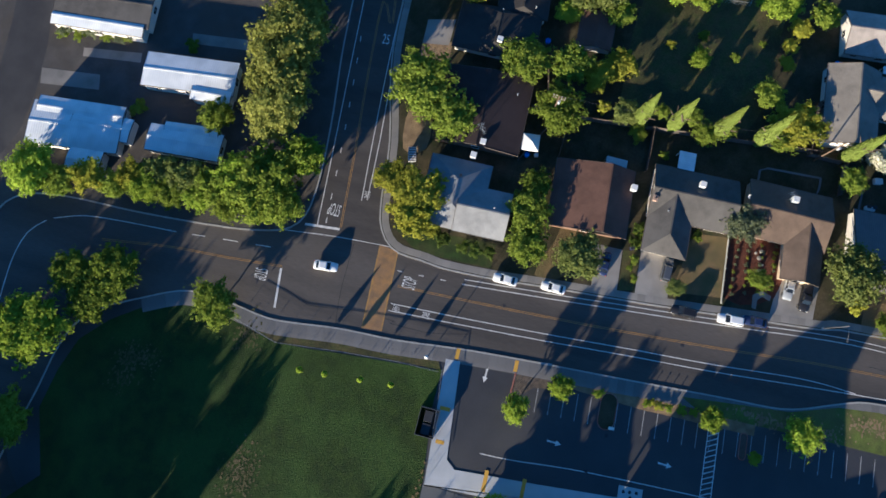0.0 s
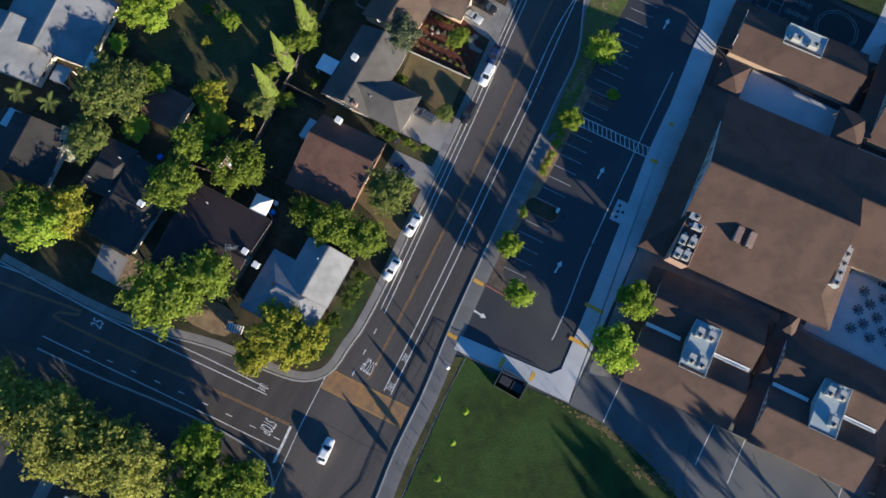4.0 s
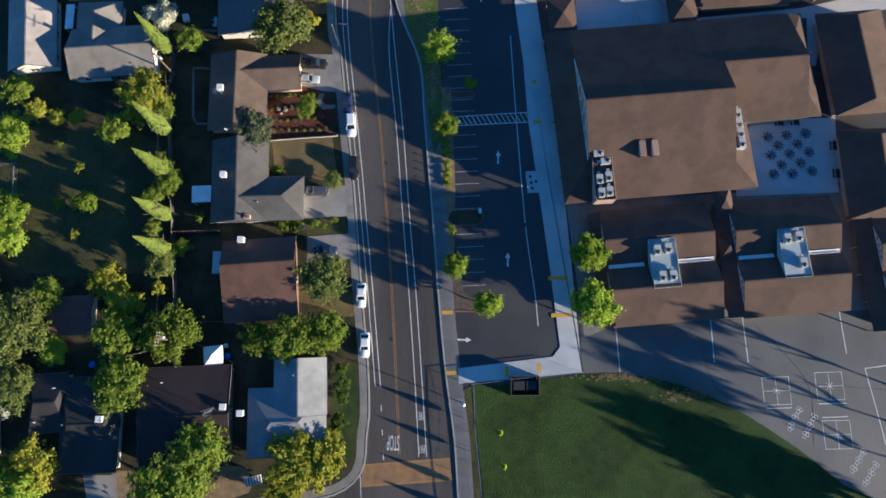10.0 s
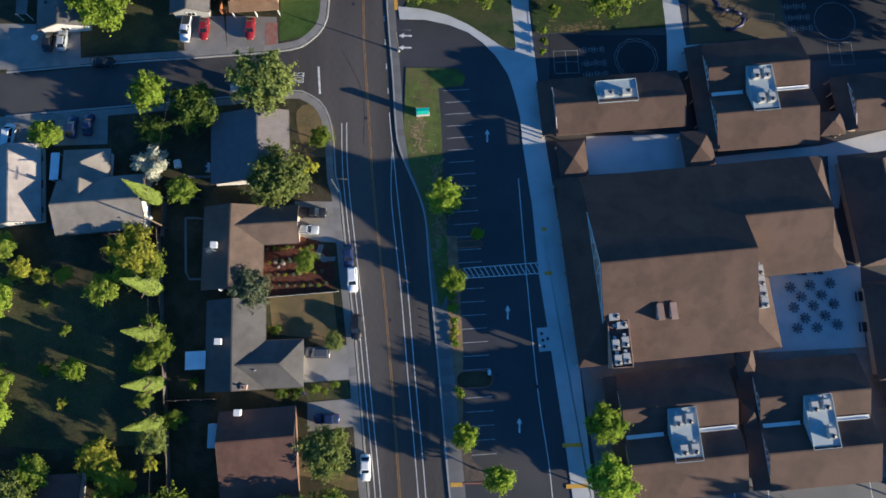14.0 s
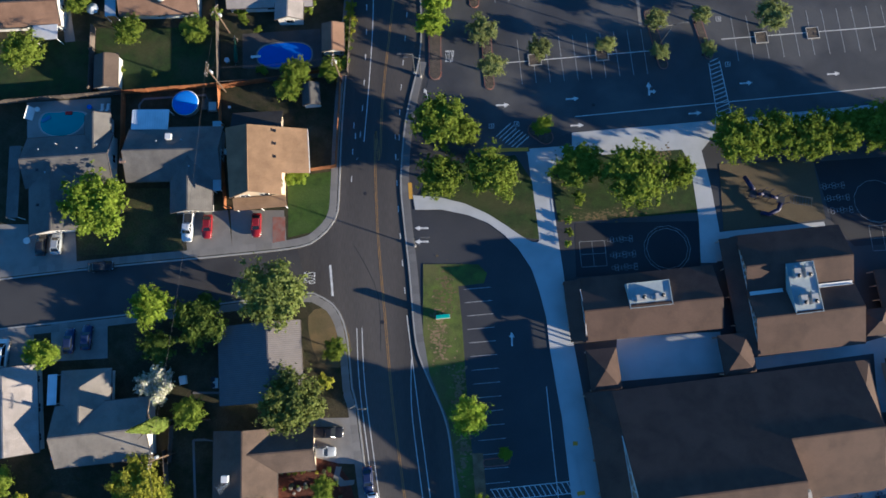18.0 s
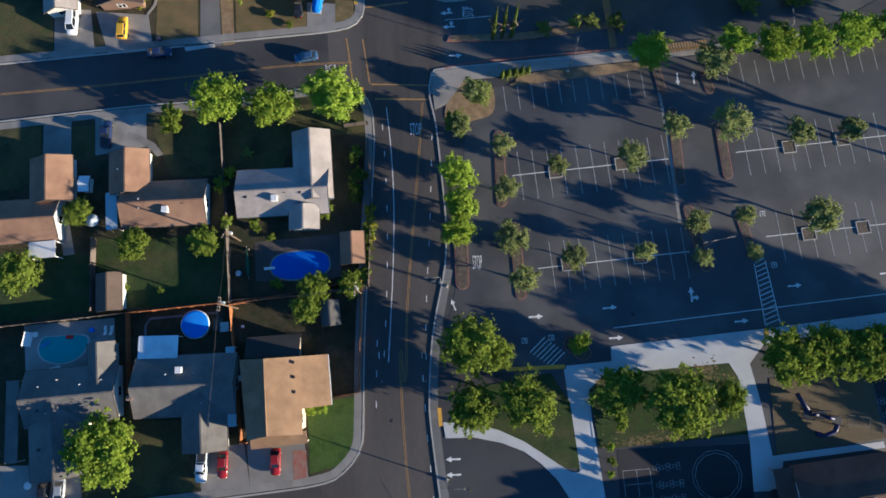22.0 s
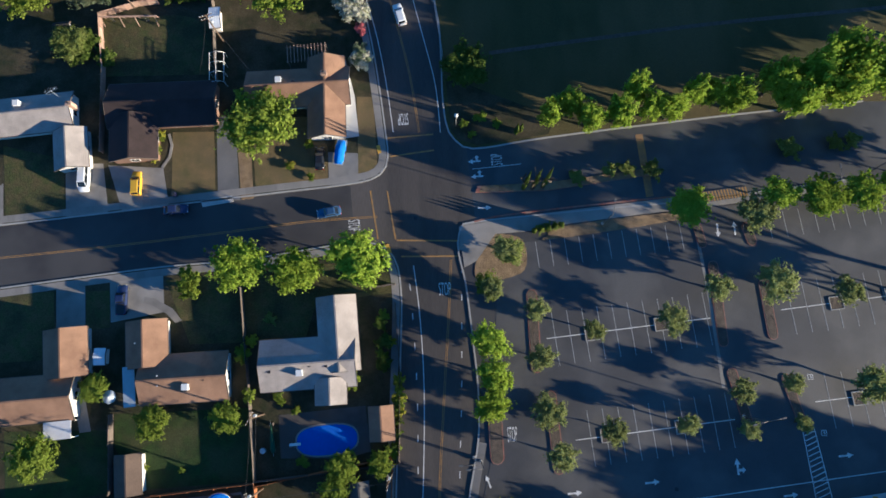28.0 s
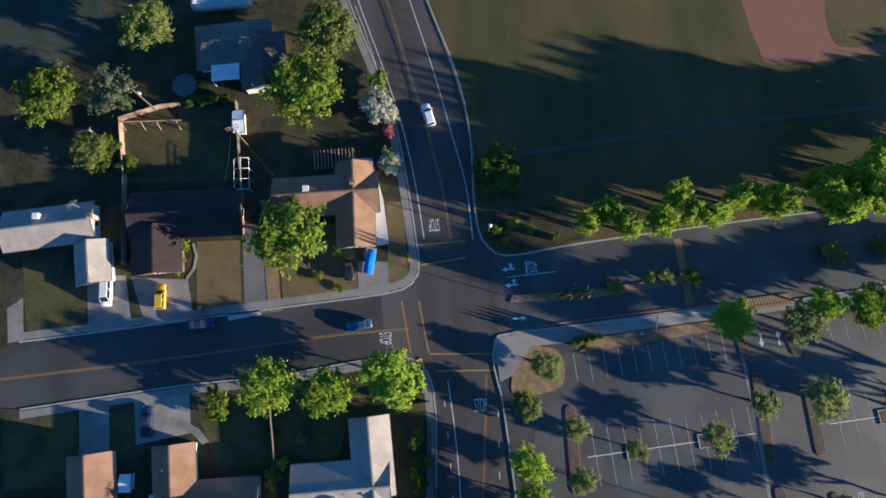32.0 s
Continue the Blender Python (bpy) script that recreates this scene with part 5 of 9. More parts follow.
TAN_ROOF = part("roof", shell_mesh("roof", tan_at([(-38.4, 116.7, 4.95), (-33.85, 116.75, 6.65), (-33.0, 104.0, 6.65), (-36.85, 103.1, 5.05), (-27.55, 103.85, 4.6), (-27.65, 108.1, 4.45), (-22.9, 108.5, 2.8), (-23.6, 117.2, 2.75)]),
                                   [(0, 3, 2, 1), (1, 2, 4, 5, 7), (5, 6, 7)], M["roof_tan"], 0.18), TAN)
part("ridge_cap", tube_mesh("ridge_cap", [(*p, 0.1) for p in tan_at([(-33.85, 116.75, 6.66), (-33.0, 104.0, 6.66)])], M["roof_tan"], 6), TAN_ROOF)
part("porch_roof", shell_mesh("porch_roof", tan_at([(-37.0, 103.6, 3.0), (-36.8, 101.4, 2.5), (-27.0, 102.2, 2.5), (-27.3, 104.3, 3.0)]), [(0, 1, 2, 3)], M["roof_tan"], 0.16), TAN)
for x, y in ((-36.4, 101.7), (-31.9, 102.0), (-27.4, 102.4)):
    part("porch_post", boxes_mesh("porch_post", [(x + 31, y - 111, 1.2, 0.14, 0.14, 2.4)], M["trim_white"]), TAN)
part("rear_roof", shell_mesh("rear_roof", tan_at([(-38.2, 116.9, 3.0), (-28.6, 117.1, 3.0), (-28.4, 121.0, 2.5), (-38.0, 120.6, 2.5)]), [(0, 1, 2, 3)], M["roof_dark"], 0.16), TAN)
part("rear_wall", boxes_mesh("rear_wall", [(-33.3 + 31, 118.7 - 111, 1.2, 9.0, 3.2, 2.4)], M["wall_cream"]), TAN)
for x, y, z, turn in ((-27.84, 106.4, 3.3, 90), (-23.95, 112.9, 1.5, 90), (-31.0, 104.3, 3.4, 4.5), (-34.6, 103.95, 3.4, 4.5), (-31.0, 104.3, 1.5, 4.5), (-37.3, 110.0, 3.4, 96)):
    window_part(TAN_WALL, pose(x + 31, y - 111, z - 0.1, 0, 0, turn), 1.6)
for x, y, z in ((-29.1, 116.0, 4.9), (-29.0, 113.5, 4.85), (-28.9, 111.0, 4.8)):
    part("roof_vent", BOX_VENT, TAN, pose(x + 31, y - 111, z - 0.1))
part("gutter", boxes_mesh("gutter", [(0, 0, 0, 0.12, 8.7, 0.14)], M["trim_white"]), TAN_ROOF, pose(-23.15 + 31, 112.85 - 111, 2.6, 0, 0, 4.5))
house("grey shingled house with a wing to the street", [(-48.5, 112.6, 0.9, 17.8, 10.6, dict(he=2.35, rise=2.4, hip=0.0, roof="roof_slate", wall="wall_grey")), (-45.1, 107.2, 93.5, 11.9, 7.8, dict(rise=1.5, hip=0.0, roof="roof_slate", wall="wall_grey"))], S, [("cooler", -49.1, 115.3, 3.4), ("chimney", -57.5, 110.8, 2.4), ("vent", -45.0, 109.6, 3.7), ("vent", -51.5, 114.6, 3.6), ("vent", -46.8, 114.8, 3.6)])
house("grey shingled house beside a backyard pool", [(-68.3, 111.5, 3.8, 16.3, 9.8, dict(rise=1.85, hip=0.0, roof="roof_slate")), (-63.5, 116.9, 95.2, 7.3, 4.9, dict(rise=1.2, hip=0.0, roof="roof_slate")), (-70.1, 104.1, 96.5, 13.0, 10.1, dict(rise=1.5, hip=0.0, roof="roof_slate"))], S, [("vent", -70.4, 114.3, 3.4), ("vent", -73.5, 113.2, 3.4), ("vent", -66.3, 113.4, 3.5), ("box", -73.3, 109.2, 3.4), ("vent", -71.7, 108.7, 3.5), ("box", -72.8, 102.6, 3.0), ("vent", -62.6, 114.1, 3.4)])
house("pale grey L-shaped house by a pool", [(-31.9, 147.2, 1.5, 17.0, 9.1, dict(rise=1.5, hip=0.0, roof="roof_light")), (-26.5, 152.2, 93.1, 13.5, 7.2, dict(rise=1.4, hip=0.0, roof="roof_light")), (-27.9, 142.2, 90.6, 4.7, 5.6, dict(he=2.7, rise=1.25, hip=0.0, roof="roof_light"))], S, [("cooler", -33.1, 145.6, 3.2), ("box", -38.4, 146.0, 3.5), ("box", -31.4, 146.8, 3.6), ("box", -28.5, 146.6, 3.6)])
house("brown-roofed L-shaped house with a roof cooler", [(-53.7, 145.6, 1.3, 15.6, 8.6, dict(rise=1.6, hip=0.0, roof="roof_russet")), (-60.6, 151.9, 93.2, 8.4, 7.5, dict(rise=1.4, hip=0.0, roof="roof_russet"))], S, [("cooler", -52.9, 144.1, 3.2), ("vent", -62.0, 152.0, 3.4), ("vent", -57.8, 146.2, 3.8), ("vent", -57.8, 144.5, 3.5), ("box", -49.9, 145.3, 3.7)])
house("brown-roofed house with a white gable", [(-80.9, 143.0, 2.4, 16.0, 8.2, dict(rise=1.6, hip=0.0, roof="roof_russet")), (-75.0, 150.9, 94.4, 8.7, 7.9, dict(rise=1.4, hip=0.0, roof="roof_russet"))], S)
house("brown-roofed corner house under a dark tree", [(-33.4, 199.2, 0.8, 19.8, 7.7, dict(rise=1.7, hip=0.0, roof="roof_russet")), (-28.1, 197.1, 90.0, 16.3, 7.2, dict(rise=1.6, hip=0.0, roof="roof_russet"))], S, [("cooler", -36.8, 200.1, 3.4), ("chimney", -28.1, 200.8, 3.6), ("box", -34.1, 199.8, 3.8)])
house("dark brown house with a front gable", [(-59.3, 197.0, 0.0, 20.7, 8.9, dict(rise=1.6, hip=0.0, roof="roof_maroon", wall="wall_brown")), (-64.6, 190.6, 91.9, 9.0, 9.1, dict(rise=1.5, hip=0.0, roof="roof_maroon", wall="wall_brown"))], S)
house("pale grey-roofed house with a chimney", [(-84.6, 196.0, 4.3, 17.0, 7.7, dict(rise=1.6, hip=0.0, roof="roof_light")), (-76.3, 188.9, 96.0, 8.0, 6.5, dict(rise=1.4, hip=0.0, roof="roof_light"))], S, [("chimney", -76.0, 197.1, 3.0), ("cooler", -86.0, 197.7, 3.3), ("antenna", -78.9, 199.3, 2.9)])
house("grey-roofed house behind a large tree", [(-50.7, 230.6, 3.9, 15.0, 9.2, dict(rise=1.7, hip=2.0, roof="roof_slate")), (-45.0, 226.6, 95.0, 11.0, 9.0, dict(rise=1.6, hip=0.0, roof="roof_grey"))], S, [("box", -53.0, 232.2, 3.6)])

# ---------------- trees ----------------
def plant(species, spots, group="", clear=0.25):
    for x, y, r, h in spots:
        tree(species, x, y, r, h, group, clear)


plant("bright", [(6.3, 64.2, 2.7, 6.5), (8.1, 48.7, 1.9, 4.2), (16.4, 14.3, 2.4, 6.0), (10.5, 21.2, 2.2, 5.5), (12.6, 57.5, 1.0, 3.2)], "trees beside the school lot")
plant("bright", [(34.7, 23.8, 3.0, 8.5), (35.4, 14.5, 3.4, 9.0)], "trees beside the school")
plant("mid", [(-12.6, 8.4, 3.5, 6.5), (-18.6, 7.2, 3.7, 7.0), (-24.7, 7.0, 2.8, 6.0), (-40.0, 7.5, 4.2, 8.0), (-50.2, 7.2, 3.8, 7.5), (-64.0, 14.0, 2.7, 5.0), (-55.6, 46.1, 2.6, 5.0), (-44.1, 35.8, 2.3, 5.0), (-42.9, 64.9, 2.3, 5.0), (-48.5, -1.8, 4.0, 7.0), (-19.2, 51.9, 2.0, 3.5)], "garden trees")
plant("yellow", [(-53.5, 17.0, 2.6, 5.0), (-50.4, 13.4, 2.6, 5.0), (-50.3, 52.2, 4.2, 6.4), (-71.4, 49.7, 2.0, 4.0), (-16.0, -14.2, 4.8, 7.0), (-11.2, -12.6, 3.0, 6.5), (-18.2, -19.5, 3.2, 6.0), (-62.1, -15.3, 3.9, 7.0)], "garden trees")
plant("mid", [(-32.7, -11.9, 4.2, 8.0), (-37.3, -19.1, 5.4, 9.0)], "garden trees")
plant("bright", [(-74.8, 43.9, 3.7, 7.0), (-73.0, 29.0, 3.0, 6.0), (-72.2, 24.1, 2.6, 5.5), (-65.1, -21.0, 4.6, 8.0), (-59.7, 31.7, 1.8, 3.5), (-61.6, 3.8, 2.3, 4.0)], "garden trees")
plant("olive", [(-13.7, 18.3, 3.8, 6.5), (-43.7, 20.4, 2.6, 5.5), (-13.4, 37.3, 1.6, 2.4), (-28.2, 85.8, 5.2, 10.5), (-24.3, 67.0, 5.0, 10.5)], "garden trees")
plant("grey", [(-28.7, 46.6, 3.7, 6.5)], "garden trees")
plant("olive", [(-67.5, 8.5, 5.0, 8.5), (-67.5, -2.9, 3.4, 6.0)], "garden trees")
for x, y in ((-46.2, 46.5), (-45.2, 38.1), (-44.1, 29.5), (-43.3, 22.9), (-47.6, 63.2)):
    tree("cypress", x, y, 1.2, 13.5, "row of cypresses", 0.04)
plant("bright", [(-50.1, 83.6, 3.4, 8.5), (-69.8, 75.5, 2.6, 5.0)], "garden trees")
plant("dark", [(-41.5, 80.8, 4.2, 7.0), (-49.2, 76.4, 2.6, 5.0), (-1.1, 202.2, 3.6, 6.0)], "garden trees")
plant("mid", [(-17.5, 75.8, 2.1, 4.5), (-43.2, 65.7, 1.9, 4.0), (-59.3, 138.1, 2.6, 4.5), (-46.6, 138.5, 2.5, 4.0), (-69.9, 144.5, 2.3, 4.0), (-79.1, 133.3, 3.6, 6.5), (-26.2, 129.0, 2.4, 5.0), (-27.7, 125.4, 2.2, 4.5), (-19.6, 129.4, 2.0, 4.5)], "garden trees")
plant("bright", [(-43.8, 164.8, 4.5, 9.0), (-33.7, 163.4, 4.2, 8.5), (-22.5, 165.4, 4.6, 9.0), (-61.7, 102.2, 5.4, 9.0)], "front yard trees")
plant("white", [(-48.5, 69.9, 3.0, 6.6), (-23.5, 216.0, 2.8, 4.0), (-21.6, 204.8, 2.2, 3.5)], "flowering shrubs", 0.05)
plant("mid", [(1.7, 117.9, 4.4, 8.5), (6.2, 116.2, 2.5, 7.0), (1.7, 107.2, 3.7, 8.0), (11.2, 107.7, 4.6, 8.5), (27.3, 109.2, 3.9, 7.0), (37.6, 107.1, 5.1, 9.0), (46.1, 107.6, 2.6, 8.0), (57.3, 114.3, 4.4, 9.0), (64.3, 114.9, 4.0, 8.5), (71.2, 114.3, 4.4, 9.0), (77.8, 115.4, 4.2, 9.0), (84.3, 115.9, 4.2, 9.0), (91.9, 116.5, 4.2, 9.0)], "trees on the school lawns")
plant("bright", [(21.3, 117.7, 1.7, 4.0), (0.5, 149.5, 2.8, 7.0), (0.9, 143.5, 3.0, 7.5), (0.2, 138.7, 2.6, 7.0)], "trees beside the street")
plant("lot", [(9.2, 154.8, 1.9, 5.5), (9.4, 146.4, 2.2, 5.5), (19.2, 150.8, 1.8, 5.2), (33.2, 152.1, 2.5, 5.5), (41.9, 157.5, 2.5, 6.8), (52.1, 157.8, 3.0, 7.4), (65.3, 155.7, 2.5, 6.1), (75.0, 155.8, 2.5, 6.1), (10.1, 137.1, 2.8, 6.1), (11.8, 129.6, 2.5, 6.1), (21.0, 133.3, 2.2, 5.5), (33.9, 133.8, 1.8, 5.5), (44.3, 139.2, 2.2, 5.5), (44.7, 132.5, 1.6, 4.9), (53.1, 140.0, 1.8, 5.5), (54.1, 133.1, 1.4, 4.9), (66.6, 139.2, 3.2, 7.4), (1.3, 158.9, 2.3, 6.1), (4.3, 166.3, 2.1, 4.6)], "parking lot trees", 0.35)
# the two easternmost are unseen, added for shade on the entrance road
plant("bright", [(38.1, 172.4, 3.4, 7.6), (55.0, 174.0, 2.9, 7.4), (62.5, 173.1, 3.8, 8.2), (69.8, 173.4, 3.3, 7.8), (77.6, 174.6, 3.6, 7.8), (86.0, 175.6, 3.8, 8.0), (94.5, 176.4, 4.0, 8.0)], "trees by the park", 0.42)
plant("bright", [(14.1, 191.1, 2.2, 11.0), (18.0, 193.0, 2.1, 11.0), (21.3, 190.0, 2.1, 11.5), (26.9, 190.5, 2.6, 12.5), (30.1, 194.8, 2.4, 13.0), (33.3, 191.3, 2.4, 12.5), (36.7, 190.8, 2.1, 12.0), (41.2, 193.7, 2.1, 13.5), (44.7, 193.5, 1.9, 12.0), (48.6, 192.6, 2.8, 13.5), (56.0, 194.7, 2.9, 16.0), (59.5, 191.4, 3.1, 16.0), (63.1, 195.6, 3.3, 17.5), (67.1, 192.8, 3.6, 18.0), (67.7, 199.0, 3.4, 18.0), (72.2, 196.2, 3.4, 18.0), (76.0, 194.9, 3.4, 19.0)], "row of trees by the park", 0.03)
plant("mid", [(-36.6, 219.3, 6.4, 11.0), (-40.2, 191.4, 5.3, 10.5)], "garden trees")
plant("lot", [(50.5, 170.9, 3.6, 6.5)], "trees by the park")
plant("olive", [(-32.3, 230.6, 5.2, 10.0), (-66.7, 234.2, 4.8, 9.0), (-77.8, 210.6, 3.6, 5.0), (5.2, 165.7, 2.5, 4.0)], "trees by the park")
plant("grey", [(-74.4, 221.6, 4.8, 7.0)], "garden trees")
plant("mid", [(-85.2, 221.1, 5.0, 8.5), (0.7, 159.6, 2.4, 5.0)], "garden trees")
plant("pine", [(-44.3, -46.7, 3.2, 9.5), (-36.1, -45.2, 3.2, 10.0), (-28.8, -44.2, 3.4, 10.0), (-34.7, -49.8, 3.2, 9.5), (-28.0, -47.9, 3.2, 9.5), (-20.9, -44.5, 3.4, 10.0), (-39.3, -46.8, 5.4, 11.0), (-31.8, -45.5, 5.6, 11.5), (-24.5, -44.1, 5.2, 11.0), (-47.4, -47.3, 4.6, 10.5), (-40.2, -45.0, 4.8, 11.0), (-42.9, -45.9, 4.6, 10.0), (-51.7, -46.9, 4.6, 10.0)], "tall row beside the street")
plant("mid", [(-11.5, -41.3, 5.2, 11.0), (-16.7, -37.4, 3.4, 11.0), (-7.9, -43.9, 4.8, 11.0), (-6.1, -50.9, 3.4, 9.4), (14.1, -44.0, 3.8, 6.0), (16.3, -70.8, 3.6, 7.5), (14.1, -63.4, 4.4, 8.0), (20.1, -65.3, 3.8, 7.5), (43.8, -71.7, 4.0, 7.0), (-20.0, -55.5, 2.8, 8.0)], "trees along the south street")
plant("bright", [(27.8, -73.6, 5.8, 9.0), (0.1, -85.2, 4.4, 10.2)], "trees along the south street")
plant("bright", [(-3.1, -63.7, 2.8, 7.2), (-4.0, -53.7, 2.8, 7.2), (-9.7, -47.7, 3.4, 10.2), (-16.2, -35.4, 2.9, 10.2)], "trees along the south street")
plant("mid", [(0.7, -79.8, 2.8, 7.2), (-1.9, -69.3, 2.6, 6.5), (-3.5, -58.6, 2.8, 7.2), (-3.9, -47.1, 3.0, 8.0), (-6.6, -37.6, 3.4, 9.4), (-4.4, -42.1, 2.6, 7.2)], "trees along the south street")
plant("yellow", [(-1.8, -75.1, 3.2, 7.2), (-4.5, -66.9, 2.8, 7.2)], "trees along the south street")
plant("olive", [(-6.6, -61.9, 3.0, 7.2), (-6.6, -56.7, 3.2, 8.0)], "trees along the south street")
for x, y in ((21.1, -25.0), (20.5, -20.4), (19.6, -13.9), (18.9, -8.3)):
    tree("sapling", x, y, 0.5, 3.8, "saplings along the field", 0.5)

# unseen trees set beyond the school, throwing long shadows over field, playground and park
plant("dark", [(106, -28, 4.6, 13), (84, -72, 6.0, 12), (76, -86, 6.5, 13), (70, -64, 5.0, 11), (78, -50, 3.8, 12), (92, -98, 7.0, 14), (66, -76, 5.0, 11), (62, -96, 6.0, 13), (58, -72, 5.0, 11), (64, -84, 5.5, 12), (72, -76, 6.0, 13), (80, -62, 5.5, 12), (84, -90, 6.0, 13), (56, -104, 6.0, 13), (90, -64, 6.0, 13), (98, -80, 6.5, 14), (68, -106, 6.0, 14), (104, 195, 6.0, 19), (103, 199, 5.0, 13), (106, 206, 4.0, 9), (107, 214, 3.5, 7)], "tall trees beyond the school")

# also unseen, crowns lifted so the shade lands on the entrance road
plant("dark", [(103, 150, 4.5, 23), (104, 145, 3.6, 20)], "high-crowned trees beyond the school", 0.7)
# unseen as well, placed to darken the play area and the parking lot
plant("dark", [(112, 94, 5.0, 10), (111, 101, 5.0, 10), (112, 108, 5.0, 10), (98, 116, 4.5, 12), (105, 111.5, 5.0, 15), (113, 109, 5.0, 16.5), (122, 105, 5.0, 17), (131, 101.5, 5.0, 17)], "tall trees beyond the school")

# unseen slim trees added to streak the playground with shade
plant("dark", [(104, -10, 2.6, 14), (106, -17, 2.6, 14), (104, -3, 2.6, 14), (105, -25, 2.6, 14)], "slender trees beyond the school", 0.5)

# ---------------- street markings ----------------
MARK = thing("street_markings", Matrix(), "white and yellow painted lane lines on the street", "road marking", "", "structure")


def line(pts, mat="paint_white", width=0.15, dash=0.0, gap=0.0, z=0.012, parent=None, offset=0.0, name="lane_line"):
    return band(name, pts, width, 0.0, z, mat, "", "", 6, dash, gap, parent or MARK, offset)


CENTRE = [(1.2, -12.8), (0.2, -0.7), (-1.6, 19.3), (-3.4, 35.9), (-4.9, 48.6), (-7.2, 65.4), (-8.9, 82.9), (-10.4, 99.5), (-11.0, 118.1), (-10.0, 111.4), (-9.6, 123.8), (-8.1, 140.0), (-6.6, 154.7), (-5.7, 165.0)]
for off in (-0.14, 0.14):
    line(CENTRE, "paint_yellow", 0.11, offset=off)
RIGHT = [(6.1, -13.0), (4.9, -0.5), (3.2, 16.2), (1.3, 32.6), (-0.3, 47.5), (-2.7, 65.6), (-4.6, 80.7), (-6.2, 99.4), (-7.1, 116.9), (-6.4, 111.3), (-6.1, 123.7), (-4.9, 141.0), (-4.2, 154.6), (-3.8, 162.8)]
line(RIGHT[:7])
line(RIGHT[6:], dash=1.2, gap=4.0)
line([(4.7, -13.0), (3.6, -0.5), (1.9, 16.1), (-0.0, 32.6), (-1.6, 47.5), (-3.8, 64.3), (-3.9, 73.9)])
LEFT = [(-2.7, -0.8), (-4.8, 15.9), (-6.3, 26.8), (-8.1, 40.3), (-10.0, 53.1), (-12.3, 69.0), (-13.0, 79.7)]
line(LEFT)
line(LEFT, offset=0.95)
line([(-1.6, -13.7), (-2.7, -0.8)], dash=1.0, gap=3.2)
line([(-15.4, 107.5), (-15.0, 120.5), (-14.4, 111.5), (-13.4, 123.9), (-12.9, 140.1), (-13.2, 154.9), (-13.8, 164.3)], dash=1.2, gap=4.2)
line([(-13.1, 115.5), (-12.1, 130.3), (-11.6, 143.4), (-11.9, 154.8), (-12.7, 164.2)])
# intersection with the south street
slab("crosswalk", [(-5.0, -14.6), (10.2, -13.2), (10.7, -16.8), (-5.6, -18.3)], 0.0, 0.010, "paint_walk", "worn orange painted crosswalk", "crosswalk")
line([(-4.8, -14.7), (10.2, -13.2)], "paint_yellow", 0.3, z=0.014)
line([(-5.4, -18.3), (10.7, -16.8)], "paint_yellow", 0.3, z=0.014)
line([(-5.2, -33.5), (-6.1, -26.8)], width=0.45)
line([(4.3, -35.1), (11.8, -33.8)], width=0.4)
line([(-3.0, -36.8), (-4.6, -26.4), (-5.6, -16.5)], width=0.12)
for off in (-0.14, 0.14):
    line([(-6.4, -26.7), (-21.7, -28.8), (-38.4, -31.4), (-54.8, -33.3), (-49.5, -29.9), (-66.4, -33.5), (-84.0, -36.8)], "paint_yellow", 0.11, offset=off)
    line([(3.9, -35.0), (5.3, -45.9), (6.5, -57.0), (8.9, -70.1)], "paint_yellow", 0.11, offset=off)
line([(-5.7, -31.2), (-18.1, -32.7), (-29.9, -34.2), (-44.7, -36.1), (-53.6, -37.2)])
line([(-12.8, -24.5), (-24.9, -26.1), (-43.1, -28.3), (-56.0, -29.3), (-45.8, -26.4), (-68.4, -31.0)])
line([(-13.1, -23.5), (-25.3, -24.8), (-43.5, -27.2), (-56.3, -28.2)])
line([(-6.5, -29.7), (-20.9, -31.5), (-32.8, -33.2), (-46.2, -35.4)], dash=1.2, gap=3.6)
line([(1.0, -38.3), (2.1, -47.1), (3.0, -53.7)], dash=3.0, gap=3.5)
line([(3.4, -56.8), (4.4, -67.3), (5.5, -75.0), (7.7, -80.6)])
line([(8.5, -81.8), (11.6, -84.3), (16.4, -85.1), (22.0, -84.7), (30.6, -83.5)])
# middle street and north crossing
line([(-19.1, 91.4), (-18.5, 85.6)], width=0.4)
for off in (-0.13, 0.13):
    line([(-19.2, 173.8), (-32.6, 173.4), (-46.0, 172.2), (-69.5, 170.3), (-89.8, 169.0), (-114.9, 167.1)], "paint_yellow", 0.11, offset=off)
    line([(-10.7, 190.1), (-12.0, 201.3), (-14.3, 212.9), (-17.2, 224.9), (-20.2, 237.4), (-23.0, 247.8)], "paint_yellow", 0.11, offset=off)
for a, b in (((-20.4, 178.9), (-19.2, 169.5)), ((-17.2, 178.7), (-15.9, 169.3)), ((-15.7, 169.1), (-4.2, 168.5)), ((-14.9, 166.0), (-4.4, 165.6)), ((-17.6, 189.2), (-8.0, 189.6)), ((-16.5, 185.5), (-8.0, 186.4))):
    line([a, b], "paint_yellow", 0.28, z=0.014)
line([(-15.7, 190.4), (-16.9, 201.5), (-18.9, 213.1), (-22.1, 225.2), (-25.9, 237.7), (-28.8, 248.1)])
line([(-6.6, 189.9), (-7.2, 199.9), (-9.4, 210.9), (-12.1, 223.5), (-15.6, 237.2), (-18.4, 247.5)])
line([(-21.6, 217.4), (-23.0, 224.0), (-24.9, 231.4), (-27.2, 239.0)], width=0.1)
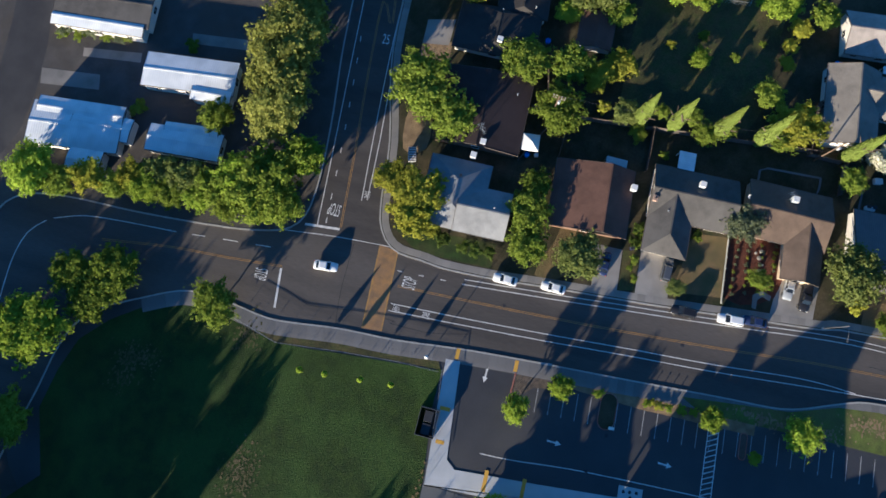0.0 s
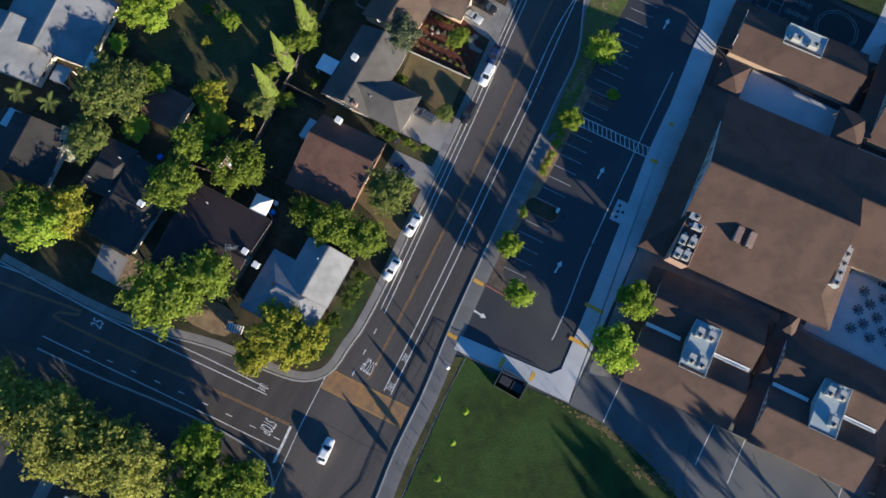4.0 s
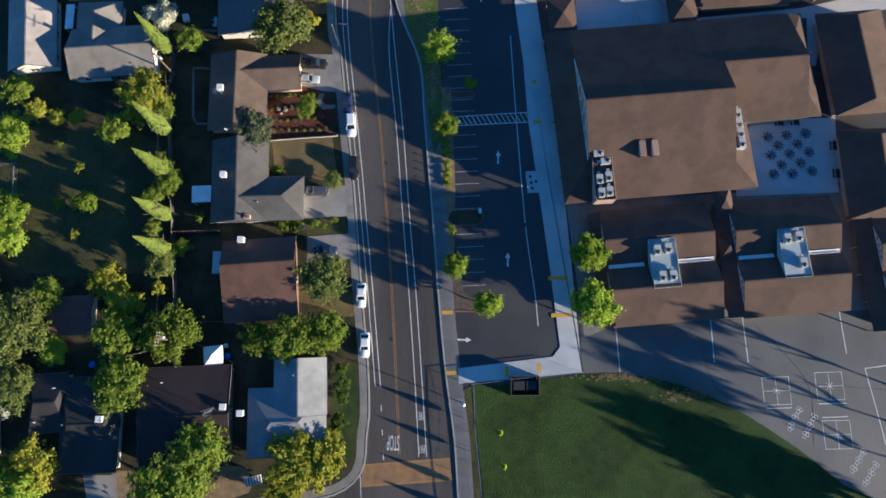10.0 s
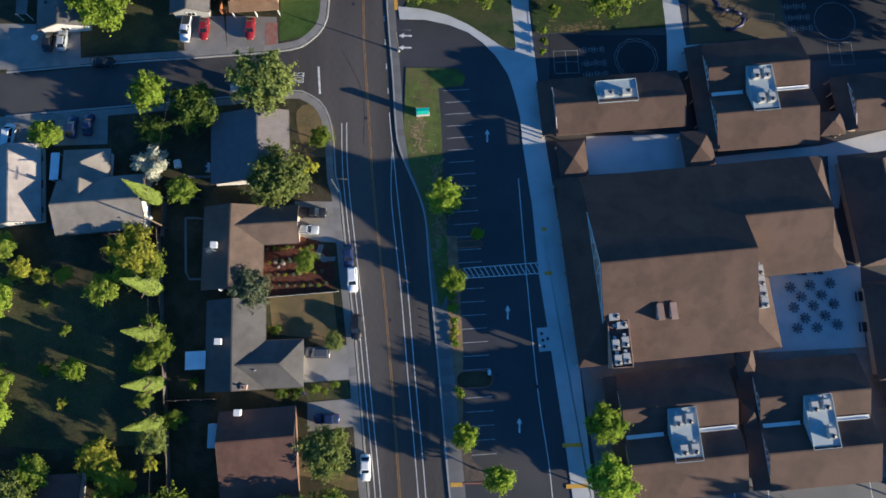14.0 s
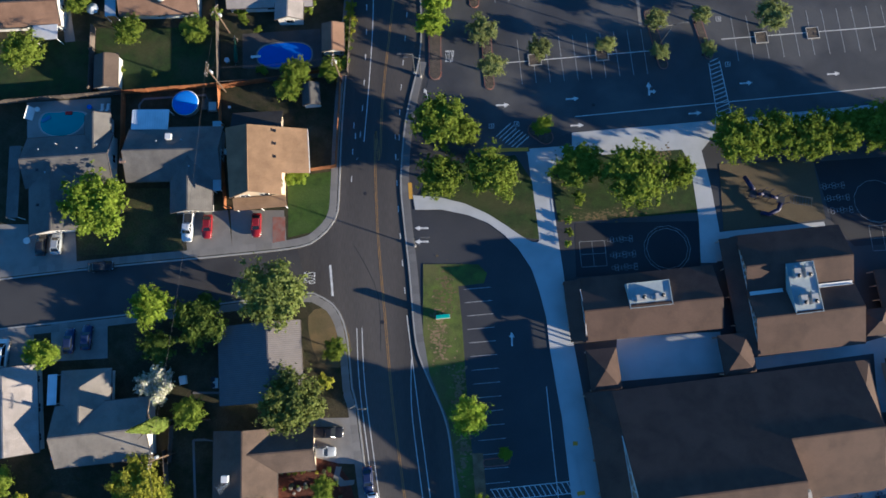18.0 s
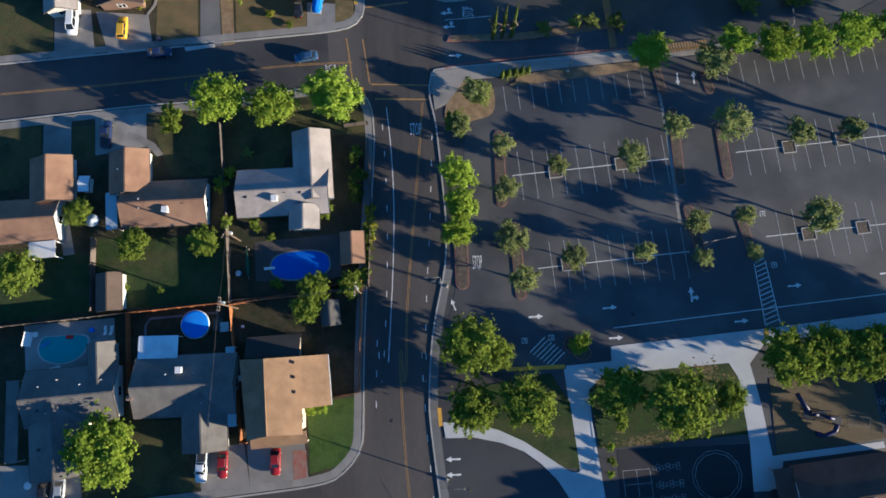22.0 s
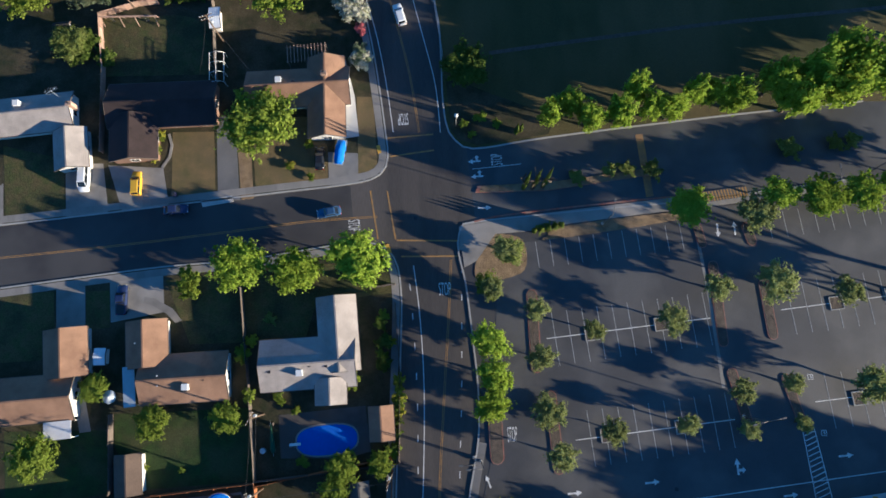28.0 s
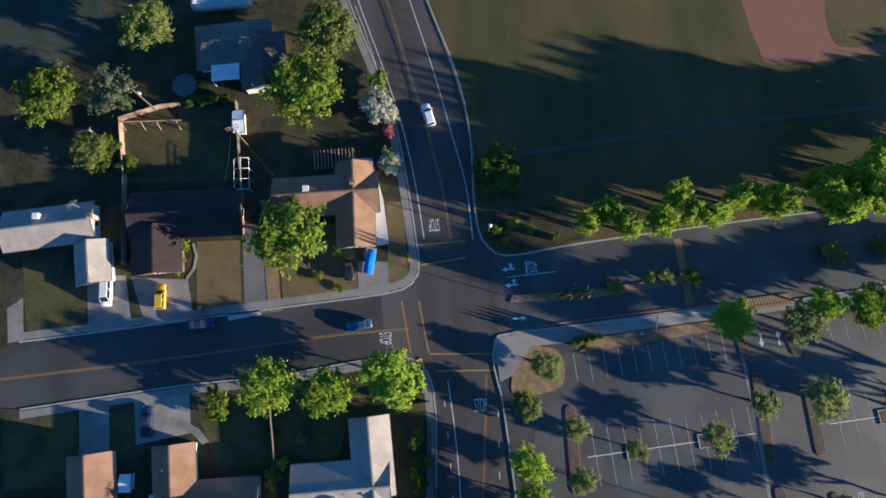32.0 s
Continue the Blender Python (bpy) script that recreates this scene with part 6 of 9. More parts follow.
# tar-sealed cracks
TAR = thing("tar_seams", Matrix(), "thin black tar seams over old cracks in the asphalt", "road marking", "", "structure")
for pts in ([(7.4, -36.0), (8.2, -31.2), (9.5, -27.9), (7.8, -17.8), (7.8, -11.1)], [(8.3, -12.1), (7.9, -4.4), (6.0, 2.7)], [(-4.7, -23.3), (5.3, -22.8), (11.3, -21.8)],
            [(31.3, 8.7), (52.2, 5.2), (72.7, 1.8), (90.0, 0.8)], [(55.4, 9.5), (58.2, 0.3), (62.2, -1.6)], [(66.0, 11.9), (74.8, 1.9), (75.1, -9.2)], [(-14.6, 95.0), (-10.2, 86.1), (-9.5, 75.4)]):
    line(pts, "tar", 0.08, z=0.08 if pts[0][0] > 30 else 0.009, parent=TAR, name="tar_seam")


# ---------------- painted words ----------------
def word(text, x, y, turn, wide, tall, mat="paint_white", z=0.014):
    cu = bpy.data.curves.new("word", "FONT")
    cu.body, cu.align_x, cu.align_y, cu.size, cu.extrude = text, "CENTER", "CENTER", 1.0, 0.002
    tmp = bpy.data.objects.new("tmp", cu)
    scene.collection.objects.link(tmp)
    dg = bpy.context.evaluated_depsgraph_get()
    dg.update()
    me = bpy.data.meshes.new_from_object(tmp.evaluated_get(dg))
    bpy.data.objects.remove(tmp)
    xs, ys = [v.co.x for v in me.vertices], [v.co.y for v in me.vertices]
    sx, sy = wide / (max(xs) - min(xs)), tall / (max(ys) - min(ys))
    cx, cy = (max(xs) + min(xs)) / 2, (max(ys) + min(ys)) / 2
    for v in me.vertices:
        v.co.x, v.co.y = (v.co.x - cx) * sx, (v.co.y - cy) * sy
    me.materials.clear()
    me.materials.append(M[mat])
    part("painted_word", me, MARK, pose(x, y, z, 0, 0, turn), "the word %s in white road paint" % text)


word("STOP", -0.0, -10.8, 180, 2.2, 2.6)
word("STOP", -9.5, -29.0, -90, 2.4, 2.4)
word("STOP", 6.5, -38.4, 5, 2.2, 2.4)
word("STOP", -22.9, 89.0, -90, 2.2, 2.2)
word("STOP", -23.6, 172.3, -88, 2.2, 2.2)
word("STOP", -7.1, 159.6, 0, 2.2, 2.4)
word("STOP", -13.7, 192.9, 182, 2.0, 2.4)
word("STOP", 3.9, 184.0, 92, 2.2, 2.2)
word("25", -46.5, -30.2, 95, 1.5, 2.2)
word("LANE", 5.3, -11.7, 0, 1.1, 1.4)
word("BIKE", 5.0, -6.0, 0, 1.1, 1.4)
word("LANE", -14.2, -23.8, -84, 1.1, 1.4)
word("STOP", 3.7, 133.2, 0, 1.7, 2.6, z=0.085)


# ---------------- arrows and stalls ----------------
def arrow(x, y, turn, size=2.6, z=0.085, kind="straight"):
    w, h = 0.16 * size / 2.6, size
    pts = [(-w, -h / 2), (w, -h / 2), (w, h * 0.12), (3.2 * w, h * 0.12), (0, h / 2), (-3.2 * w, h * 0.12), (-w, h * 0.12)]
    me = slab_mesh("arrow", pts, -0.02, 0.006, M["paint_white"])
    ob = solid("pavement_arrow", me, pose(x, y, z, 0, 0, turn), "white direction arrow painted on asphalt", "road marking", "pavement arrows", "structure")
    if kind == "branch":
        part("side_head", slab_mesh("side_head", [(0.1, -h * 0.3), (h * 0.3, -h * 0.3), (h * 0.3, -h * 0.42), (h * 0.5, -h * 0.22), (h * 0.3, -h * 0.02), (h * 0.3, -h * 0.14), (0.1, -h * 0.14)], -0.02, 0.005, M["paint_white"]), ob)
    return ob


for x, y, a in ((18.3, 43.1, 0), (20.3, 23.0, 0), (12.4, 7.8, -90), (14.5, 77.4, 0), (-2.0, 98.3, 90), (-2.0, 95.7, 90), (14.0, 122.8, -88), (27.7, 124.0, -86), (28.4, 118.5, -88), (62.2, 127.0, -86), (51.6, 120.8, -86), (79.7, 128.8, -86), (44.5, 168.3, 180), (47.7, 168.6, 0), (1.1, 174.6, -90), (90.0, 44.9, -88)):
    arrow(x, y, a, 2.6, 0.085 if y > -100 else 0.02)
arrow(42.9, 126.0, 0, 2.8, 0.085, "branch")
arrow(-1.0, 125.4, 20, 2.2, 0.085)
arrow(-0.4, 183.8, 92, 2.4, 0.012, "branch")
arrow(0.0, 180.8, 92, 2.4, 0.012, "branch")
line([(-0.7, 182.3), (8.5, 182.9)], width=0.12, z=0.014)
band("kerb_paint", [(-1.0, 172.0), (5.8, 173.1), (25.1, 174.5), (38.0, 175.2)], 0.32, 0.0, 0.156, "kerb_red", "worn dark red paint on the kerb", "kerb", 4)
SMALL = thing("lot_markings", Matrix(), "white painted stall lines and symbols of the parking lots", "road marking", "", "structure")
STALL = {}


def stalls(x0, y0, x1, y1, n, length, side, z=0.078, lean=0.0):
    """n stall lines from the line p0-p1: to its left (+1), right (-1) or across it (0)."""
    key = round(length, 2)
    if key not in STALL:
        STALL[key] = boxes_mesh("stall_line", [(0, 0, 0, length, 0.12, 0.012)], M["paint_stall"])
    ang = math.degrees(math.atan2(y1 - y0, x1 - x0)) + 90 + lean
    u = Vector((math.cos(radians(ang)), math.sin(radians(ang))))
    for k in range(n):
        t = k / (n - 1)
        c = Vector((x0 + (x1 - x0) * t, y0 + (y1 - y0) * t)) + u * side * length / 2
        part("stall_line", STALL[key], SMALL, pose(c.x, c.y, z, 0, 0, ang))


stalls(5.9, 86.6, 11.3, 17.7, 29, 4.9, 1, 0.062)
stalls(10.2, 167.7, 37.4, 169.9, 11, 5.0, -1)
stalls(12.6, 149.6, 40.6, 152.0, 11, 9.6, 0)
stalls(17.6, 131.9, 42.5, 133.9, 10, 9.6, 0)
line([(11.1, 149.7), (41.2, 152.1)], z=0.082, parent=SMALL)
line([(14.9, 131.7), (43.4, 134.0)], z=0.082, parent=SMALL)
stalls(56.2, 153.2, 85.2, 155.6, 11, 9.6, 0)
line([(54.3, 153.0), (92.0, 156.2)], z=0.082, parent=SMALL)
stalls(60.8, 136.5, 91.4, 138.9, 11, 9.6, 0)
line([(58.1, 136.4), (91.4, 138.9)], z=0.082, parent=SMALL)
stalls(54.1, 171.3, 92.7, 174.8, 14, 5.0, -1)
line([(28.0, 120.3), (58.2, 123.1), (81.6, 125.2), (101.2, 126.9)], z=0.082, parent=SMALL)
line([(20.5, 68.8), (21.9, 49.5), (23.7, 28.9), (25.4, 16.9), (26.0, 10.6)], z=0.062, parent=SMALL)
for k in range(16):
    t = k / 15
    a, b = Vector((10.1, 51.2)).lerp(Vector((24.4, 52.5)), t), Vector((10.4, 49.3)).lerp(Vector((24.6, 50.5)), min(1, t + 0.06))
    part("hatch_line", ribbon_mesh("hatch_line", [a, b], 0.16, 0.03, 0.062, M["paint_white"]), SMALL)
for a, b in (((9.9, 51.2), (24.4, 52.5)), ((9.9, 49.3), (24.6, 50.5))):
    line([a, b], z=0.0625, parent=SMALL)
for k in range(14):
    t = k / 13
    a, b = Vector((55.4, 131.6)).lerp(Vector((56.0, 120.0)), t), Vector((57.1, 132.3)).lerp(Vector((58.6, 121.0)), t)
    part("hatch_line", ribbon_mesh("hatch_line", [a, b], 0.16, 0.03, 0.084, M["paint_white"]), SMALL)
for a, b in (((55.2, 131.3), (55.9, 119.8)), ((57.3, 131.8), (58.7, 120.0))):
    line([a, b], z=0.0845, parent=SMALL)
for k in range(7):
    a, b = Vector((12.6, 116.4)).lerp(Vector((16.1, 113.8)), k / 6), Vector((15.4, 119.0)).lerp(Vector((18.9, 116.3)), k / 6)
    part("hatch_line", ribbon_mesh("hatch_line", [a, b], 0.16, 0.03, 0.084, M["paint_white"]), SMALL)
for x, y in ((11.7, 118.5), (16.6, 118.9), (57.9, 140.8), (58.9, 131.0)):
    part("stall_symbol", boxes_mesh("stall_symbol", [(0, 0.45, 0, 1.0, 0.1, 0.012), (0, -0.45, 0, 1.0, 0.1, 0.012), (0.45, 0, 0, 0.1, 0.8, 0.012), (-0.45, 0, 0, 0.1, 0.8, 0.012), (0.05, 0.05, 0, 0.14, 0.5, 0.012), (0.1, -0.15, 0, 0.35, 0.12, 0.012)], M["paint_white"]), SMALL, pose(x, y, 0.078))
# playground game lines
GAME = thing("game_lines", Matrix(), "white painted ball courts and hopscotch grids", "playground marking", "", "structure")


def court(x, y, turn, w, d, z, paint="paint_faint"):
    t = 0.09
    b = [(0, d / 2, 0, w, t, 0.012), (0, -d / 2, 0, w, t, 0.012), (w / 2, 0, 0, t, d, 0.012), (-w / 2, 0, 0, t, d, 0.012)]
    b += [(0, 0, 0, w, t, 0.0122), (0, 0, 0, t, d, 0.0124)]
    if paint == "paint_white":
        b += [(0, 0, 0, 1.6, t, 0.0126, 45), (0, 0, 0, 1.6, t, 0.0128, -45)]
    part("ball_court", boxes_mesh("ball_court", b, M[paint]), GAME, pose(x, y, z, 0, 0, turn))


def hopscotch(x, y, turn, z, paint="paint_faint"):
    t, b = 0.07, []
    for k in range(8):
        for dy in ((-0.3, 0.3) if k % 3 == 1 else (0,)):
            cx = (k - 3.5) * 0.6
            b += [(cx, dy + 0.28, 0, 0.6, t, 0.012), (cx, dy - 0.28, 0, 0.6, t, 0.0122), (cx + 0.28, dy, 0, t, 0.6, 0.0124), (cx - 0.28, dy, 0, t, 0.6, 0.0126)]
    part("hopscotch", boxes_mesh("hopscotch", b, M[paint]), GAME, pose(x, y, z, 0, 0, turn))


def ring_mark(x, y, r, z):
    n = 56
    part("circle_mark", ribbon_mesh("circle_mark", [Vector((r * math.cos(2 * math.pi * k / n), r * math.sin(2 * math.pi * k / n))) for k in range(n + 1)], 0.09, -0.02, 0.006, M["paint_faint"]), GAME, pose(x, y, z))


for x, y, a in ((69.2, 0.1, 3), (78.9, 1.2, 3), (79.6, -7.3, 3)):
    court(x, y, a, 4.9, 4.9, 0.077, "paint_white")
for x, y, a in ((72.1, -4.8, 60), (74.7, -6.0, 60), (82.8, -11.8, 55), (84.8, -13.9, 55)):
    hopscotch(x, y, a, 0.077, "paint_white")
court(30.2, 93.1, 3, 4.8, 4.8, 0.075)
for x, y in ((35.4, 95.8), (35.8, 92.9), (36.0, 90.5)):
    hopscotch(x, y, 3, 0.075)
for pts in ([(67.2, -3.1), (71.8, -2.8)], [(76.7, -2.0), (81.6, -1.8)], [(77.1, -4.4), (81.7, -4.1)]):
    line(pts, "paint_white", 0.14, z=0.079, parent=GAME, name="throw_line")
ring_mark(44.2, 94.0, 4.4, 0.075)
ring_mark(44.2, 94.0, 3.9, 0.075)
ring_mark(84.7, 102.8, 4.2, 0.073)
for x, y in ((76.7, 105.9), (77.3, 103.5), (77.7, 101.1)):
    hopscotch(x, y, 3, 0.073)
court(85.2, 95.7, 3, 4.8, 4.8, 0.073)
for pts in ([(40.3, 11.1), (40.9, 2.8)], [(57.9, 12.7), (58.2, 4.9)], [(63.8, 13.4), (64.4, 5.1)], [(81.8, 15.1), (82.5, 7.1)], [(85.6, 4.5), (93.8, 5.8)], [(85.6, 4.5), (87.2, -3.8), (88.9, -13.6)]):
    line(pts, z=0.078, parent=GAME, name="court_line")

# ---------------- cars ----------------
for kind, col, x, y, a, lab, grp in (
    ("sedan", "white", -6.9, 15.5, 272, "white sedan parked at the kerb", "cars at the kerb"), ("sedan", "white", -5.8, 6.4, 272, "white hatchback car parked at the kerb", "cars at the kerb"),
    ("suv", "white", -10.5, 48.7, 275, "white van-like car parked at the kerb", "cars at the kerb"), ("sedan", "navy", -11.5, 53.1, 275, "dark blue car parked at the kerb", "cars at the kerb"),
    ("suv", "black", -9.5, 40.0, 273, "black car parked in the shade at the kerb", "cars at the kerb"), ("sedan", "silver", -19.5, 58.0, 0, "pale blue-grey sedan on a driveway", "driveway cars"),
    ("pickup", "black", -18.6, 61.3, 0, "black pickup truck on a driveway", "driveway cars"), ("suv", "grey", -16.3, 35.2, 180, "dark grey car on a concrete driveway", "driveway cars"),
    ("sedan", "navy", -14.1, 23.7, 180, "dark blue car on a shaded driveway", "driveway cars"), ("pickup", "white", -45.8, 98.7, 268, "white pickup truck on a driveway", "driveway cars"),
    ("sedan", "red", -42.2, 98.8, 270, "dark red car on a driveway", "driveway cars"), ("sedan", "red", -33.0, 99.0, 270, "red sedan beside a house", "driveway cars"),
    ("sedan", "silver", -70.2, 96.0, 90, "silver sedan on a paved forecourt", "driveway cars"), ("sedan", "black", -73.0, 95.8, 90, "black car on a paved forecourt", "driveway cars"),
    ("sedan", "black", -61.6, 91.4, 5, "black car parked in the side street", "cars at the kerb"), ("sedan", "navy", -66.1, 77.8, 90, "dark blue car on a driveway", "driveway cars"),
    ("sedan", "navy", -63.0, 78.4, 90, "dark blue sedan on a driveway", "driveway cars"), ("van", "white", -77.9, 75.7, 90, "white van on a driveway", "driveway cars"),
    ("van", "white", -74.3, 183.4, 270, "white van parked on a driveway", "driveway cars"), ("suv", "yellow", -64.4, 182.1, 90, "yellow and white car on a driveway", "driveway cars"),
    ("sedan", "navy", -56.9, 176.7, 3, "dark blue car parked in the side street", "cars at the kerb"), ("sedan", "blue", -28.2, 174.9, 188, "blue-grey car in the side street", "cars in traffic"),
    ("pickup", "navy", -66.2, 160.1, 90, "dark blue pickup on a driveway", "driveway cars"), ("sedan", "black", -29.8, 185.5, 90, "black car in a front yard", "driveway cars"),
    ("suv", "white", -13.7, 214.6, 104, "white car driving up the north street", "cars in traffic"), ("sedan", "silver", -33.8, 86.6, 186, "silver car in the side street", "cars in traffic"),
    ("sedan", "white", 1.5, -26.9, 98, "white car crossing the junction", "cars in traffic"),
    ("sedan", "white", -83.9, -47.5, 118, "white car parked in the mobile home park", "driveway cars"), ("suv", "silver", -80.4, -47.0, 124, "pale grey car parked in the mobile home park", "driveway cars"), ("sedan", "white", -76.5, -46.3, 118, "white sedan parked in the mobile home park", "driveway cars"),
    ("van", "white", -65.8, -45.9, 128, "white van in the mobile home park", "driveway cars"), ("sedan", "navy", -69.9, -45.0, 135, "dark car in the mobile home park", "driveway cars"),
):
    car(kind, col, x, y, a, lab, grp)

# ---------------- yards: drives, lawns, beds ----------------
def yard(name, pts, mat, label, category, z=0.126, n=0):
    return slab(name, pts, 0.0, z, mat, label, category, n)


DR = "concrete driveway of a house"
for pts in ([(-19.6, 36.2), (-11.2, 36.7), (-10.0, 30.6), (-18.6, 29.9)], [(-22.2, 63.7), (-13.9, 63.7), (-12.4, 55.7), (-21.1, 56.1)], [(-17.8, 26.4), (-9.1, 27.3), (-8.2, 22.5), (-17.5, 21.4)],
            [(-47.3, 101.6), (-38.8, 102.1), (-37.5, 94.8), (-45.9, 94.0)], [(-38.3, 102.1), (-28.1, 102.0), (-27.4, 95.9), (-37.5, 94.8)], [(-86.5, 99.7), (-67.5, 99.7), (-66.3, 91.0), (-85.1, 89.5)],
            [(-70.1, 81.0), (-59.8, 81.5), (-59.2, 74.6), (-69.4, 74.1)], [(-81.8, 79.8), (-73.2, 80.4), (-72.4, 73.1), (-81.0, 73.1)], [(-78.5, 186.9), (-71.3, 186.5), (-69.8, 176.6), (-77.8, 176.4)],
            [(-70.3, 186.1), (-59.8, 185.1), (-58.5, 177.9), (-67.3, 177.1)], [(-28.3, 186.9), (-22.5, 186.4), (-22.6, 180.5), (-28.2, 180.3)], [(-78.8, 163.5), (-73.5, 164.0), (-72.9, 153.9), (-78.2, 153.7)],
            [(-69.0, 164.8), (-59.2, 165.5), (-58.7, 157.6), (-68.4, 156.1)], [(-54.7, -17.7), (-48.8, -17.5), (-47.8, -22.8), (-53.1, -23.2)], [(-92.9, 181.5), (-90.1, 183.4), (-89.5, 175.6), (-92.3, 175.2)]):
    yard("driveway", pts, "concrete_drive", DR, "driveway", 0.13)
yard("path", [(-49.8, 195.0), (-46.2, 194.8), (-45.1, 178.2), (-49.2, 178.0)], "walk_old", "weathered grey concrete strip drive", "path", 0.13)
yard("path", [(-46.1, 194.0), (-43.4, 193.8), (-42.5, 178.4), (-44.8, 178.2)], "straw", "bare dirt strip", "path", 0.129)
yard("apron", [(-52.5, 178.4), (-46.6, 179.1), (-46.3, 177.9), (-52.1, 177.1)], "concrete", "new white concrete drive apron", "driveway", 0.15)
yard("brick_pad", [(-30.2, 100.7), (-27.8, 100.7), (-27.7, 96.1), (-30.0, 95.7)], "kerb_red", "red brick pad beside a drive", "paving", 0.138)
yard("court_path", [(-49.7, -16.8), (-45.7, -16.7), (-44.5, -22.4), (-48.5, -22.9)], "straw", "bare gravelly front yard", "path")
LAWNS = ((("lawn"), [(-27.6, 108.5), (-19.2, 109.6), (-18.6, 102.3), (-21.2, 98.1), (-27.1, 96.7)], "grass_bright", "bright clipped corner lawn"),
         ("lawn", [(-59.4, 106.5), (-50.0, 106.5), (-46.8, 94.5), (-66.3, 93.5), (-67.1, 99.7)], "grass_yard", "half-shaded front lawn"),
         ("lawn", [(-25.9, 45.3), (-14.2, 46.5), (-12.6, 37.3), (-24.8, 38.6)], "grass_dry", "dry yellowish front lawn"),
         ("mulch_bed", [(-27.9, 55.4), (-17.1, 56.0), (-14.3, 47.1), (-26.7, 46.2)], "mulch", "red bark mulch garden bed"),
         ("lawn", [(-84.8, 47.0), (-54.5, 46.9), (-47.5, 44.2), (-44.1, 18.9), (-62.7, 17.7), (-80.1, 18.8)], "grass_yard", "large open back yard of thin grass"),
         ("lawn", [(-72.8, 216.8), (-57.4, 216.8), (-51.3, 214.8), (-51.2, 203.8), (-72.2, 204.3)], "grass_yard", "fenced back yard lawn"),
         ("lawn", [(-58.2, 192.2), (-50.2, 192.0), (-49.7, 178.8), (-58.0, 178.7)], "grass_dry", "half-dry front lawn"),
         ("lawn", [(-43.0, 194.6), (-32.0, 194.2), (-28.4, 188.0), (-28.4, 180.3), (-42.1, 179.7)], "grass_dry", "dry brown front yard"),
         ("lawn", [(-90.7, 190.9), (-78.9, 187.7), (-78.1, 177.4), (-89.2, 177.1)], "grass_yard", "shaded green front lawn"),
         ("lawn", [(-22.5, 197.9), (-19.4, 197.7), (-18.9, 183.0), (-22.6, 182.1)], "grass_dry", "dry verge lawn"),
         ("lawn", [(-92.2, 162.0), (-79.2, 162.3), (-78.2, 149.9), (-91.2, 149.6)], "grass_yard", "front lawn with a shadow across it"),
         ("lawn", [(-73.2, 162.0), (-68.9, 162.0), (-68.5, 155.2), (-72.8, 154.9)], "grass_yard", "narrow lawn between drives"),
         ("lawn", [(-58.6, 163.5), (-32.8, 165.1), (-18.5, 165.4), (-16.2, 159.3), (-30.8, 158.1), (-32.9, 151.4), (-53.8, 151.5)], "grass_yard", "shaded front lawn under trees"),
         ("lawn", [(-67.0, 139.8), (-43.0, 139.8), (-42.1, 127.3), (-60.9, 126.7), (-66.6, 133.8)], "grass_lawn", "back lawn with its shade put into darker grass"),
         ("lawn", [(-86.4, 137.6), (-68.4, 137.1), (-67.1, 126.3), (-85.2, 124.7)], "grass_lawn", "back lawn with sunlit patch"),
         ("lawn", [(-12.0, 3.0), (-7.1, 3.2), (-6.2, -11.4), (-9.2, -16.4), (-13.1, -18.0), (-15.3, -15.2), (-10.5, -11.1)], "grass_lawn", "corner lawn beside hedges"),
         ("lawn", [(-18.6, 29.7), (-10.8, 30.3), (-10.0, 27.5), (-17.8, 26.6)], "grass_yard", "shaded strip of grass between two drives"),
         ("bed", [(-22.9, 81.9), (-18.5, 83.2), (-15.4, 78.5), (-15.7, 73.1), (-20.8, 73.6)], "grass_dry", "dry planted corner bed"),
         ("bed", [(-21.9, 16.4), (-10.2, 17.3), (-8.3, 11.5), (-15.3, 13.4), (-19.6, 14.3)], "grass_dry", "dry front yard"),
         ("bed", [(-34.5, -16.8), (-26.5, -15.5), (-25.1, -19.9), (-34.0, -21.1)], "straw", "bare sunlit front yard"),
         ("infield", [(50.2, 249.3), (50.6, 233.8), (52.3, 225.3), (54.4, 221.6), (66.7, 221.9), (70.8, 222.6), (81.4, 223.3), (81.7, 225.0), (71.0, 224.3), (67.5, 225.5), (66.5, 231.1), (67.4, 248.4)], "infield", "reddish clay of a ball field"),
         ("bed", [(2.7, 169.5), (7.3, 168.6), (8.4, 165.8), (7.8, 162.4), (4.6, 161.1), (0.5, 160.6), (-1.4, 161.9), (-0.7, 165.3), (1.1, 167.8)], "straw", "straw-coloured bark island with a low tree"),
         ("bed", [(12.5, 168.7), (16.3, 170.5), (37.8, 172.2), (37.6, 170.7), (13.5, 168.0)], "straw", "long straw-coloured planting bed"))
for nm, pts, mat, lab in LAWNS:
    yard(nm, pts, mat, lab, "bed" if nm != "lawn" else "lawn", 0.132 if mat != "infield" else 0.128, 3 if nm != "lawn" else 0)
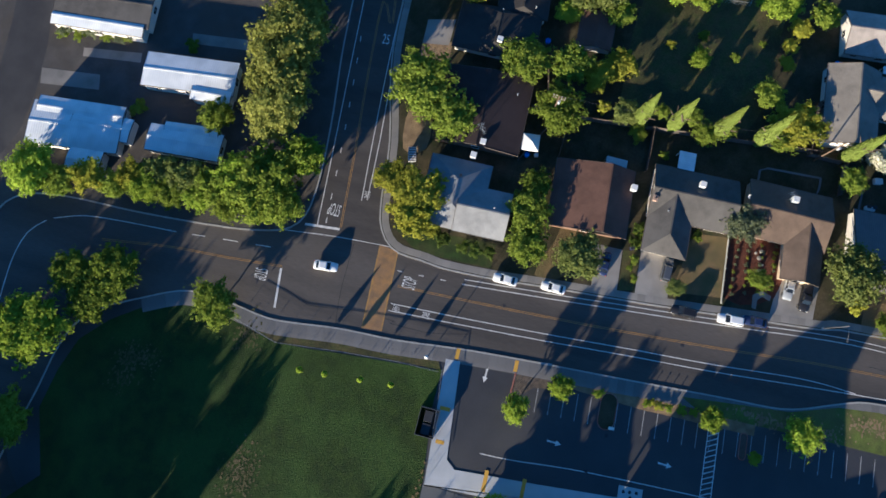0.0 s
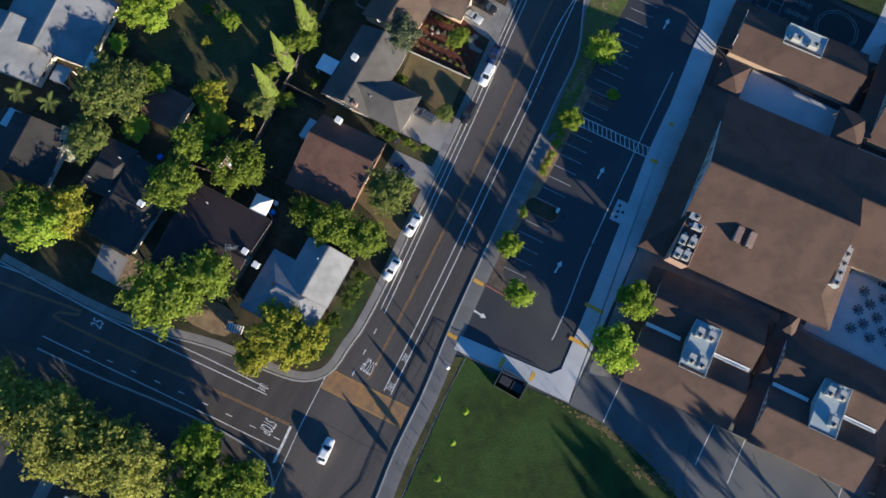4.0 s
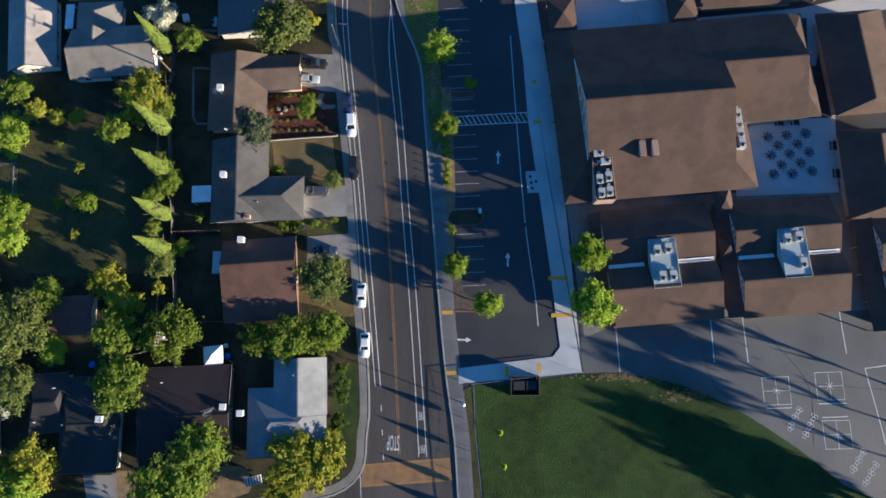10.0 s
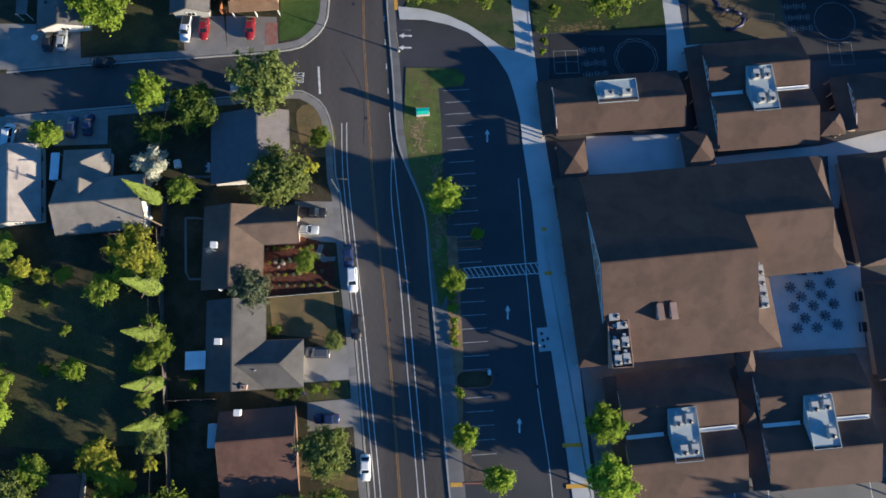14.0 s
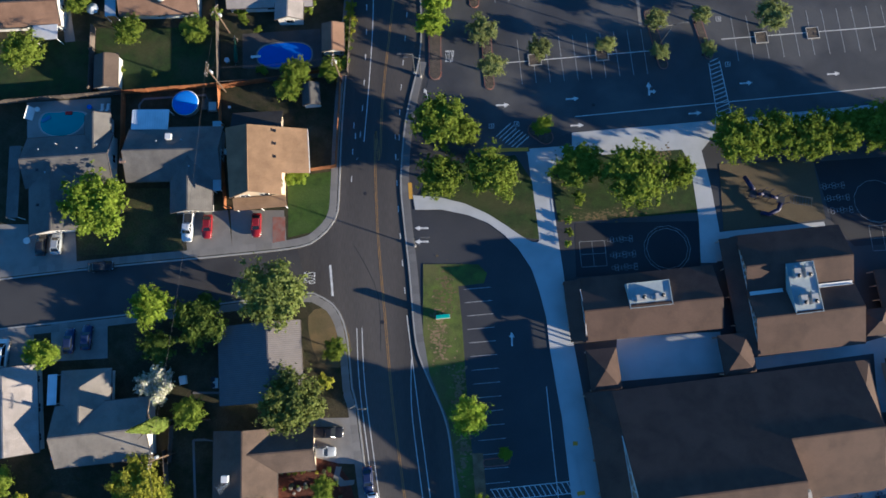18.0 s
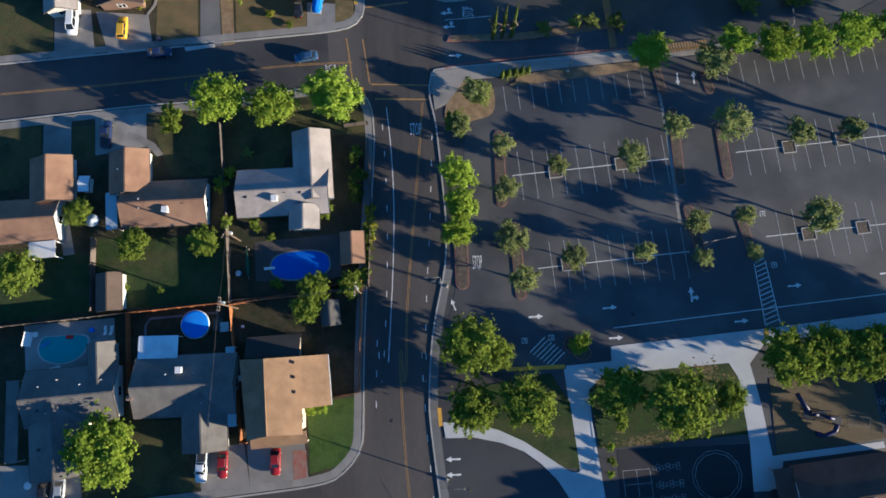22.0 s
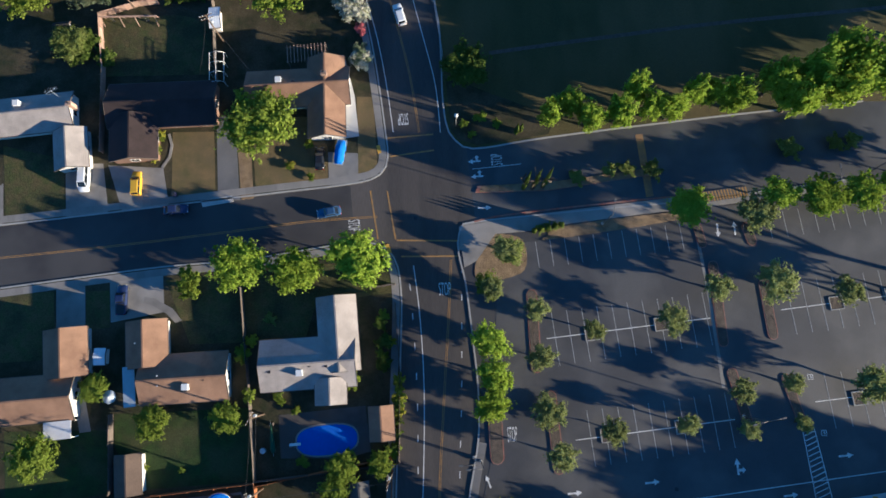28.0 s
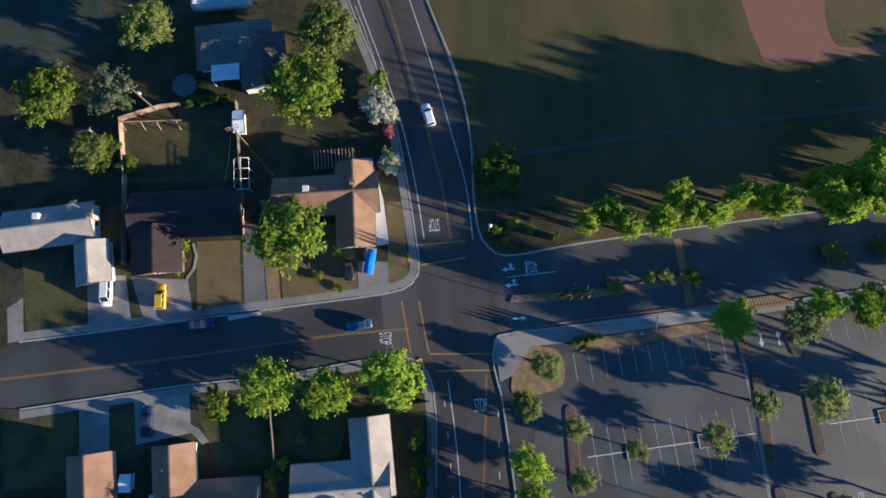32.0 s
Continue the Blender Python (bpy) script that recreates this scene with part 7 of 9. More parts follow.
# kerbed islands of the large lot
ISLANDS = (([(20.2, 117.6), (22.2, 116.1)], 3.2, "straw"), ([(9.4, 55.7), (12.9, 56.0)], 1.3, "straw"), ([(10.4, 30.8), (14.0, 31.0)], 3.4, "earth"), ([(8.8, 157.8), (8.8, 144.6)], 2.0, "straw"), ([(11.0, 139.5), (11.5, 127.0)], 2.0, "straw"), ([(40.5, 170.2), (41.3, 165.9)], 1.6, "straw"), ([(42.8, 161.7), (43.0, 147.7)], 1.9, "straw"), ([(49.9, 168.7), (50.6, 166.0)], 1.8, "straw"),
           ([(51.7, 157.9), (52.2, 148.6)], 1.9, "straw"), ([(43.9, 142.1), (46.1, 131.0)], 1.9, "straw"), ([(53.5, 140.7), (55.3, 132.9)], 1.7, "straw"), ([(0.8, 137.8), (0.8, 129.4)], 2.6, "straw"))
for pts, w, mat in ISLANDS:
    isl = thing("parking_island", Matrix(), "narrow planted island with a worn red kerb", "traffic island", "islands of the lot", "structure")
    a, b = Vector(pts[0]), Vector(pts[1])
    u = (b - a).normalized()
    n = Vector((-u.y, u.x))

    def capsule(grow):
        r = w * 0.42 + grow
        out = []
        for c, s in ((b, 0), (a, math.pi)):
            for k in range(7):
                t = s - math.pi / 2 + math.pi * k / 6
                out.append(c + u * r * math.cos(t) + n * r * math.sin(t))
        return out
    part("kerb", slab_mesh("kerb", capsule(0.15), 0.0, 0.2, M["kerb_red"]), isl)
    part("soil", slab_mesh("soil", capsule(0.0), 0.0, 0.215, M["island_soil" if mat == "straw" else mat]), isl)
for x, y in ((64.6, 153.8), (75.1, 155.0), (76.5, 137.6), (66.1, 136.7), (19.3, 150.2), (32.1, 151.4), (20.6, 132.3), (34.0, 133.2)):
    isl = thing("tree_well", pose(x, y, 0, 0, 0, 4.6), "small square planter with a pale worn kerb", "traffic island", "tree wells of the lot", "structure")
    for nx, ny, sx, sy in ((0, 1.15, 2.6, 0.18), (0, -1.15, 2.6, 0.18), (1.21, 0, 0.18, 2.12), (-1.21, 0, 0.18, 2.12)):
        part("kerb", boxes_mesh("kerb", [(nx, ny, 0.12, sx, sy, 0.2)], M["kerb"], 0.02), isl)
    part("soil", boxes_mesh("soil", [(0, 0, 0.09, 2.24, 2.12, 0.16)], M["island_soil"]), isl)
isl = thing("traffic_median", Matrix(), "planted median with a red kerb in the entrance road", "traffic island", "", "structure")
MED = [(-0.5, 177.6), (-0.0, 178.9), (13.4, 179.0), (34.7, 181.1), (35.0, 179.8), (13.3, 177.4)]
part("kerb", slab_mesh("kerb", MED, 0.0, 0.17, M["kerb_red"]), isl)
MC = sum((Vector(p) for p in MED), Vector((0, 0))) / len(MED)
part("soil", slab_mesh("soil", [MC + (Vector(p) - MC) * 0.955 for p in MED], 0.0, 0.19, M["straw"]), isl)
for pts in ([(8.3, 113.5), (18.7, 113.7)], [(-4.2, 107.2), (-4.0, 104.0)], [(27.9, 19.6), (31.5, 19.8)], [(28.4, 12.7), (32.2, 12.9)], [(8.1, 12.7), (10.2, 12.8)], [(9.1, 1.7), (11.1, 1.8)], [(20.2, 3.3), (20.3, 1.4)], [(26.1, 3.9), (26.2, 2.3)], [(24.8, 58.9), (25.7, 58.9)], [(25.2, 50.4), (26.6, 50.6)], [(-18.7, 187.8), (-18.4, 186.2)], [(-17.6, 168.4), (-17.0, 166.7)]):
    band("tactile_strip", pts, 0.7, 0.0, 0.152, "pad_yellow", "yellow tactile warning strip", "paving", 0)
slab("speed_hump", [(30.9, 187.8), (32.3, 187.9), (33.2, 175.5), (31.8, 175.3)], 0.0, 0.03, "paint_walk", "yellow-painted speed hump", "road marking")
HATCH = thing("striped_crossing", Matrix(), "crossing of worn yellow stripes on dark asphalt", "crosswalk", "", "structure")
part("bed", slab_mesh("bed", [(41.6, 175.8), (50.9, 176.6), (51.1, 174.6), (42.1, 173.7)], 0.0, 0.150, M["asphalt_old"]), HATCH)
for k in range(16):
    a, b = Vector((41.9, 175.75)).lerp(Vector((50.7, 176.5)), k / 15), Vector((42.4, 173.8)).lerp(Vector((50.9, 174.65)), k / 15)
    part("stripe", ribbon_mesh("stripe", [a, b], 0.3, 0.1, 0.156, M["paint_yellow"]), HATCH)

ramp = slab("ramp_panel", [(23.6, 40.3), (25.9, 40.5), (26.3, 36.2), (24.0, 36.0)], 0.0, 0.146, "concrete_new", "white concrete panel with round covers", "paving")
for x, y in ((24.5, 39.3), (24.7, 38.1), (24.9, 37.0), (25.6, 38.4)):
    part("cover", tube_mesh("cover", [(x, y, 0.12, 0.3), (x, y, 0.152, 0.3)], M["metal_dark"], 14), ramp)

# ---------------- fences ----------------
FENCE_KIND = {}


def fence(pts, h=1.8, mat="wood_fence", label="tall red-brown wooden board fence", rail=True):
    own = thing("fence", pose(*pts[0], 0.1), label, "fence", "yard fences", "")
    o = Vector(pts[0])
    for a, b in zip(pts, pts[1:]):
        a, b = Vector(a) - o, Vector(b) - o
        d = b - a
        n = max(1, round(d.length / 2.4))
        s = d.length / n
        ang = math.degrees(math.atan2(d.y, d.x))
        key = (mat, h, round(s, 1))
        if key not in FENCE_KIND:
            pv, pf = [], []
            for k in range(15):
                x = -s / 2 + k * s / 14
                for y in (0.0, 0.03):
                    for z in (0.0, h + 0.03 * (k % 2)):
                        pv.append((x, y + 0.02 * (k % 2), z))
            for k in range(14):
                q, w = 4 * k, 4 * k + 4
                pf += [(q, w, w + 1, q + 1), (q + 2, q + 3, w + 3, w + 2), (q + 1, w + 1, w + 3, q + 3), (q, q + 2, w + 2, w)]
            pf += [(0, 1, 3, 2), (56, 58, 59, 57)]
            FENCE_KIND[key] = (mesh_of("fence_panel", pv, pf, M[mat]), boxes_mesh("rail", [(0, -0.05, 0, s, 0.05, 0.09)], M[mat]), boxes_mesh("post", [(0, -0.08, h / 2 + 0.03, 0.1, 0.1, h + 0.1)], M[mat]))
        for k in range(n):
            c = a + d * ((k + 0.5) / n)
            p = part("fence_panel", FENCE_KIND[key][0], own, pose(c.x, c.y, 0, 0, 0, ang))
            for z in (0.35, h - 0.3):
                part("rail", FENCE_KIND[key][1], p, pose(0, 0, z))
        for k in range(n + 1):
            c = a + d * (k / n)
            part("post", FENCE_KIND[key][2], own, pose(c.x, c.y, 0, 0, 0, ang))
    return own


fence([(-59.1, 111.7), (-60.0, 125.7), (-41.6, 127.1), (-39.0, 102.4), (-38.0, 102.4)])
fence([(-41.6, 126.6), (-17.7, 130.3), (-18.3, 110.4), (-23.6, 109.6)])
GREY = dict(mat="wood_grey", label="weathered grey board fence")
fence([(-89.5, 123.4), (-73.9, 124.6), (-60.3, 125.7)], **GREY)
fence([(-47.4, 58.5), (-44.0, 34.5), (-40.7, 10.4), (-40.4, 2.1)], **GREY)
fence([(-43.1, 26.4), (-34.1, 26.9)], **GREY)
fence([(-40.6, 9.9), (-32.0, 9.9)], **GREY)
fence([(-48.6, 3.3), (-37.4, 6.3), (-29.2, 2.5)], **GREY)
fence([(-48.5, 63.8), (-39.9, 63.7)], **GREY)
fence([(-67.2, 139.8), (-66.6, 126.3)], **GREY)
fence([(-42.6, 140.9), (-41.6, 127.3), (-16.4, 129.3)], **GREY)
fence([(-16.4, 129.3), (-15.8, 143.5), (-16.3, 157.3)], **GREY)
fence([(-44.4, 161.4), (-42.6, 140.9)], **GREY)
fence([(-71.8, 206.4), (-73.0, 217.0), (-65.4, 219.1), (-61.6, 219.3)], 1.8, "wood_pink", "sunlit pinkish wooden fence")
fence([(-71.8, 206.4), (-71.3, 188.6)], 1.8, "wood_pink", "sunlit pinkish wooden fence")
fence([(-50.7, 219.4), (-49.7, 202.1)], **GREY)
fence([(-57.8, 56.8), (-46.3, 56.5), (-46.4, 62.7)], **GREY)
fence([(-20.7, 160.3), (-16.2, 160.8)], **GREY)
fence([(-13.1, 46.5), (-26.4, 45.2)], 0.6, "wall_grey", "low pale garden fence")


def mesh_fence(pts, h=1.5, label="chain-link fence with steel posts"):
    own = thing("wire_fence", pose(*pts[0], 0.06), label, "fence", "wire fences")
    o = Vector(pts[0])
    line_pts = [Vector(p) - o for p in pts]
    post = tube_mesh("post", [(0, 0, 0, 0.035), (0, 0, h, 0.035)], M["steel_pole"], 6)
    for a, b in zip(line_pts, line_pts[1:]):
        d = b - a
        n = max(1, round(d.length / 3.0))
        ang = math.degrees(math.atan2(d.y, d.x))
        for k in range(n + 1):
            c = a + d * (k / n)
            part("post", post, own, pose(c.x, c.y, 0))
        c = (a + b) / 2
        part("top_rail", boxes_mesh("top_rail", [(0, 0, h, d.length, 0.06, 0.06)], M["steel_pole"]), own, pose(c.x, c.y, 0, 0, 0, ang))
        wires = [(0, 0, 0.1 + (h - 0.15) * k / 7, d.length, 0.006, 0.006) for k in range(8)] + [(-d.length / 2 + (k + 0.5) * 0.5, 0.01, h / 2, 0.006, 0.006, h) for k in range(int(d.length / 0.5))]
        part("wire_mesh", boxes_mesh("wire_mesh", wires, M["steel_pole"]), own, pose(c.x, c.y, 0, 0, 0, ang))
    return own


mesh_fence([(15.8, -39.8), (17.8, -31.2), (16.0, -19.6), (14.7, -8.9), (14.2, -0.5)])
mesh_fence([(13.7, -0.2), (20.9, 0.9), (33.6, 2.5)])
mesh_fence([(-5.5, 205.5), (-6.7, 216.0), (-9.0, 225.7), (-11.9, 235.7), (-15.5, 247.4)], 1.8)
mesh_fence([(-81.1, 38.4), (-74.8, 39.2), (-73.7, 30.1), (-79.6, 29.3)], 1.2)


# ---------------- pools, sheds, canopies ----------------
def oval(x, y, a, b, n=28, power=2.6):
    out = []
    for k in range(n):
        t = 2 * math.pi * k / n
        c, s = math.cos(t), math.sin(t)
        out.append((x + a * math.copysign(abs(c) ** (2 / power), c), y + b * math.copysign(abs(s) ** (2 / power), s)))
    return out


yard("pool_deck", [(-37.7, 138.3), (-22.2, 139.3), (-21.4, 131.4), (-25.9, 130.4), (-37.3, 130.9)], "gravel_dark", "concrete deck round a pool", "patio", 0.14)
PX, PY = -29.1, 133.7
pool = thing("swimming_pool", pose(PX, PY, 0.1, 0, 0, 3), "long pool under a bright blue cover", "pool")
part("coping", slab_mesh("coping", oval(0, 0, 5.65, 2.85), 0.0, 0.09, M["concrete_drive"]), pool)
part("cover", slab_mesh("cover", oval(0, 0, 5.35, 2.55), 0.02, 0.14, M["pool_cover"]), pool, None, "bright blue pool cover")
part("diving_board", boxes_mesh("diving_board", [(-5.6, -0.2, 0.45, 2.0, 0.5, 0.07), (-6.3, -0.2, 0.25, 0.3, 0.4, 0.4)], M["trim_white"], 0.02), pool)
QX, QY = -47.7, 123.3
pool = thing("round_pool", pose(QX, QY, 0.1), "round above-ground pool with a blue cover", "pool")
part("wall", tube_mesh("wall", [(0, 0, 0, 2.5), (0, 0, 1.15, 2.5), (0, 0, 1.2, 2.6), (0, 0, 1.24, 2.45)], M["trim_white"], 24), pool)
part("cover", tube_mesh("cover", [(0, 0, 1.15, 2.5), (0, 0, 1.27, 2.48), (0, 0, 1.33, 2.2), (0, 0, 1.38, 0.2)], M["tarp_blue"], 24), pool, None, "wrinkled blue cover")
part("deck", boxes_mesh("deck", [(3.9, -0.1, 0.6, 1.8, 2.2, 0.12)] + [(3.9 + sx * 0.8, -0.1 + sy, 0.3, 0.1, 0.1, 0.6) for sx in (-1, 1) for sy in (-1, 1)], M["wood_grey"]), pool)
yard("pool_deck", [(-79.2, 124.1), (-62.9, 125.0), (-62.2, 116.6), (-78.2, 115.6)], "concrete_drive", "concrete deck beside a small pool", "patio", 0.14)
RX, RY = -72.0, 119.8
pool = thing("garden_pool", pose(RX, RY, 0.1), "freeform backyard pool with teal water", "pool")
FREE = [(-4.1, 0.2), (-3.3, 1.9), (-1.0, 2.1), (1.6, 2.3), (4.2, 1.9), (4.3, 0.2), (3.0, -1.6), (0.8, -2.5), (-1.6, -2.4), (-3.4, -1.5)]
part("coping", slab_mesh("coping", [p * 1.1 for p in smooth_line(FREE, 5, True)], 0.0, 0.08, M["concrete"]), pool)
part("water", slab_mesh("water", smooth_line(FREE, 5, True), 0.0, 0.085, M["pool_water"]), pool, None, "still teal water")
part("float", boxes_mesh("float", [(1.3, 2.0, 0.2, 1.4, 0.7, 0.22)], M["plastic_red"], 0.1), pool, None, "red inflatable float")
part("lounger", boxes_mesh("lounger", [(-3.0, 0.8, 0.2, 1.9, 0.75, 0.14, 30), (-2.5, 1.1, 0.3, 0.55, 0.75, 0.12, 30)], M["kerb_blue"], 0.06), pool, None, "pale blue floating lounger")


def shed(label, args, roof="roof_taupe", he=2.2, rise=0.8, wall="wall_white", name="shed"):
    return house(label, [(*args, dict(he=he, rise=rise, hip=0.0, roof=roof, wall=wall, windows=False, inset=0.2))], "yard sheds", category="shed", name=name)


shed("tan-roofed garden shed with white walls", (-63.1, 129.6, 93.7, 6.9, 4.6), "roof_taupe")
shed("small grey garden shed", (-23.2, 124.5, 94.7, 4.5, 3.3), "roof_grey")
shed("small brown-roofed shed in a back yard", (-59.3, 10.3, 4.2, 7.7, 7.0), "roof_brown")
shed("small russet-roofed pool shed", (-19.2, 136.3, 91.9, 6.0, 4.4), "roof_russet")
shed("low white storage shed", (-69.1, 150.0, -1.4, 2.1, 3.0), "metal_white", 2.0, 0.3)
shed("tall narrow white shed", (-49.8, 214.7, 3.2, 2.2, 4.4), "metal_white", 2.2, 0.4)
shed("small dark shed by the trees", (-79.6, 214.2, 5.2, 3.2, 1.6), "roof_dark", 2.2, 0.5)


def canopy(label, cx, cy, ang, L, W, h=2.5, mat="metal_white", name="patio_cover"):
    own = thing(name, pose(cx, cy, 0.1, 0, 0, ang), label, "patio cover", "patio covers")
    part("roof_sheet", boxes_mesh("roof_sheet", [(0, 0, h, L, W, 0.08)], M[mat]), own)
    leg = boxes_mesh("post", [(0, 0, h / 2, 0.1, 0.1, h)], M["trim_white"])
    for sx in (-1, 1):
        for sy in (-1, 1):
            part("post", leg, own, pose(sx * (L / 2 - 0.15), sy * (W / 2 - 0.15), 0))
    return own


canopy("white ribbed metal patio cover", -53.6, 119.4, -0.2, 7.0, 4.0)
canopy("small white patio cover behind a house", -37.6, 33.6, 3.7, 3.6, 3.2)
canopy("pinkish patio cover behind a house", -75.5, 137.6, 3.6, 4.8, 3.1, 2.5, "canvas")
canopy("pale blue side carport roof", -63.4, 144.5, 4.5, 2.1, 7.0, 2.4, "metal_gal")
canopy("white patio cover behind a dark house", -52.3, 224.7, 2.0, 5.4, 3.3)
canopy("white side carport along a house", -67.2, 69.2, 3.3, 1.6, 5.3)
canopy("pale side roof along a house", -33.6, 20.7, 1.9, 1.5, 4.1, 2.4, "metal_gal")
canopy("bright blue tarpaulin roof beside a house", -65.6, 60.4, 1.0, 1.5, 6.2, 2.4, "tarp_blue")
# open timber pergola and a bare white frame in the back yards
GX, GY, GA, GL, GW = -31.8, 206.2, 2.8, 7.9, 3.2
perg = thing("pergola", pose(GX, GY, 0.1, 0, 0, GA), "weathered timber pergola behind a brown-roofed house", "pergola")
for sx in (-1, 1):
    for sy in (-1, 1):
        part("post", boxes_mesh("post", [(sx * (GL / 2 - 0.2), sy * (GW / 2 - 0.2), 1.2, 0.14, 0.14, 2.4)], M["wood_grey"]), perg)
    part("beam", boxes_mesh("beam", [(0, sx * (GW / 2 - 0.2), 2.45, GL, 0.1, 0.18)], M["wood_grey"]), perg)
for k in range(12):
    part("rafter", boxes_mesh("rafter", [(-GL / 2 + 0.3 + k * (GL - 0.6) / 11, 0, 2.6, 0.09, GW + 0.4, 0.14)], M["wood_pink"]), perg)
FX, FY, FA, FL, FW = -49.2, 204.2, 1.5, 2.8, 6.1
frm = thing("frame_arbour", pose(FX, FY, 0.1, 0, 0, FA), "bare white metal frame of a garden shelter", "frame")
for k in range(4):
    for sx in (-1, 1):
        part("upright", tube_mesh("upright", [(sx * FL / 2, -FW / 2 + k * FW / 3, 0, 0.05), (sx * FL / 2, -FW / 2 + k * FW / 3, 2.2, 0.05)], M["trim_white"], 6), frm)
    part("hoop", tube_mesh("hoop", [(-FL / 2, -FW / 2 + k * FW / 3, 2.2, 0.05), (0, -FW / 2 + k * FW / 3, 2.7, 0.05), (FL / 2, -FW / 2 + k * FW / 3, 2.2, 0.05)], M["trim_white"], 6), frm)
for dx, z in ((-FL / 2, 2.2), (0, 2.7), (FL / 2, 2.2)):
    part("purlin", boxes_mesh("purlin", [(dx, 0, z, 0.08, FW, 0.08)], M["trim_white"]), frm)
TX, TY = -32.8, 3.8
tent = thing("canopy_tent", pose(TX, TY, 0.1, 0, 0, 8), "white peaked canopy tent in a yard", "tent")
part("canopy", mesh_of("canopy", [(-1.7, -1.7, 2.1), (1.7, -1.7, 2.1), (1.7, 1.7, 2.1), (-1.7, 1.7, 2.1), (0, 0, 3.1), (-1.7, -1.7, 1.85), (1.7, -1.7, 1.85), (1.7, 1.7, 1.85), (-1.7, 1.7, 1.85)],
                       [(0, 1, 4), (1, 2, 4), (2, 3, 4), (3, 0, 4), (0, 5, 6, 1), (1, 6, 7, 2), (2, 7, 8, 3), (3, 8, 5, 0)], M["trim_white"]), tent)
leg = tube_mesh("leg", [(0, 0, 0, 0.03), (0, 0, 2.0, 0.03)], M["steel_pole"], 6)
for sx in (-1, 1):
    for sy in (-1, 1):
        part("leg", leg, tent, pose(sx * 1.6, sy * 1.6, 0))
umb = thing("patio_umbrella", pose(-67.0, 142.9, 0.1), "pale blue open patio umbrella", "umbrella")
part("canopy", tube_mesh("canopy", [(0, 0, 2.0, 1.25), (0, 0, 2.06, 1.22), (0, 0, 2.5, 0.08), (0, 0, 2.6, 0.03)], M["metal_gal"], 8), umb)
part("pole", tube_mesh("pole", [(0, 0, 0, 0.03), (0, 0, 2.4, 0.03)], M["steel_pole"], 6), umb)
TRX, TRY = -25.9, 186.6
tr = thing("covered_trailer", pose(TRX, TRY, 0.14, 0, 0, 80), "loaded trailer under a blue tarp", "trailer")
part("tarp", loft("tarp", [[(x, -w, 0.5), (x, -w * 0.9, h), (x, w * 0.8, h * 0.95), (x, w, 0.5)] for x, w, h in ((-2.4, 0.6, 0.9), (-1.6, 1.0, 1.5), (-0.3, 0.9, 1.9), (0.9, 1.05, 1.6), (2.2, 0.7, 1.1))], M["tarp_blue"]), tr, None, "wrinkled bright blue tarp")
part("bed", boxes_mesh("bed", [(0, 0, 0.45, 5.0, 1.9, 0.15)], M["metal_gal"]), tr)
for sy in (-1, 1):
    part("wheel", TYRE, tr, pose(0, sy * 0.95, 0.33))

# ---------------- mobile homes ----------------
MH = dict(he=2.8, rise=0.3, hip=0.0, roof="metal_white", wall="wall_white", inset=0.15)
for lab, blks in (("double mobile home with a white metal roof", [(-10.4, -81.9, 98.7, 18.3, 8.8), (-13.5, -82.0, 97.8, 17.3, 4.4)]), ("mobile home with a white metal roof", [(-27.0, -64.3, 98.6, 18.6, 7.1), (-24.1, -58.8, 95.6, 8.0, 3.3)]),
                  ("mobile home with a white metal roof", [(-13.4, -60.4, 96.3, 14.6, 5.4), (-16.2, -59.9, 98.5, 10.6, 2.0)]), ("white metal awning roof of a mobile home", [(-32.2, -86.0, 96.9, 19.0, 3.7)]),
                  ("mobile home with a white metal roof", [(-12.1, -77.1, 93.4, 11.9, 4.8)]), ("mobile home with a white metal roof", [(-4.4, -77.6, 96.2, 6.7, 4.7)])):
    house(lab, [(*b, MH) for b in blks], "mobile homes", category="mobile home", name="mobile_home")
house("mobile home with a dark grey roof", [(-37.0, -86.3, 98.0, 19.8, 9.9, dict(he=2.9, rise=0.5, hip=0.0, roof="roof_grey", wall="wall_white"))], "mobile homes", category="mobile home", name="mobile_home")
house("long mobile home with a brown roof", [(-65.5, -65.2, 85.7, 11.9, 18.5, dict(he=2.9, rise=0.7, hip=0.0, roof="roof_taupe", wall="wall_white"))], "mobile homes", category="mobile home", name="mobile_home")
for pts in ([(-20.6, -95.1), (-22.5, -83.2), (-19.4, -82.2), (-17.4, -94.1)], [(-27.1, -88.6), (-29.3, -76.8), (-27.3, -76.3), (-25.3, -88.1)], [(-36.4, -68.4), (-38.2, -57.1), (-36.0, -56.5), (-34.2, -67.9)]):
    yard("concrete_pad", pts, "concrete_drive", "bare concrete pad between mobile homes", "paving", 0.135)

# ---------------- school roof equipment ----------------
FAN = tube_mesh("fan", [(0, 0, 0, 0.36), (0, 0, 0.06, 0.36), (0, 0, 0.07, 0.3), (0, 0, 0.05, 0.1)], M["metal_dark"], 12)
UNIT = boxes_mesh("unit", [(0, 0, 0.45, 1.15, 1.75, 0.9), (0, 0, 0.92, 1.2, 1.8, 0.06), (0.6, 0, 0.45, 0.04, 1.5, 0.6)], M["unit_beige"], 0.02)


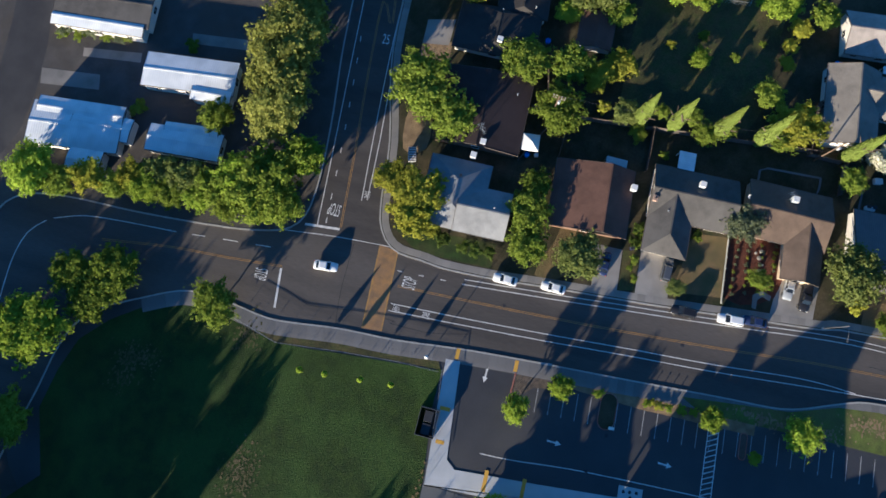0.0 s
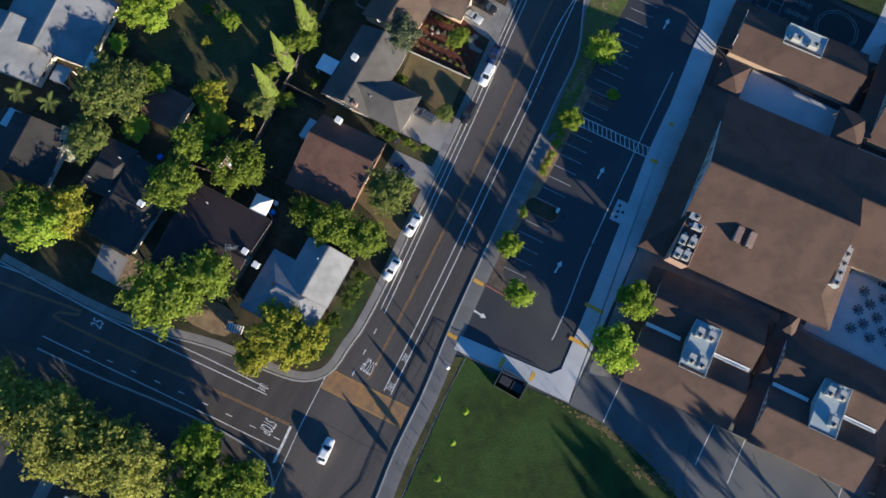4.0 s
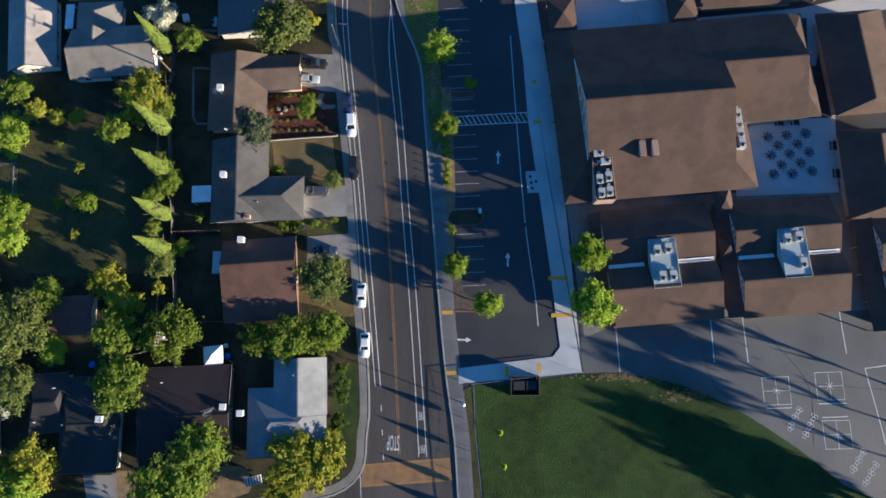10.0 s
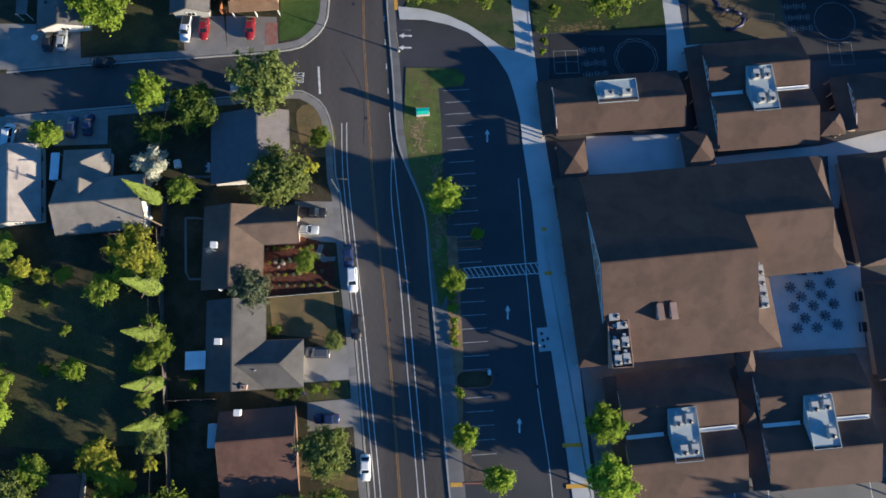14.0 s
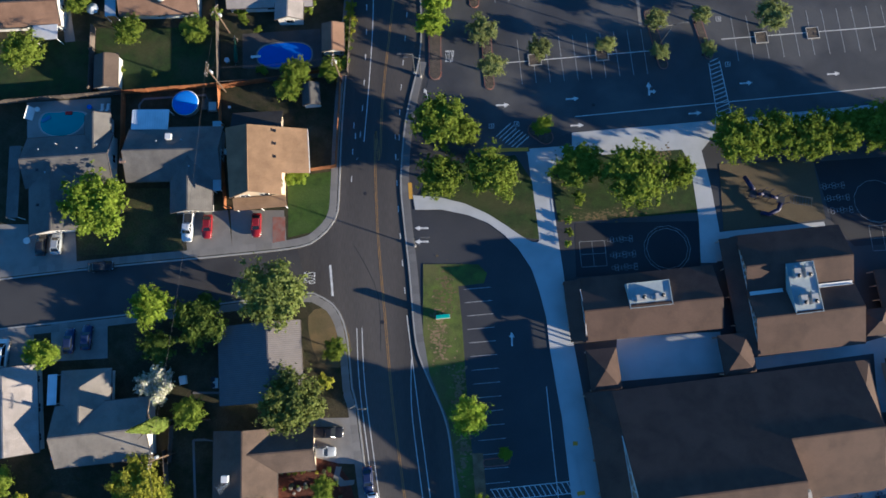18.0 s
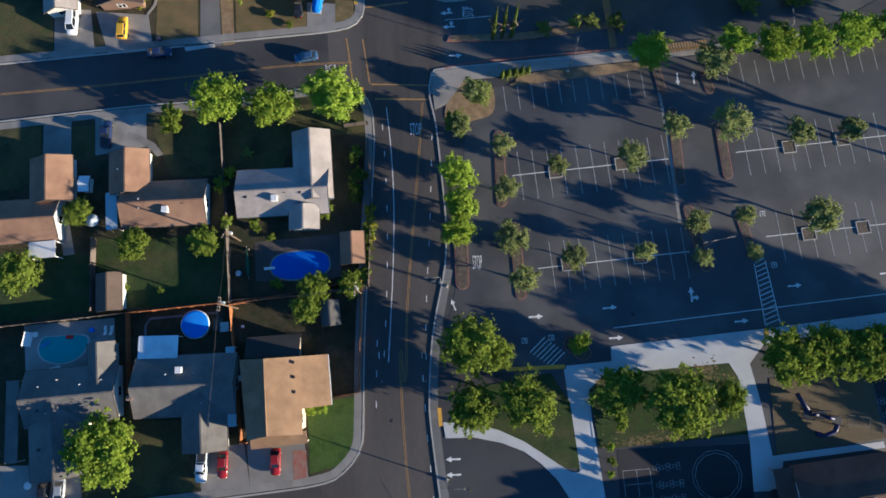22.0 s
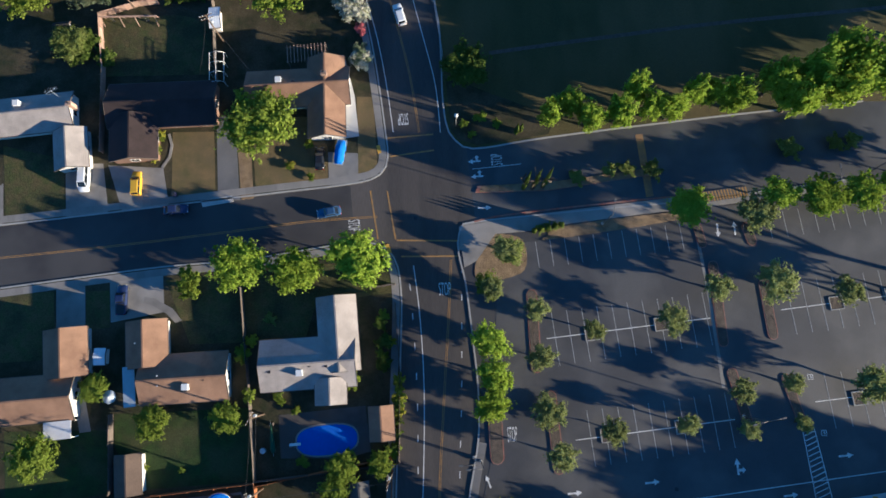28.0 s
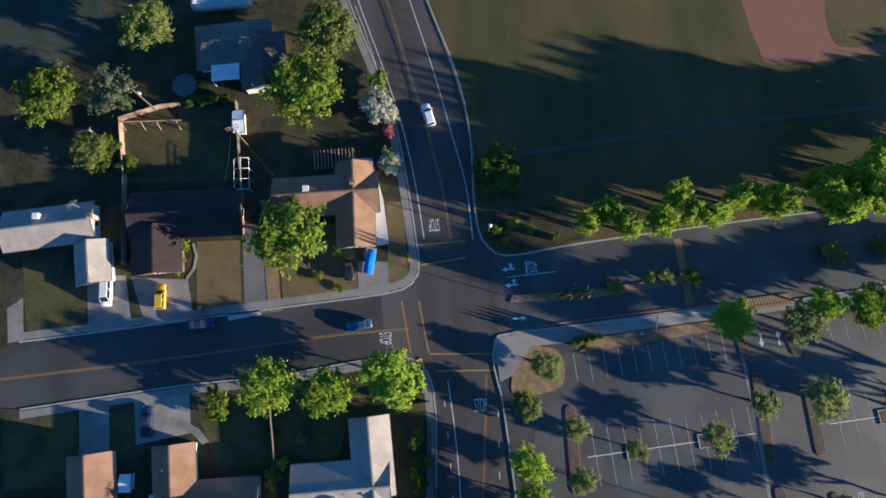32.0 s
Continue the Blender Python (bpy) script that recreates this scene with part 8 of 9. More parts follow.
def roof_well(x, y, z, turn, w, d, units, label="raised pale roof deck with white air conditioners", up=0.28, floor="metal_pale", skin="metal_pale", down=1.7):
    own = thing("rooftop_equipment", pose(x, y, z, 0, 0, turn), label, "roof equipment", "school roof equipment")
    part("deck", boxes_mesh("deck", [(0, 0, 0, w, d, 0.12)], M[floor]), own)
    for nx, ny, sx, sy in ((0, d / 2, w, 0.1), (0, -d / 2, w, 0.1), (w / 2, 0, 0.1, d - 0.1), (-w / 2, 0, 0.1, d - 0.1)):
        part("parapet", boxes_mesh("parapet", [(nx, ny, (up - down) / 2, sx, sy, up + down)], M[skin]), own)
    for k, (ux, uy, a) in enumerate(units):
        u = part("air_conditioner", UNIT, own, pose(ux, uy, 0.06, 0, 0, a), "white rooftop air conditioner")
        part("fan", FAN, u, pose(0.1, -0.45, 0.96))
        part("duct", boxes_mesh("duct", [(0, 1.15, 0.4, 0.5, 0.7, 0.4)], M["metal_gal"]), u)
    return own


# pink skin puts the low sun on the south wall into colour
roof_well(37.1, 38.3, 5.75, 4.5, 3.6, 9.8, [(-0.8, -3.6, 0), (0.7, -3.4, 0), (-0.9, -1.0, 0), (0.8, -0.6, 0), (0.5, 2.3, 90), (-0.7, 3.8, 90)], "long dark roof well with mixed air handlers", 0.55, "metal_dark", "wood_pink", 2.4)
roof_well(62.6, 47.9, 5.3, 5, 1.7, 7.6, [(0, -2.9, 0), (0, -1.0, 0), (0, 0.9, 0), (0, 2.8, 0)], "narrow roof deck with a row of white fan units", 0.35, "metal_dark")
roof_well(48.1, 22.3, 4.75, 6, 4.8, 8.9, [(-1.2, 2.4, 0), (0.8, 2.6, 0), (-0.9, -2.4, 0), (1.0, -2.4, 0)])
roof_well(71.7, 24.8, 4.75, 6, 4.8, 9.0, [(-1.2, 2.6, 0), (0.9, 2.8, 0), (0.9, -2.0, 0)])
roof_well(66.4, 85.9, 4.75, 6, 4.9, 9.0, [(-1.1, 2.6, 0), (0.9, 2.6, 0), (-0.9, -2.2, 0), (1.0, -2.2, 0)])
roof_well(38.8, 85.0, 4.45, 5.5, 7.6, 4.4, [(-1.8, -0.6, 90), (1.6, -0.6, 90)])
roof_well(93.6, 84.6, 4.45, 8, 5.0, 4.4, [(-1.2, -0.5, 0), (1.0, 0.4, 0)])
for x, y in ((44.0, 43.0), (46.3, 43.2)):
    # shade coloured into the dark housing, sunlight into the pink cap and east side
    sk = thing("roof_ventilator", pose(x, y, 6.0, 0, 0, 5), "boxy louvred roof ventilator coloured pink where sunlit, dark where shaded", "roof vent", "school roof equipment")
    part("housing", boxes_mesh("housing", [(0, 0, 0.35, 0.95, 2.7, 1.9)], M["metal_dark"], 0.02), sk)
    part("cap", boxes_mesh("cap", [(0.05, 0, 1.34, 1.15, 2.95, 0.1)], M["wood_pink"], 0.02), sk)
    part("side", boxes_mesh("side", [(0.5, 0, 0.55, 0.05, 2.7, 1.5)], M["wood_pink"]), sk)
    for k in range(5):
        part("louvre", boxes_mesh("louvre", [(-0.5, 0, 0.35 + 0.2 * k, 0.06, 2.4, 0.08)], M["metal_gal"]), sk)


def walk_roof(label, args, he=2.8, rise=1.1):
    cx, cy, ang, L, W = args
    own = thing("walkway_roof", pose(cx, cy, 0.06, 0, 0, ang), label, "walkway roof", "covered walkways")
    part("roof", roof_mesh("roof", L, W, he, rise, min(L, W) / 2, M["roof_school"]), own)
    post = boxes_mesh("post", [(0, 0, he / 2 - 0.08, 0.25, 0.25, he - 0.16)], M["wall_school"])
    for sx in (-1, 1):
        for sy in (-1, 1):
            part("post", post, own, pose(sx * (L / 2 - 0.4), sy * (W / 2 - 0.4), 0))


for r in ((60.2, 34.6, 5.4, 3.4, 6.0), (60.5, 25.9, 4.8, 3.0, 4.4), (30.4, 71.7, 5.7, 5.5, 7.6), (54.2, 74.3, 6.6, 5.8, 7.3), (79.9, 79.8, 6.4, 5.0, 4.7)):
    walk_roof("small brown pyramid roof over a walkway", r)

# lunch tables
TOP = tube_mesh("tabletop", [(0, 0, 0.70, 0.54), (0, 0, 0.75, 0.56), (0, 0, 0.76, 0.52)], M["table_grey"], 16)
LEGT = tube_mesh("pedestal", [(0, 0, 0, 0.35), (0, 0, 0.05, 0.1), (0, 0, 0.7, 0.08)], M["metal_dark"], 8)
SEAT = tube_mesh("seat", [(0, 0, 0.42, 0.2), (0, 0, 0.46, 0.21), (0, 0, 0.47, 0.17)], M["table_grey"], 10)
ARM = boxes_mesh("arm", [(0.45, 0, 0.3, 0.9, 0.06, 0.05)], M["metal_dark"])
table = None
for x, y in ((70.7, 48.4), (74.4, 48.9), (78.2, 49.3), (72.6, 46.7), (76.4, 47.1), (71.1, 44.7), (74.7, 45.1), (78.5, 45.5), (73.0, 42.8), (76.7, 43.3), (71.4, 40.9), (75.0, 41.1), (78.8, 41.7)):
    if table is None:
        table = thing("lunch_table", pose(x, y, 0.09), "dark round lunch table with attached stools", "table", "lunch tables on the patio")
        part("tabletop", TOP, table)
        part("pedestal", LEGT, table)
        for k in range(8):
            a = part("arm", ARM, table, pose(0, 0, 0, 0, 0, 45 * k))
            part("seat", SEAT, a, pose(0.84, 0, 0))
    else:
        copy_thing(table, pose(x, y, 0.09, 0, 0, random.Random(int(x * 10)).uniform(0, 45)))
for x, y in ((83.4, 46.9), (83.5, 41.3), (73.1, 51.6), (76.2, 51.8)):
    own = thing("bench_table", pose(x, y, 0.09, 0, 0, 90), "dark picnic table on the patio", "table", "picnic tables")
    part("tabletop", boxes_mesh("tabletop", [(0, 0, 0.72, 1.8, 0.75, 0.06)], M["plastic_dark"], 0.02), own)
    for s in (-1, 1):
        part("bench", boxes_mesh("bench", [(0, s * 0.7, 0.43, 1.8, 0.3, 0.05)], M["plastic_dark"], 0.02), own)
        part("leg", boxes_mesh("leg", [(s * 0.6, 0, 0.36, 0.08, 1.4, 0.08), (s * 0.6, 0, 0.36, 0.08, 0.1, 0.7)], M["metal_dark"]), own)

# play structure
PSX, PSY = 63.6, 103.5
ps = thing("play_structure", pose(PSX, PSY, 0.12, 0, 0, -10), "dark blue climbing frame with slides", "play structure")
for k, (dx, dy) in enumerate(((-3, 0), (-0.5, 0.4), (2.2, -0.3))):
    part("platform", boxes_mesh("platform", [(dx, dy, 1.4, 1.5, 1.5, 0.1)], M["plastic_dark"], 0.03), ps)
    for sx in (-1, 1):
        for sy in (-1, 1):
            part("post", tube_mesh("post", [(dx + sx * 0.72, dy + sy * 0.72, 0, 0.06), (dx + sx * 0.72, dy + sy * 0.72, 3.0, 0.06)], M["plastic_blue"], 8), ps)
for pts in ([(-3, 0.8, 1.5, 0.4), (-4, 2.2, 1.2, 0.4), (-4.5, 3.4, 0.5, 0.4)], [(2.2, -0.9, 1.5, 0.4), (2.0, -2.2, 1.2, 0.4), (0.6, -3.2, 0.7, 0.4), (-0.8, -3.0, 0.4, 0.4)], [(-2.2, 0.1, 1.5, 0.3), (-1.2, 0.3, 1.5, 0.3)], [(0.2, 0.2, 1.5, 0.3), (1.5, -0.1, 1.5, 0.3)]):
    part("slide", tube_mesh("slide", pts, M["plastic_blue"], 10), ps)
for k in range(8):
    part("rung", boxes_mesh("rung", [(4.2 + 0.5 * k, 0.2, 1.2 + 0.1 * k, 0.06, 1.6, 0.06)], M["lamp_grey"]), ps)
for dy in (1.0, -0.6):
    part("ladder_rail", boxes_mesh("ladder_rail", [(6, dy, 1.5, 4.2, 0.07, 0.07)], M["lamp_grey"]), ps)

# bin enclosure, bench, lamps, poles
BX, BY = 23.4, -0.1
bn = thing("bin_enclosure", pose(BX, BY, 0.1, 0, 0, 2), "dark walled enclosure with rubbish bins", "enclosure")
for nx, ny, sx, sy in ((0, 1.7, 5.1, 0.1), (-2.5, 0, 0.1, 3.3), (2.5, 0, 0.1, 3.3), (0, -1.7, 5.1, 0.08)):
    part("wall", boxes_mesh("wall", [(nx, ny, 0.9, sx, sy, 1.8)], M["lamp_grey"]), bn)
for dx in (-1.1, 1.2):
    d = part("bin", boxes_mesh("bin", [(dx, 0, 0.7, 1.9, 1.5, 1.3)], M["metal_dark"], 0.05), bn)
    part("lid", boxes_mesh("lid", [(dx, 0, 1.4, 1.95, 1.55, 0.08)], M["plastic_dark"], 0.03), d)
SX, SY = 1.9, 81.5
sg = thing("school_sign", pose(SX, SY, 0.14, 0, 0, 5), "long teal sign board on a masonry base", "sign")
part("board", boxes_mesh("board", [(0, 0, 1.6, 2.4, 0.5, 1.8)], M["teal"], 0.04), sg)
part("base", boxes_mesh("base", [(0, 0, 0.35, 2.6, 0.7, 0.7)], M["concrete"], 0.03), sg)
part("cap", boxes_mesh("cap", [(0, 0, 2.55, 2.5, 0.62, 0.1)], M["teal"], 0.02), sg)


def lamp_post(x, y, h, turn, arms=1, reach=2.2, label="tall grey street lamp with a curved arm"):
    own = thing("street_lamp", pose(x, y, 0.1, 0, 0, turn), label, "street lamp", "street lamps")
    part("pole", tube_mesh("pole", [(0, 0, 0, 0.12), (0, 0, h * 0.5, 0.09), (0, 0, h, 0.06)], M["lamp_grey"], 8), own)
    part("base", tube_mesh("base", [(0, 0, 0, 0.28), (0, 0, 0.5, 0.26)], M["concrete"], 10), own)
    for k in range(arms):
        s = 1 if k == 0 else -1
        part("arm", tube_mesh("arm", [(0, 0, h - 0.4, 0.05), (s * reach * 0.5, 0, h, 0.045), (s * reach, 0, h + 0.05, 0.04)], M["lamp_grey"], 6), own)
        part("lamp_head", boxes_mesh("lamp_head", [(s * (reach + 0.3), 0, h + 0.03, 0.75, 0.3, 0.14)], M["lamp_grey"], 0.04), own)


lamp_post(45.0, 134.5, 9.0, 10, 2)
lamp_post(23.0, 170.6, 8.0, 80)
lamp_post(-14.0, 65.8, 8.0, 0)
lamp_post(-3.3, 129.6, 8.0, 180)
lamp_post(-2.1, 128.9, 8.0, 180)
lamp_post(-3.2, 94.9, 8.0, 0)
lamp_post(64.0, 175.1, 8.0, 90)
for x, y in ((12.3, -3.5), (-3.6, 191.1)):
    own = thing("globe_lamp", pose(x, y, 0.1), "slim post with a white globe lamp", "lamp", "globe lamps")
    part("post", tube_mesh("post", [(0, 0, 0, 0.1), (0, 0, 4.9, 0.06)], M["steel_pole"], 8), own)
    part("globe", tube_mesh("globe", [(0, 0, 4.9, 0.1), (0, 0, 5.0, 0.3), (0, 0, 5.2, 0.36), (0, 0, 5.4, 0.28), (0, 0, 5.5, 0.08)], M["trim_white"], 12), own)


def utility_pole(x, y, h, turn, arms=2):
    own = thing("utility_pole", pose(x, y, 0.1, 0, 0, turn), "weathered wooden utility pole with crossarms", "utility pole", "utility poles")
    part("pole", tube_mesh("pole", [(0, 0, 0, 0.17), (0, 0, h, 0.11)], M["pole_wood"], 8), own)
    for k in range(arms):
        a = part("crossarm", boxes_mesh("crossarm", [(0, 0.12, h - 0.4 - 0.9 * k, 2.4, 0.1, 0.12)], M["pole_wood"]), own)
        for s in (-1.1, -0.5, 0.5, 1.1):
            part("insulator", tube_mesh("insulator", [(s, 0.12, h - 0.34 - 0.9 * k, 0.05), (s, 0.12, h - 0.16 - 0.9 * k, 0.06)], M["trim_white"], 6), a)
    part("transformer", tube_mesh("transformer", [(0.35, 0, h - 3.0, 0.25), (0.35, 0, h - 2.1, 0.25)], M["metal_gal"], 10), own)
    return Vector((x, y, h))


def wire(a, b, sag=0.7, label="thin black overhead cable"):
    cu = bpy.data.curves.new("cable", "CURVE")
    cu.dimensions, cu.bevel_depth, cu.bevel_resolution = "3D", 0.02, 1
    sp = cu.splines.new("POLY")
    sp.points.add(12)
    for k in range(13):
        t = k / 12
        p = a.lerp(b, t)
        sp.points[k].co = (p.x, p.y, p.z - 4 * sag * t * (1 - t), 1)
    cu.materials.append(M["metal_dark"])
    ob = new("overhead_cable", cu)
    tagged(ob, label, "cable", "overhead cables")


P1 = utility_pole(-40.4, 126.0, 10.5, 85)
P2 = utility_pole(-17.6, 127.8, 10.5, 85)
P3 = utility_pole(-48.6, 210.5, 10.0, 20)
P4 = utility_pole(-66.6, 218.8, 10.0, 20, 1)
P5 = utility_pole(-40.3, 138.6, 8.5, 60, 1)
P6 = utility_pole(-45.8, 58.0, 10.0, 85)
P7 = utility_pole(-39.8, 6.3, 10.0, 85)
wire(P1, P2), wire(P1, P5), wire(P1 + Vector((1, 0, -0.6)), P5 + Vector((1, 0, 0))), wire(P3, P4), wire(P3, Vector((-52.0, 202.2, 3.5))), wire(P3, Vector((-42.6, 202.8, 3.5))), wire(P6, P7, 1.4), wire(P1, P6, 1.5)
wire(P1 + Vector((0.8, 0, -0.3)), P2 + Vector((0.8, 0, -0.3)))

# ---------------- hedges and garden bushes ----------------
for sp, spots in (
    ("bright", [(7.8, 46.0, 0.9, 0.8), (8.1, 43.7, 1.0, 0.9), (8.4, 41.4, 0.8, 0.8), (8.7, 37.4, 0.8, 0.7), (9.7, 28.2, 0.8, 0.9), (9.3, 29.0, 0.7, 0.8), (-27.0, 108.1, 1.4, 1.4), (-24.9, 108.5, 1.5, 1.4)]),
    ("yellow", [(8.6, 39.7, 0.9, 0.8), (8.3, 38.4, 0.8, 0.7), (-44.2, 15.7, 1.4, 3.0), (-19.4, 70.1, 1.6, 3.5), (-42.4, 151.6, 1.2, 2.0)]),
    ("dark", [(-9.8, 2.1, 1.3, 1.6), (-9.4, -0.5, 1.4, 1.8), (-9.4, -3.0, 1.3, 1.6), (-9.8, -7.1, 1.6, 1.8), (-10.6, -9.1, 1.6, 1.8), (-22.8, 28.4, 1.2, 1.6), (-19.7, 28.0, 1.2, 1.5), (-16.8, 138.6, 1.1, 2.2), (-16.7, 136.4, 1.1, 2.2), (-16.8, 134.2, 1.1, 2.2), (-17.0, 132.0, 1.1, 2.2), (-18.5, 150.4, 1.5, 2.2), (-18.7, 146.4, 1.5, 2.2), (-19.0, 153.8, 1.4, 2.0), (-75.8, 210.2, 3.5, 3.0), (-71.3, 207.7, 2.2, 2.4)]),
    ("mid", [(-16.4, 28.9, 0.9, 1.2), (-14.7, 28.5, 0.7, 0.9), (-12.9, 29.7, 0.8, 1.2), (-24.3, 39.2, 1.1, 1.8), (-38.2, 29.6, 1.0, 1.8), (-62.3, 38.7, 1.0, 1.8), (-66.9, 43.5, 0.8, 1.2), (-65.2, 31.5, 1.2, 1.6), (-21.8, 28.5, 1.2, 1.4), (-19.6, 28.8, 1.1, 1.3), (-43.9, 149.3, 1.6, 2.2), (-37.8, 142.4, 1.4, 1.8), (-42.6, 142.0, 1.3, 2.6), (-24.4, 143.8, 1.6, 2.4), (-53.8, 163.4, 2.2, 3.0), (-53.5, 161.2, 2.0, 3.0), (-31.9, 188.5, 0.9, 1.2), (-35.7, 184.4, 0.8, 0.9), (-31.5, 182.0, 0.8, 0.9), (-60.9, 188.3, 1.0, 1.2), (-60.5, 191.0, 1.0, 1.2)]),
    ("olive", [(18.7, 179.5, 1.5, 2.2), (25.1, 180.6, 1.4, 2.0), (28.3, 180.8, 1.5, 2.0), (33.0, 180.4, 1.8, 2.4), (59.4, 183.5, 2.2, 2.6), (68.6, 184.1, 1.6, 2.0), (71.8, 184.6, 1.6, 2.0), (11.1, 170.0, 0.9, 1.6), (12.6, 170.1, 0.9, 1.6), (14.2, 170.3, 0.9, 1.6), (-39.2, 155.5, 1.1, 1.5)]),
    ("yellow", [(-60.4, 191.6, 1.0, 1.3), (-61.0, 189.4, 0.7, 0.9), (-61.3, 186.8, 0.8, 0.9), (-31.9, 188.5, 0.8, 1.0), (-35.3, 184.4, 0.8, 1.0), (-61.4, 25.7, 1.0, 1.6), (-65.8, 31.8, 0.8, 1.2)]), ("mid", [(-2.1, 191.3, 0.9, 1.2), (1.2, 192.3, 1.2, 1.6), (-0.6, 189.1, 0.8, 1.0), (4.3, 191.0, 1.0, 1.2), (-23.1, 222.2, 2.0, 2.6)]), ("yellow", [(-16.0, 143.5, 1.2, 2.4), (-16.0, 141.1, 1.3, 2.4), (-16.2, 138.0, 1.2, 2.2), (-17.2, 150.4, 1.0, 1.6)]), ("mid", [(-16.3, 139.7, 1.2, 2.2), (-17.4, 131.5, 1.4, 2.2), (-25.3, 130.8, 1.3, 1.6), (-33.2, 130.3, 1.1, 1.4), (-18.5, 155.0, 1.2, 2.0), (-19.0, 148.1, 1.1, 1.8), (-37.2, 140.7, 0.8, 1.0), (-34.5, 139.0, 0.8, 1.0)]), ("dark", [(-59.6, 219.9, 1.3, 1.7), (-57.4, 220.0, 1.3, 1.8), (-55.2, 220.1, 1.3, 1.7), (-53.0, 220.2, 1.2, 1.6)]), ("white", [(-23.4, 219.2, 2.0, 2.6), (-21.6, 215.0, 2.0, 2.6)]), ("pink", [(-21.4, 211.7, 1.3, 1.8)]), ("mid", [(-28.6, -93.4, 1.3, 1.5), (-29.2, -90.0, 1.4, 1.6), (-30.4, -84.6, 1.3, 1.5), (-31.4, -80.4, 1.3, 1.5), (-33.5, -66.9, 1.5, 1.8), (-17.8, -72.3, 1.7, 2.6)]), ("grey", [(-21.6, 205.7, 2.2, 3.0), (-29.6, -93.3, 1.6, 2.0), (-30.5, -88.1, 1.6, 2.0), (-30.8, -82.0, 1.4, 1.6)]),
):
    for x, y, r, h in spots:
        bush(sp, x, y, r, h, "garden bushes")
for x, y, h in ((8.6, 178.0, 10.5), (10.4, 178.1, 11.0), (12.3, 178.2, 11.5), (7.9, 189.0, 5.0), (8.8, 189.4, 4.0), (10.0, 169.6, 3.2), (11.3, 169.8, 3.4), (12.6, 170.0, 3.2), (13.9, 170.3, 3.4), (15.1, 170.5, 3.2)):
    tree("cypress", x, y, 0.42, h, "thin young cypresses", 0.04)
rng = random.Random(9)
for row in range(4):
    for k in range(8):
        p = Vector((-26.7, 54.3)).lerp(Vector((-18.2, 54.8)), (k + rng.uniform(-0.15, 0.15)) / 7).lerp(Vector((-25.8, 47.1)).lerp(Vector((-15.7, 48.0)), (k + 0.2) / 7), (row + rng.uniform(-0.12, 0.12)) / 3)
        bush(("grey", "mid", "yellow")[rng.randrange(3)], p.x, p.y, rng.uniform(0.28, 0.5), 0.5, "plants in the mulch bed")

# bins and boxes in the yards
BIN_BODY = boxes_mesh("bin_body", [(0, 0, 0.5, 0.6, 0.7, 0.95)], M["plastic_blue"], 0.04)
BIN_LID = boxes_mesh("lid", [(0, 0, 1.02, 0.66, 0.76, 0.08)], M["plastic_dark"], 0.03)
for x, y, a in ((-39.5, 70.7, 5), (-39.4, 69.6, 8), (-18.5, 28.0, 20), (-59.0, 101.9, 0), (-73.3, 145.0, 15), (-57.3, 179.7, 5)):
    own = thing("wheeled_bin", pose(x, y, 0.12, 0, 0, a), "dark blue wheeled rubbish bin", "bin", "bins")
    part("body", BIN_BODY, own)
    part("lid", BIN_LID, own)
    for sx in (-1, 1):
        part("wheel", tube_mesh("wheel", [(sx * 0.3, -0.36, 0.1, 0.1), (sx * 0.36, -0.36, 0.1, 0.1)], M["rubber"], 8), own)
own = thing("storage_box", pose(-45.0, 70.6, 0.1, 0, 0, 12), "white plastic storage box in a back yard", "box")
part("body", boxes_mesh("body", [(0, 0, 0.4, 1.1, 1.5, 0.8)], M["trim_white"], 0.04), own)
part("lid", boxes_mesh("lid", [(0, 0, 0.84, 1.16, 1.56, 0.08)], M["trim_white"], 0.03), own)

# unseen slim stakes put along the planting strip to cast the comb of kerb shadows
STAKE = tube_mesh("stake", [(0, 0, 0, 0.08), (0, 0, 0.88, 0.07), (0, 0, 0.93, 0.04)], M["pole_wood"], 6)
for k in range(10):
    p = Vector((8.1, 35.4)).lerp(Vector((6.9, 49.4)), k / 9)
    own = thing("plant_stake", pose(p.x, p.y, 0.1), "slim wooden stake added to cast a thin kerb shadow", "stake", "stakes along the strip")
    part("stake", STAKE, own)
    part("cap", boxes_mesh("cap", [(0, 0, 0.92, 0.2, 0.2, 0.06)], M["pole_wood"], 0.01), own)

# street covers, trailer, ramp stripes
COVER = tube_mesh("manhole_cover", [(0, 0, 0, 0.36), (0, 0, 0.012, 0.36), (0, 0, 0.018, 0.3)], M["metal_dark"], 18)
for x, y, z in ((-3.4, 41.4, 0.0), (-1.0, 7.6, 0.0), (-12.7, 105.2, 0.0), (-9.2, 80.7, 0.0), (-12.0, 173.2, 0.0), (16.4, 31.8, 0.05), (23.4, 29.8, 0.05), (31.8, 122.7, 0.076)):
    ring = solid("manhole_cover", COVER, pose(x, y, z), "round dark iron cover in the asphalt", "manhole cover", "manhole covers")
own = thing("trailer", pose(-24.3, -17.7, 0.12, 0, 0, 15), "small white flatbed trailer beside a house", "trailer")
part("bed", boxes_mesh("bed", [(0, 0, 0.6, 3.0, 1.5, 0.12)], M["trim_white"], 0.02), own)
for s_ in (-1, 1):
    part("side_rail", boxes_mesh("side_rail", [(0, s_ * 0.72, 0.85, 3.0, 0.06, 0.35)], M["trim_white"]), own)
    part("wheel", TYRE, own, pose(-0.3, s_ * 0.85, 0.33))
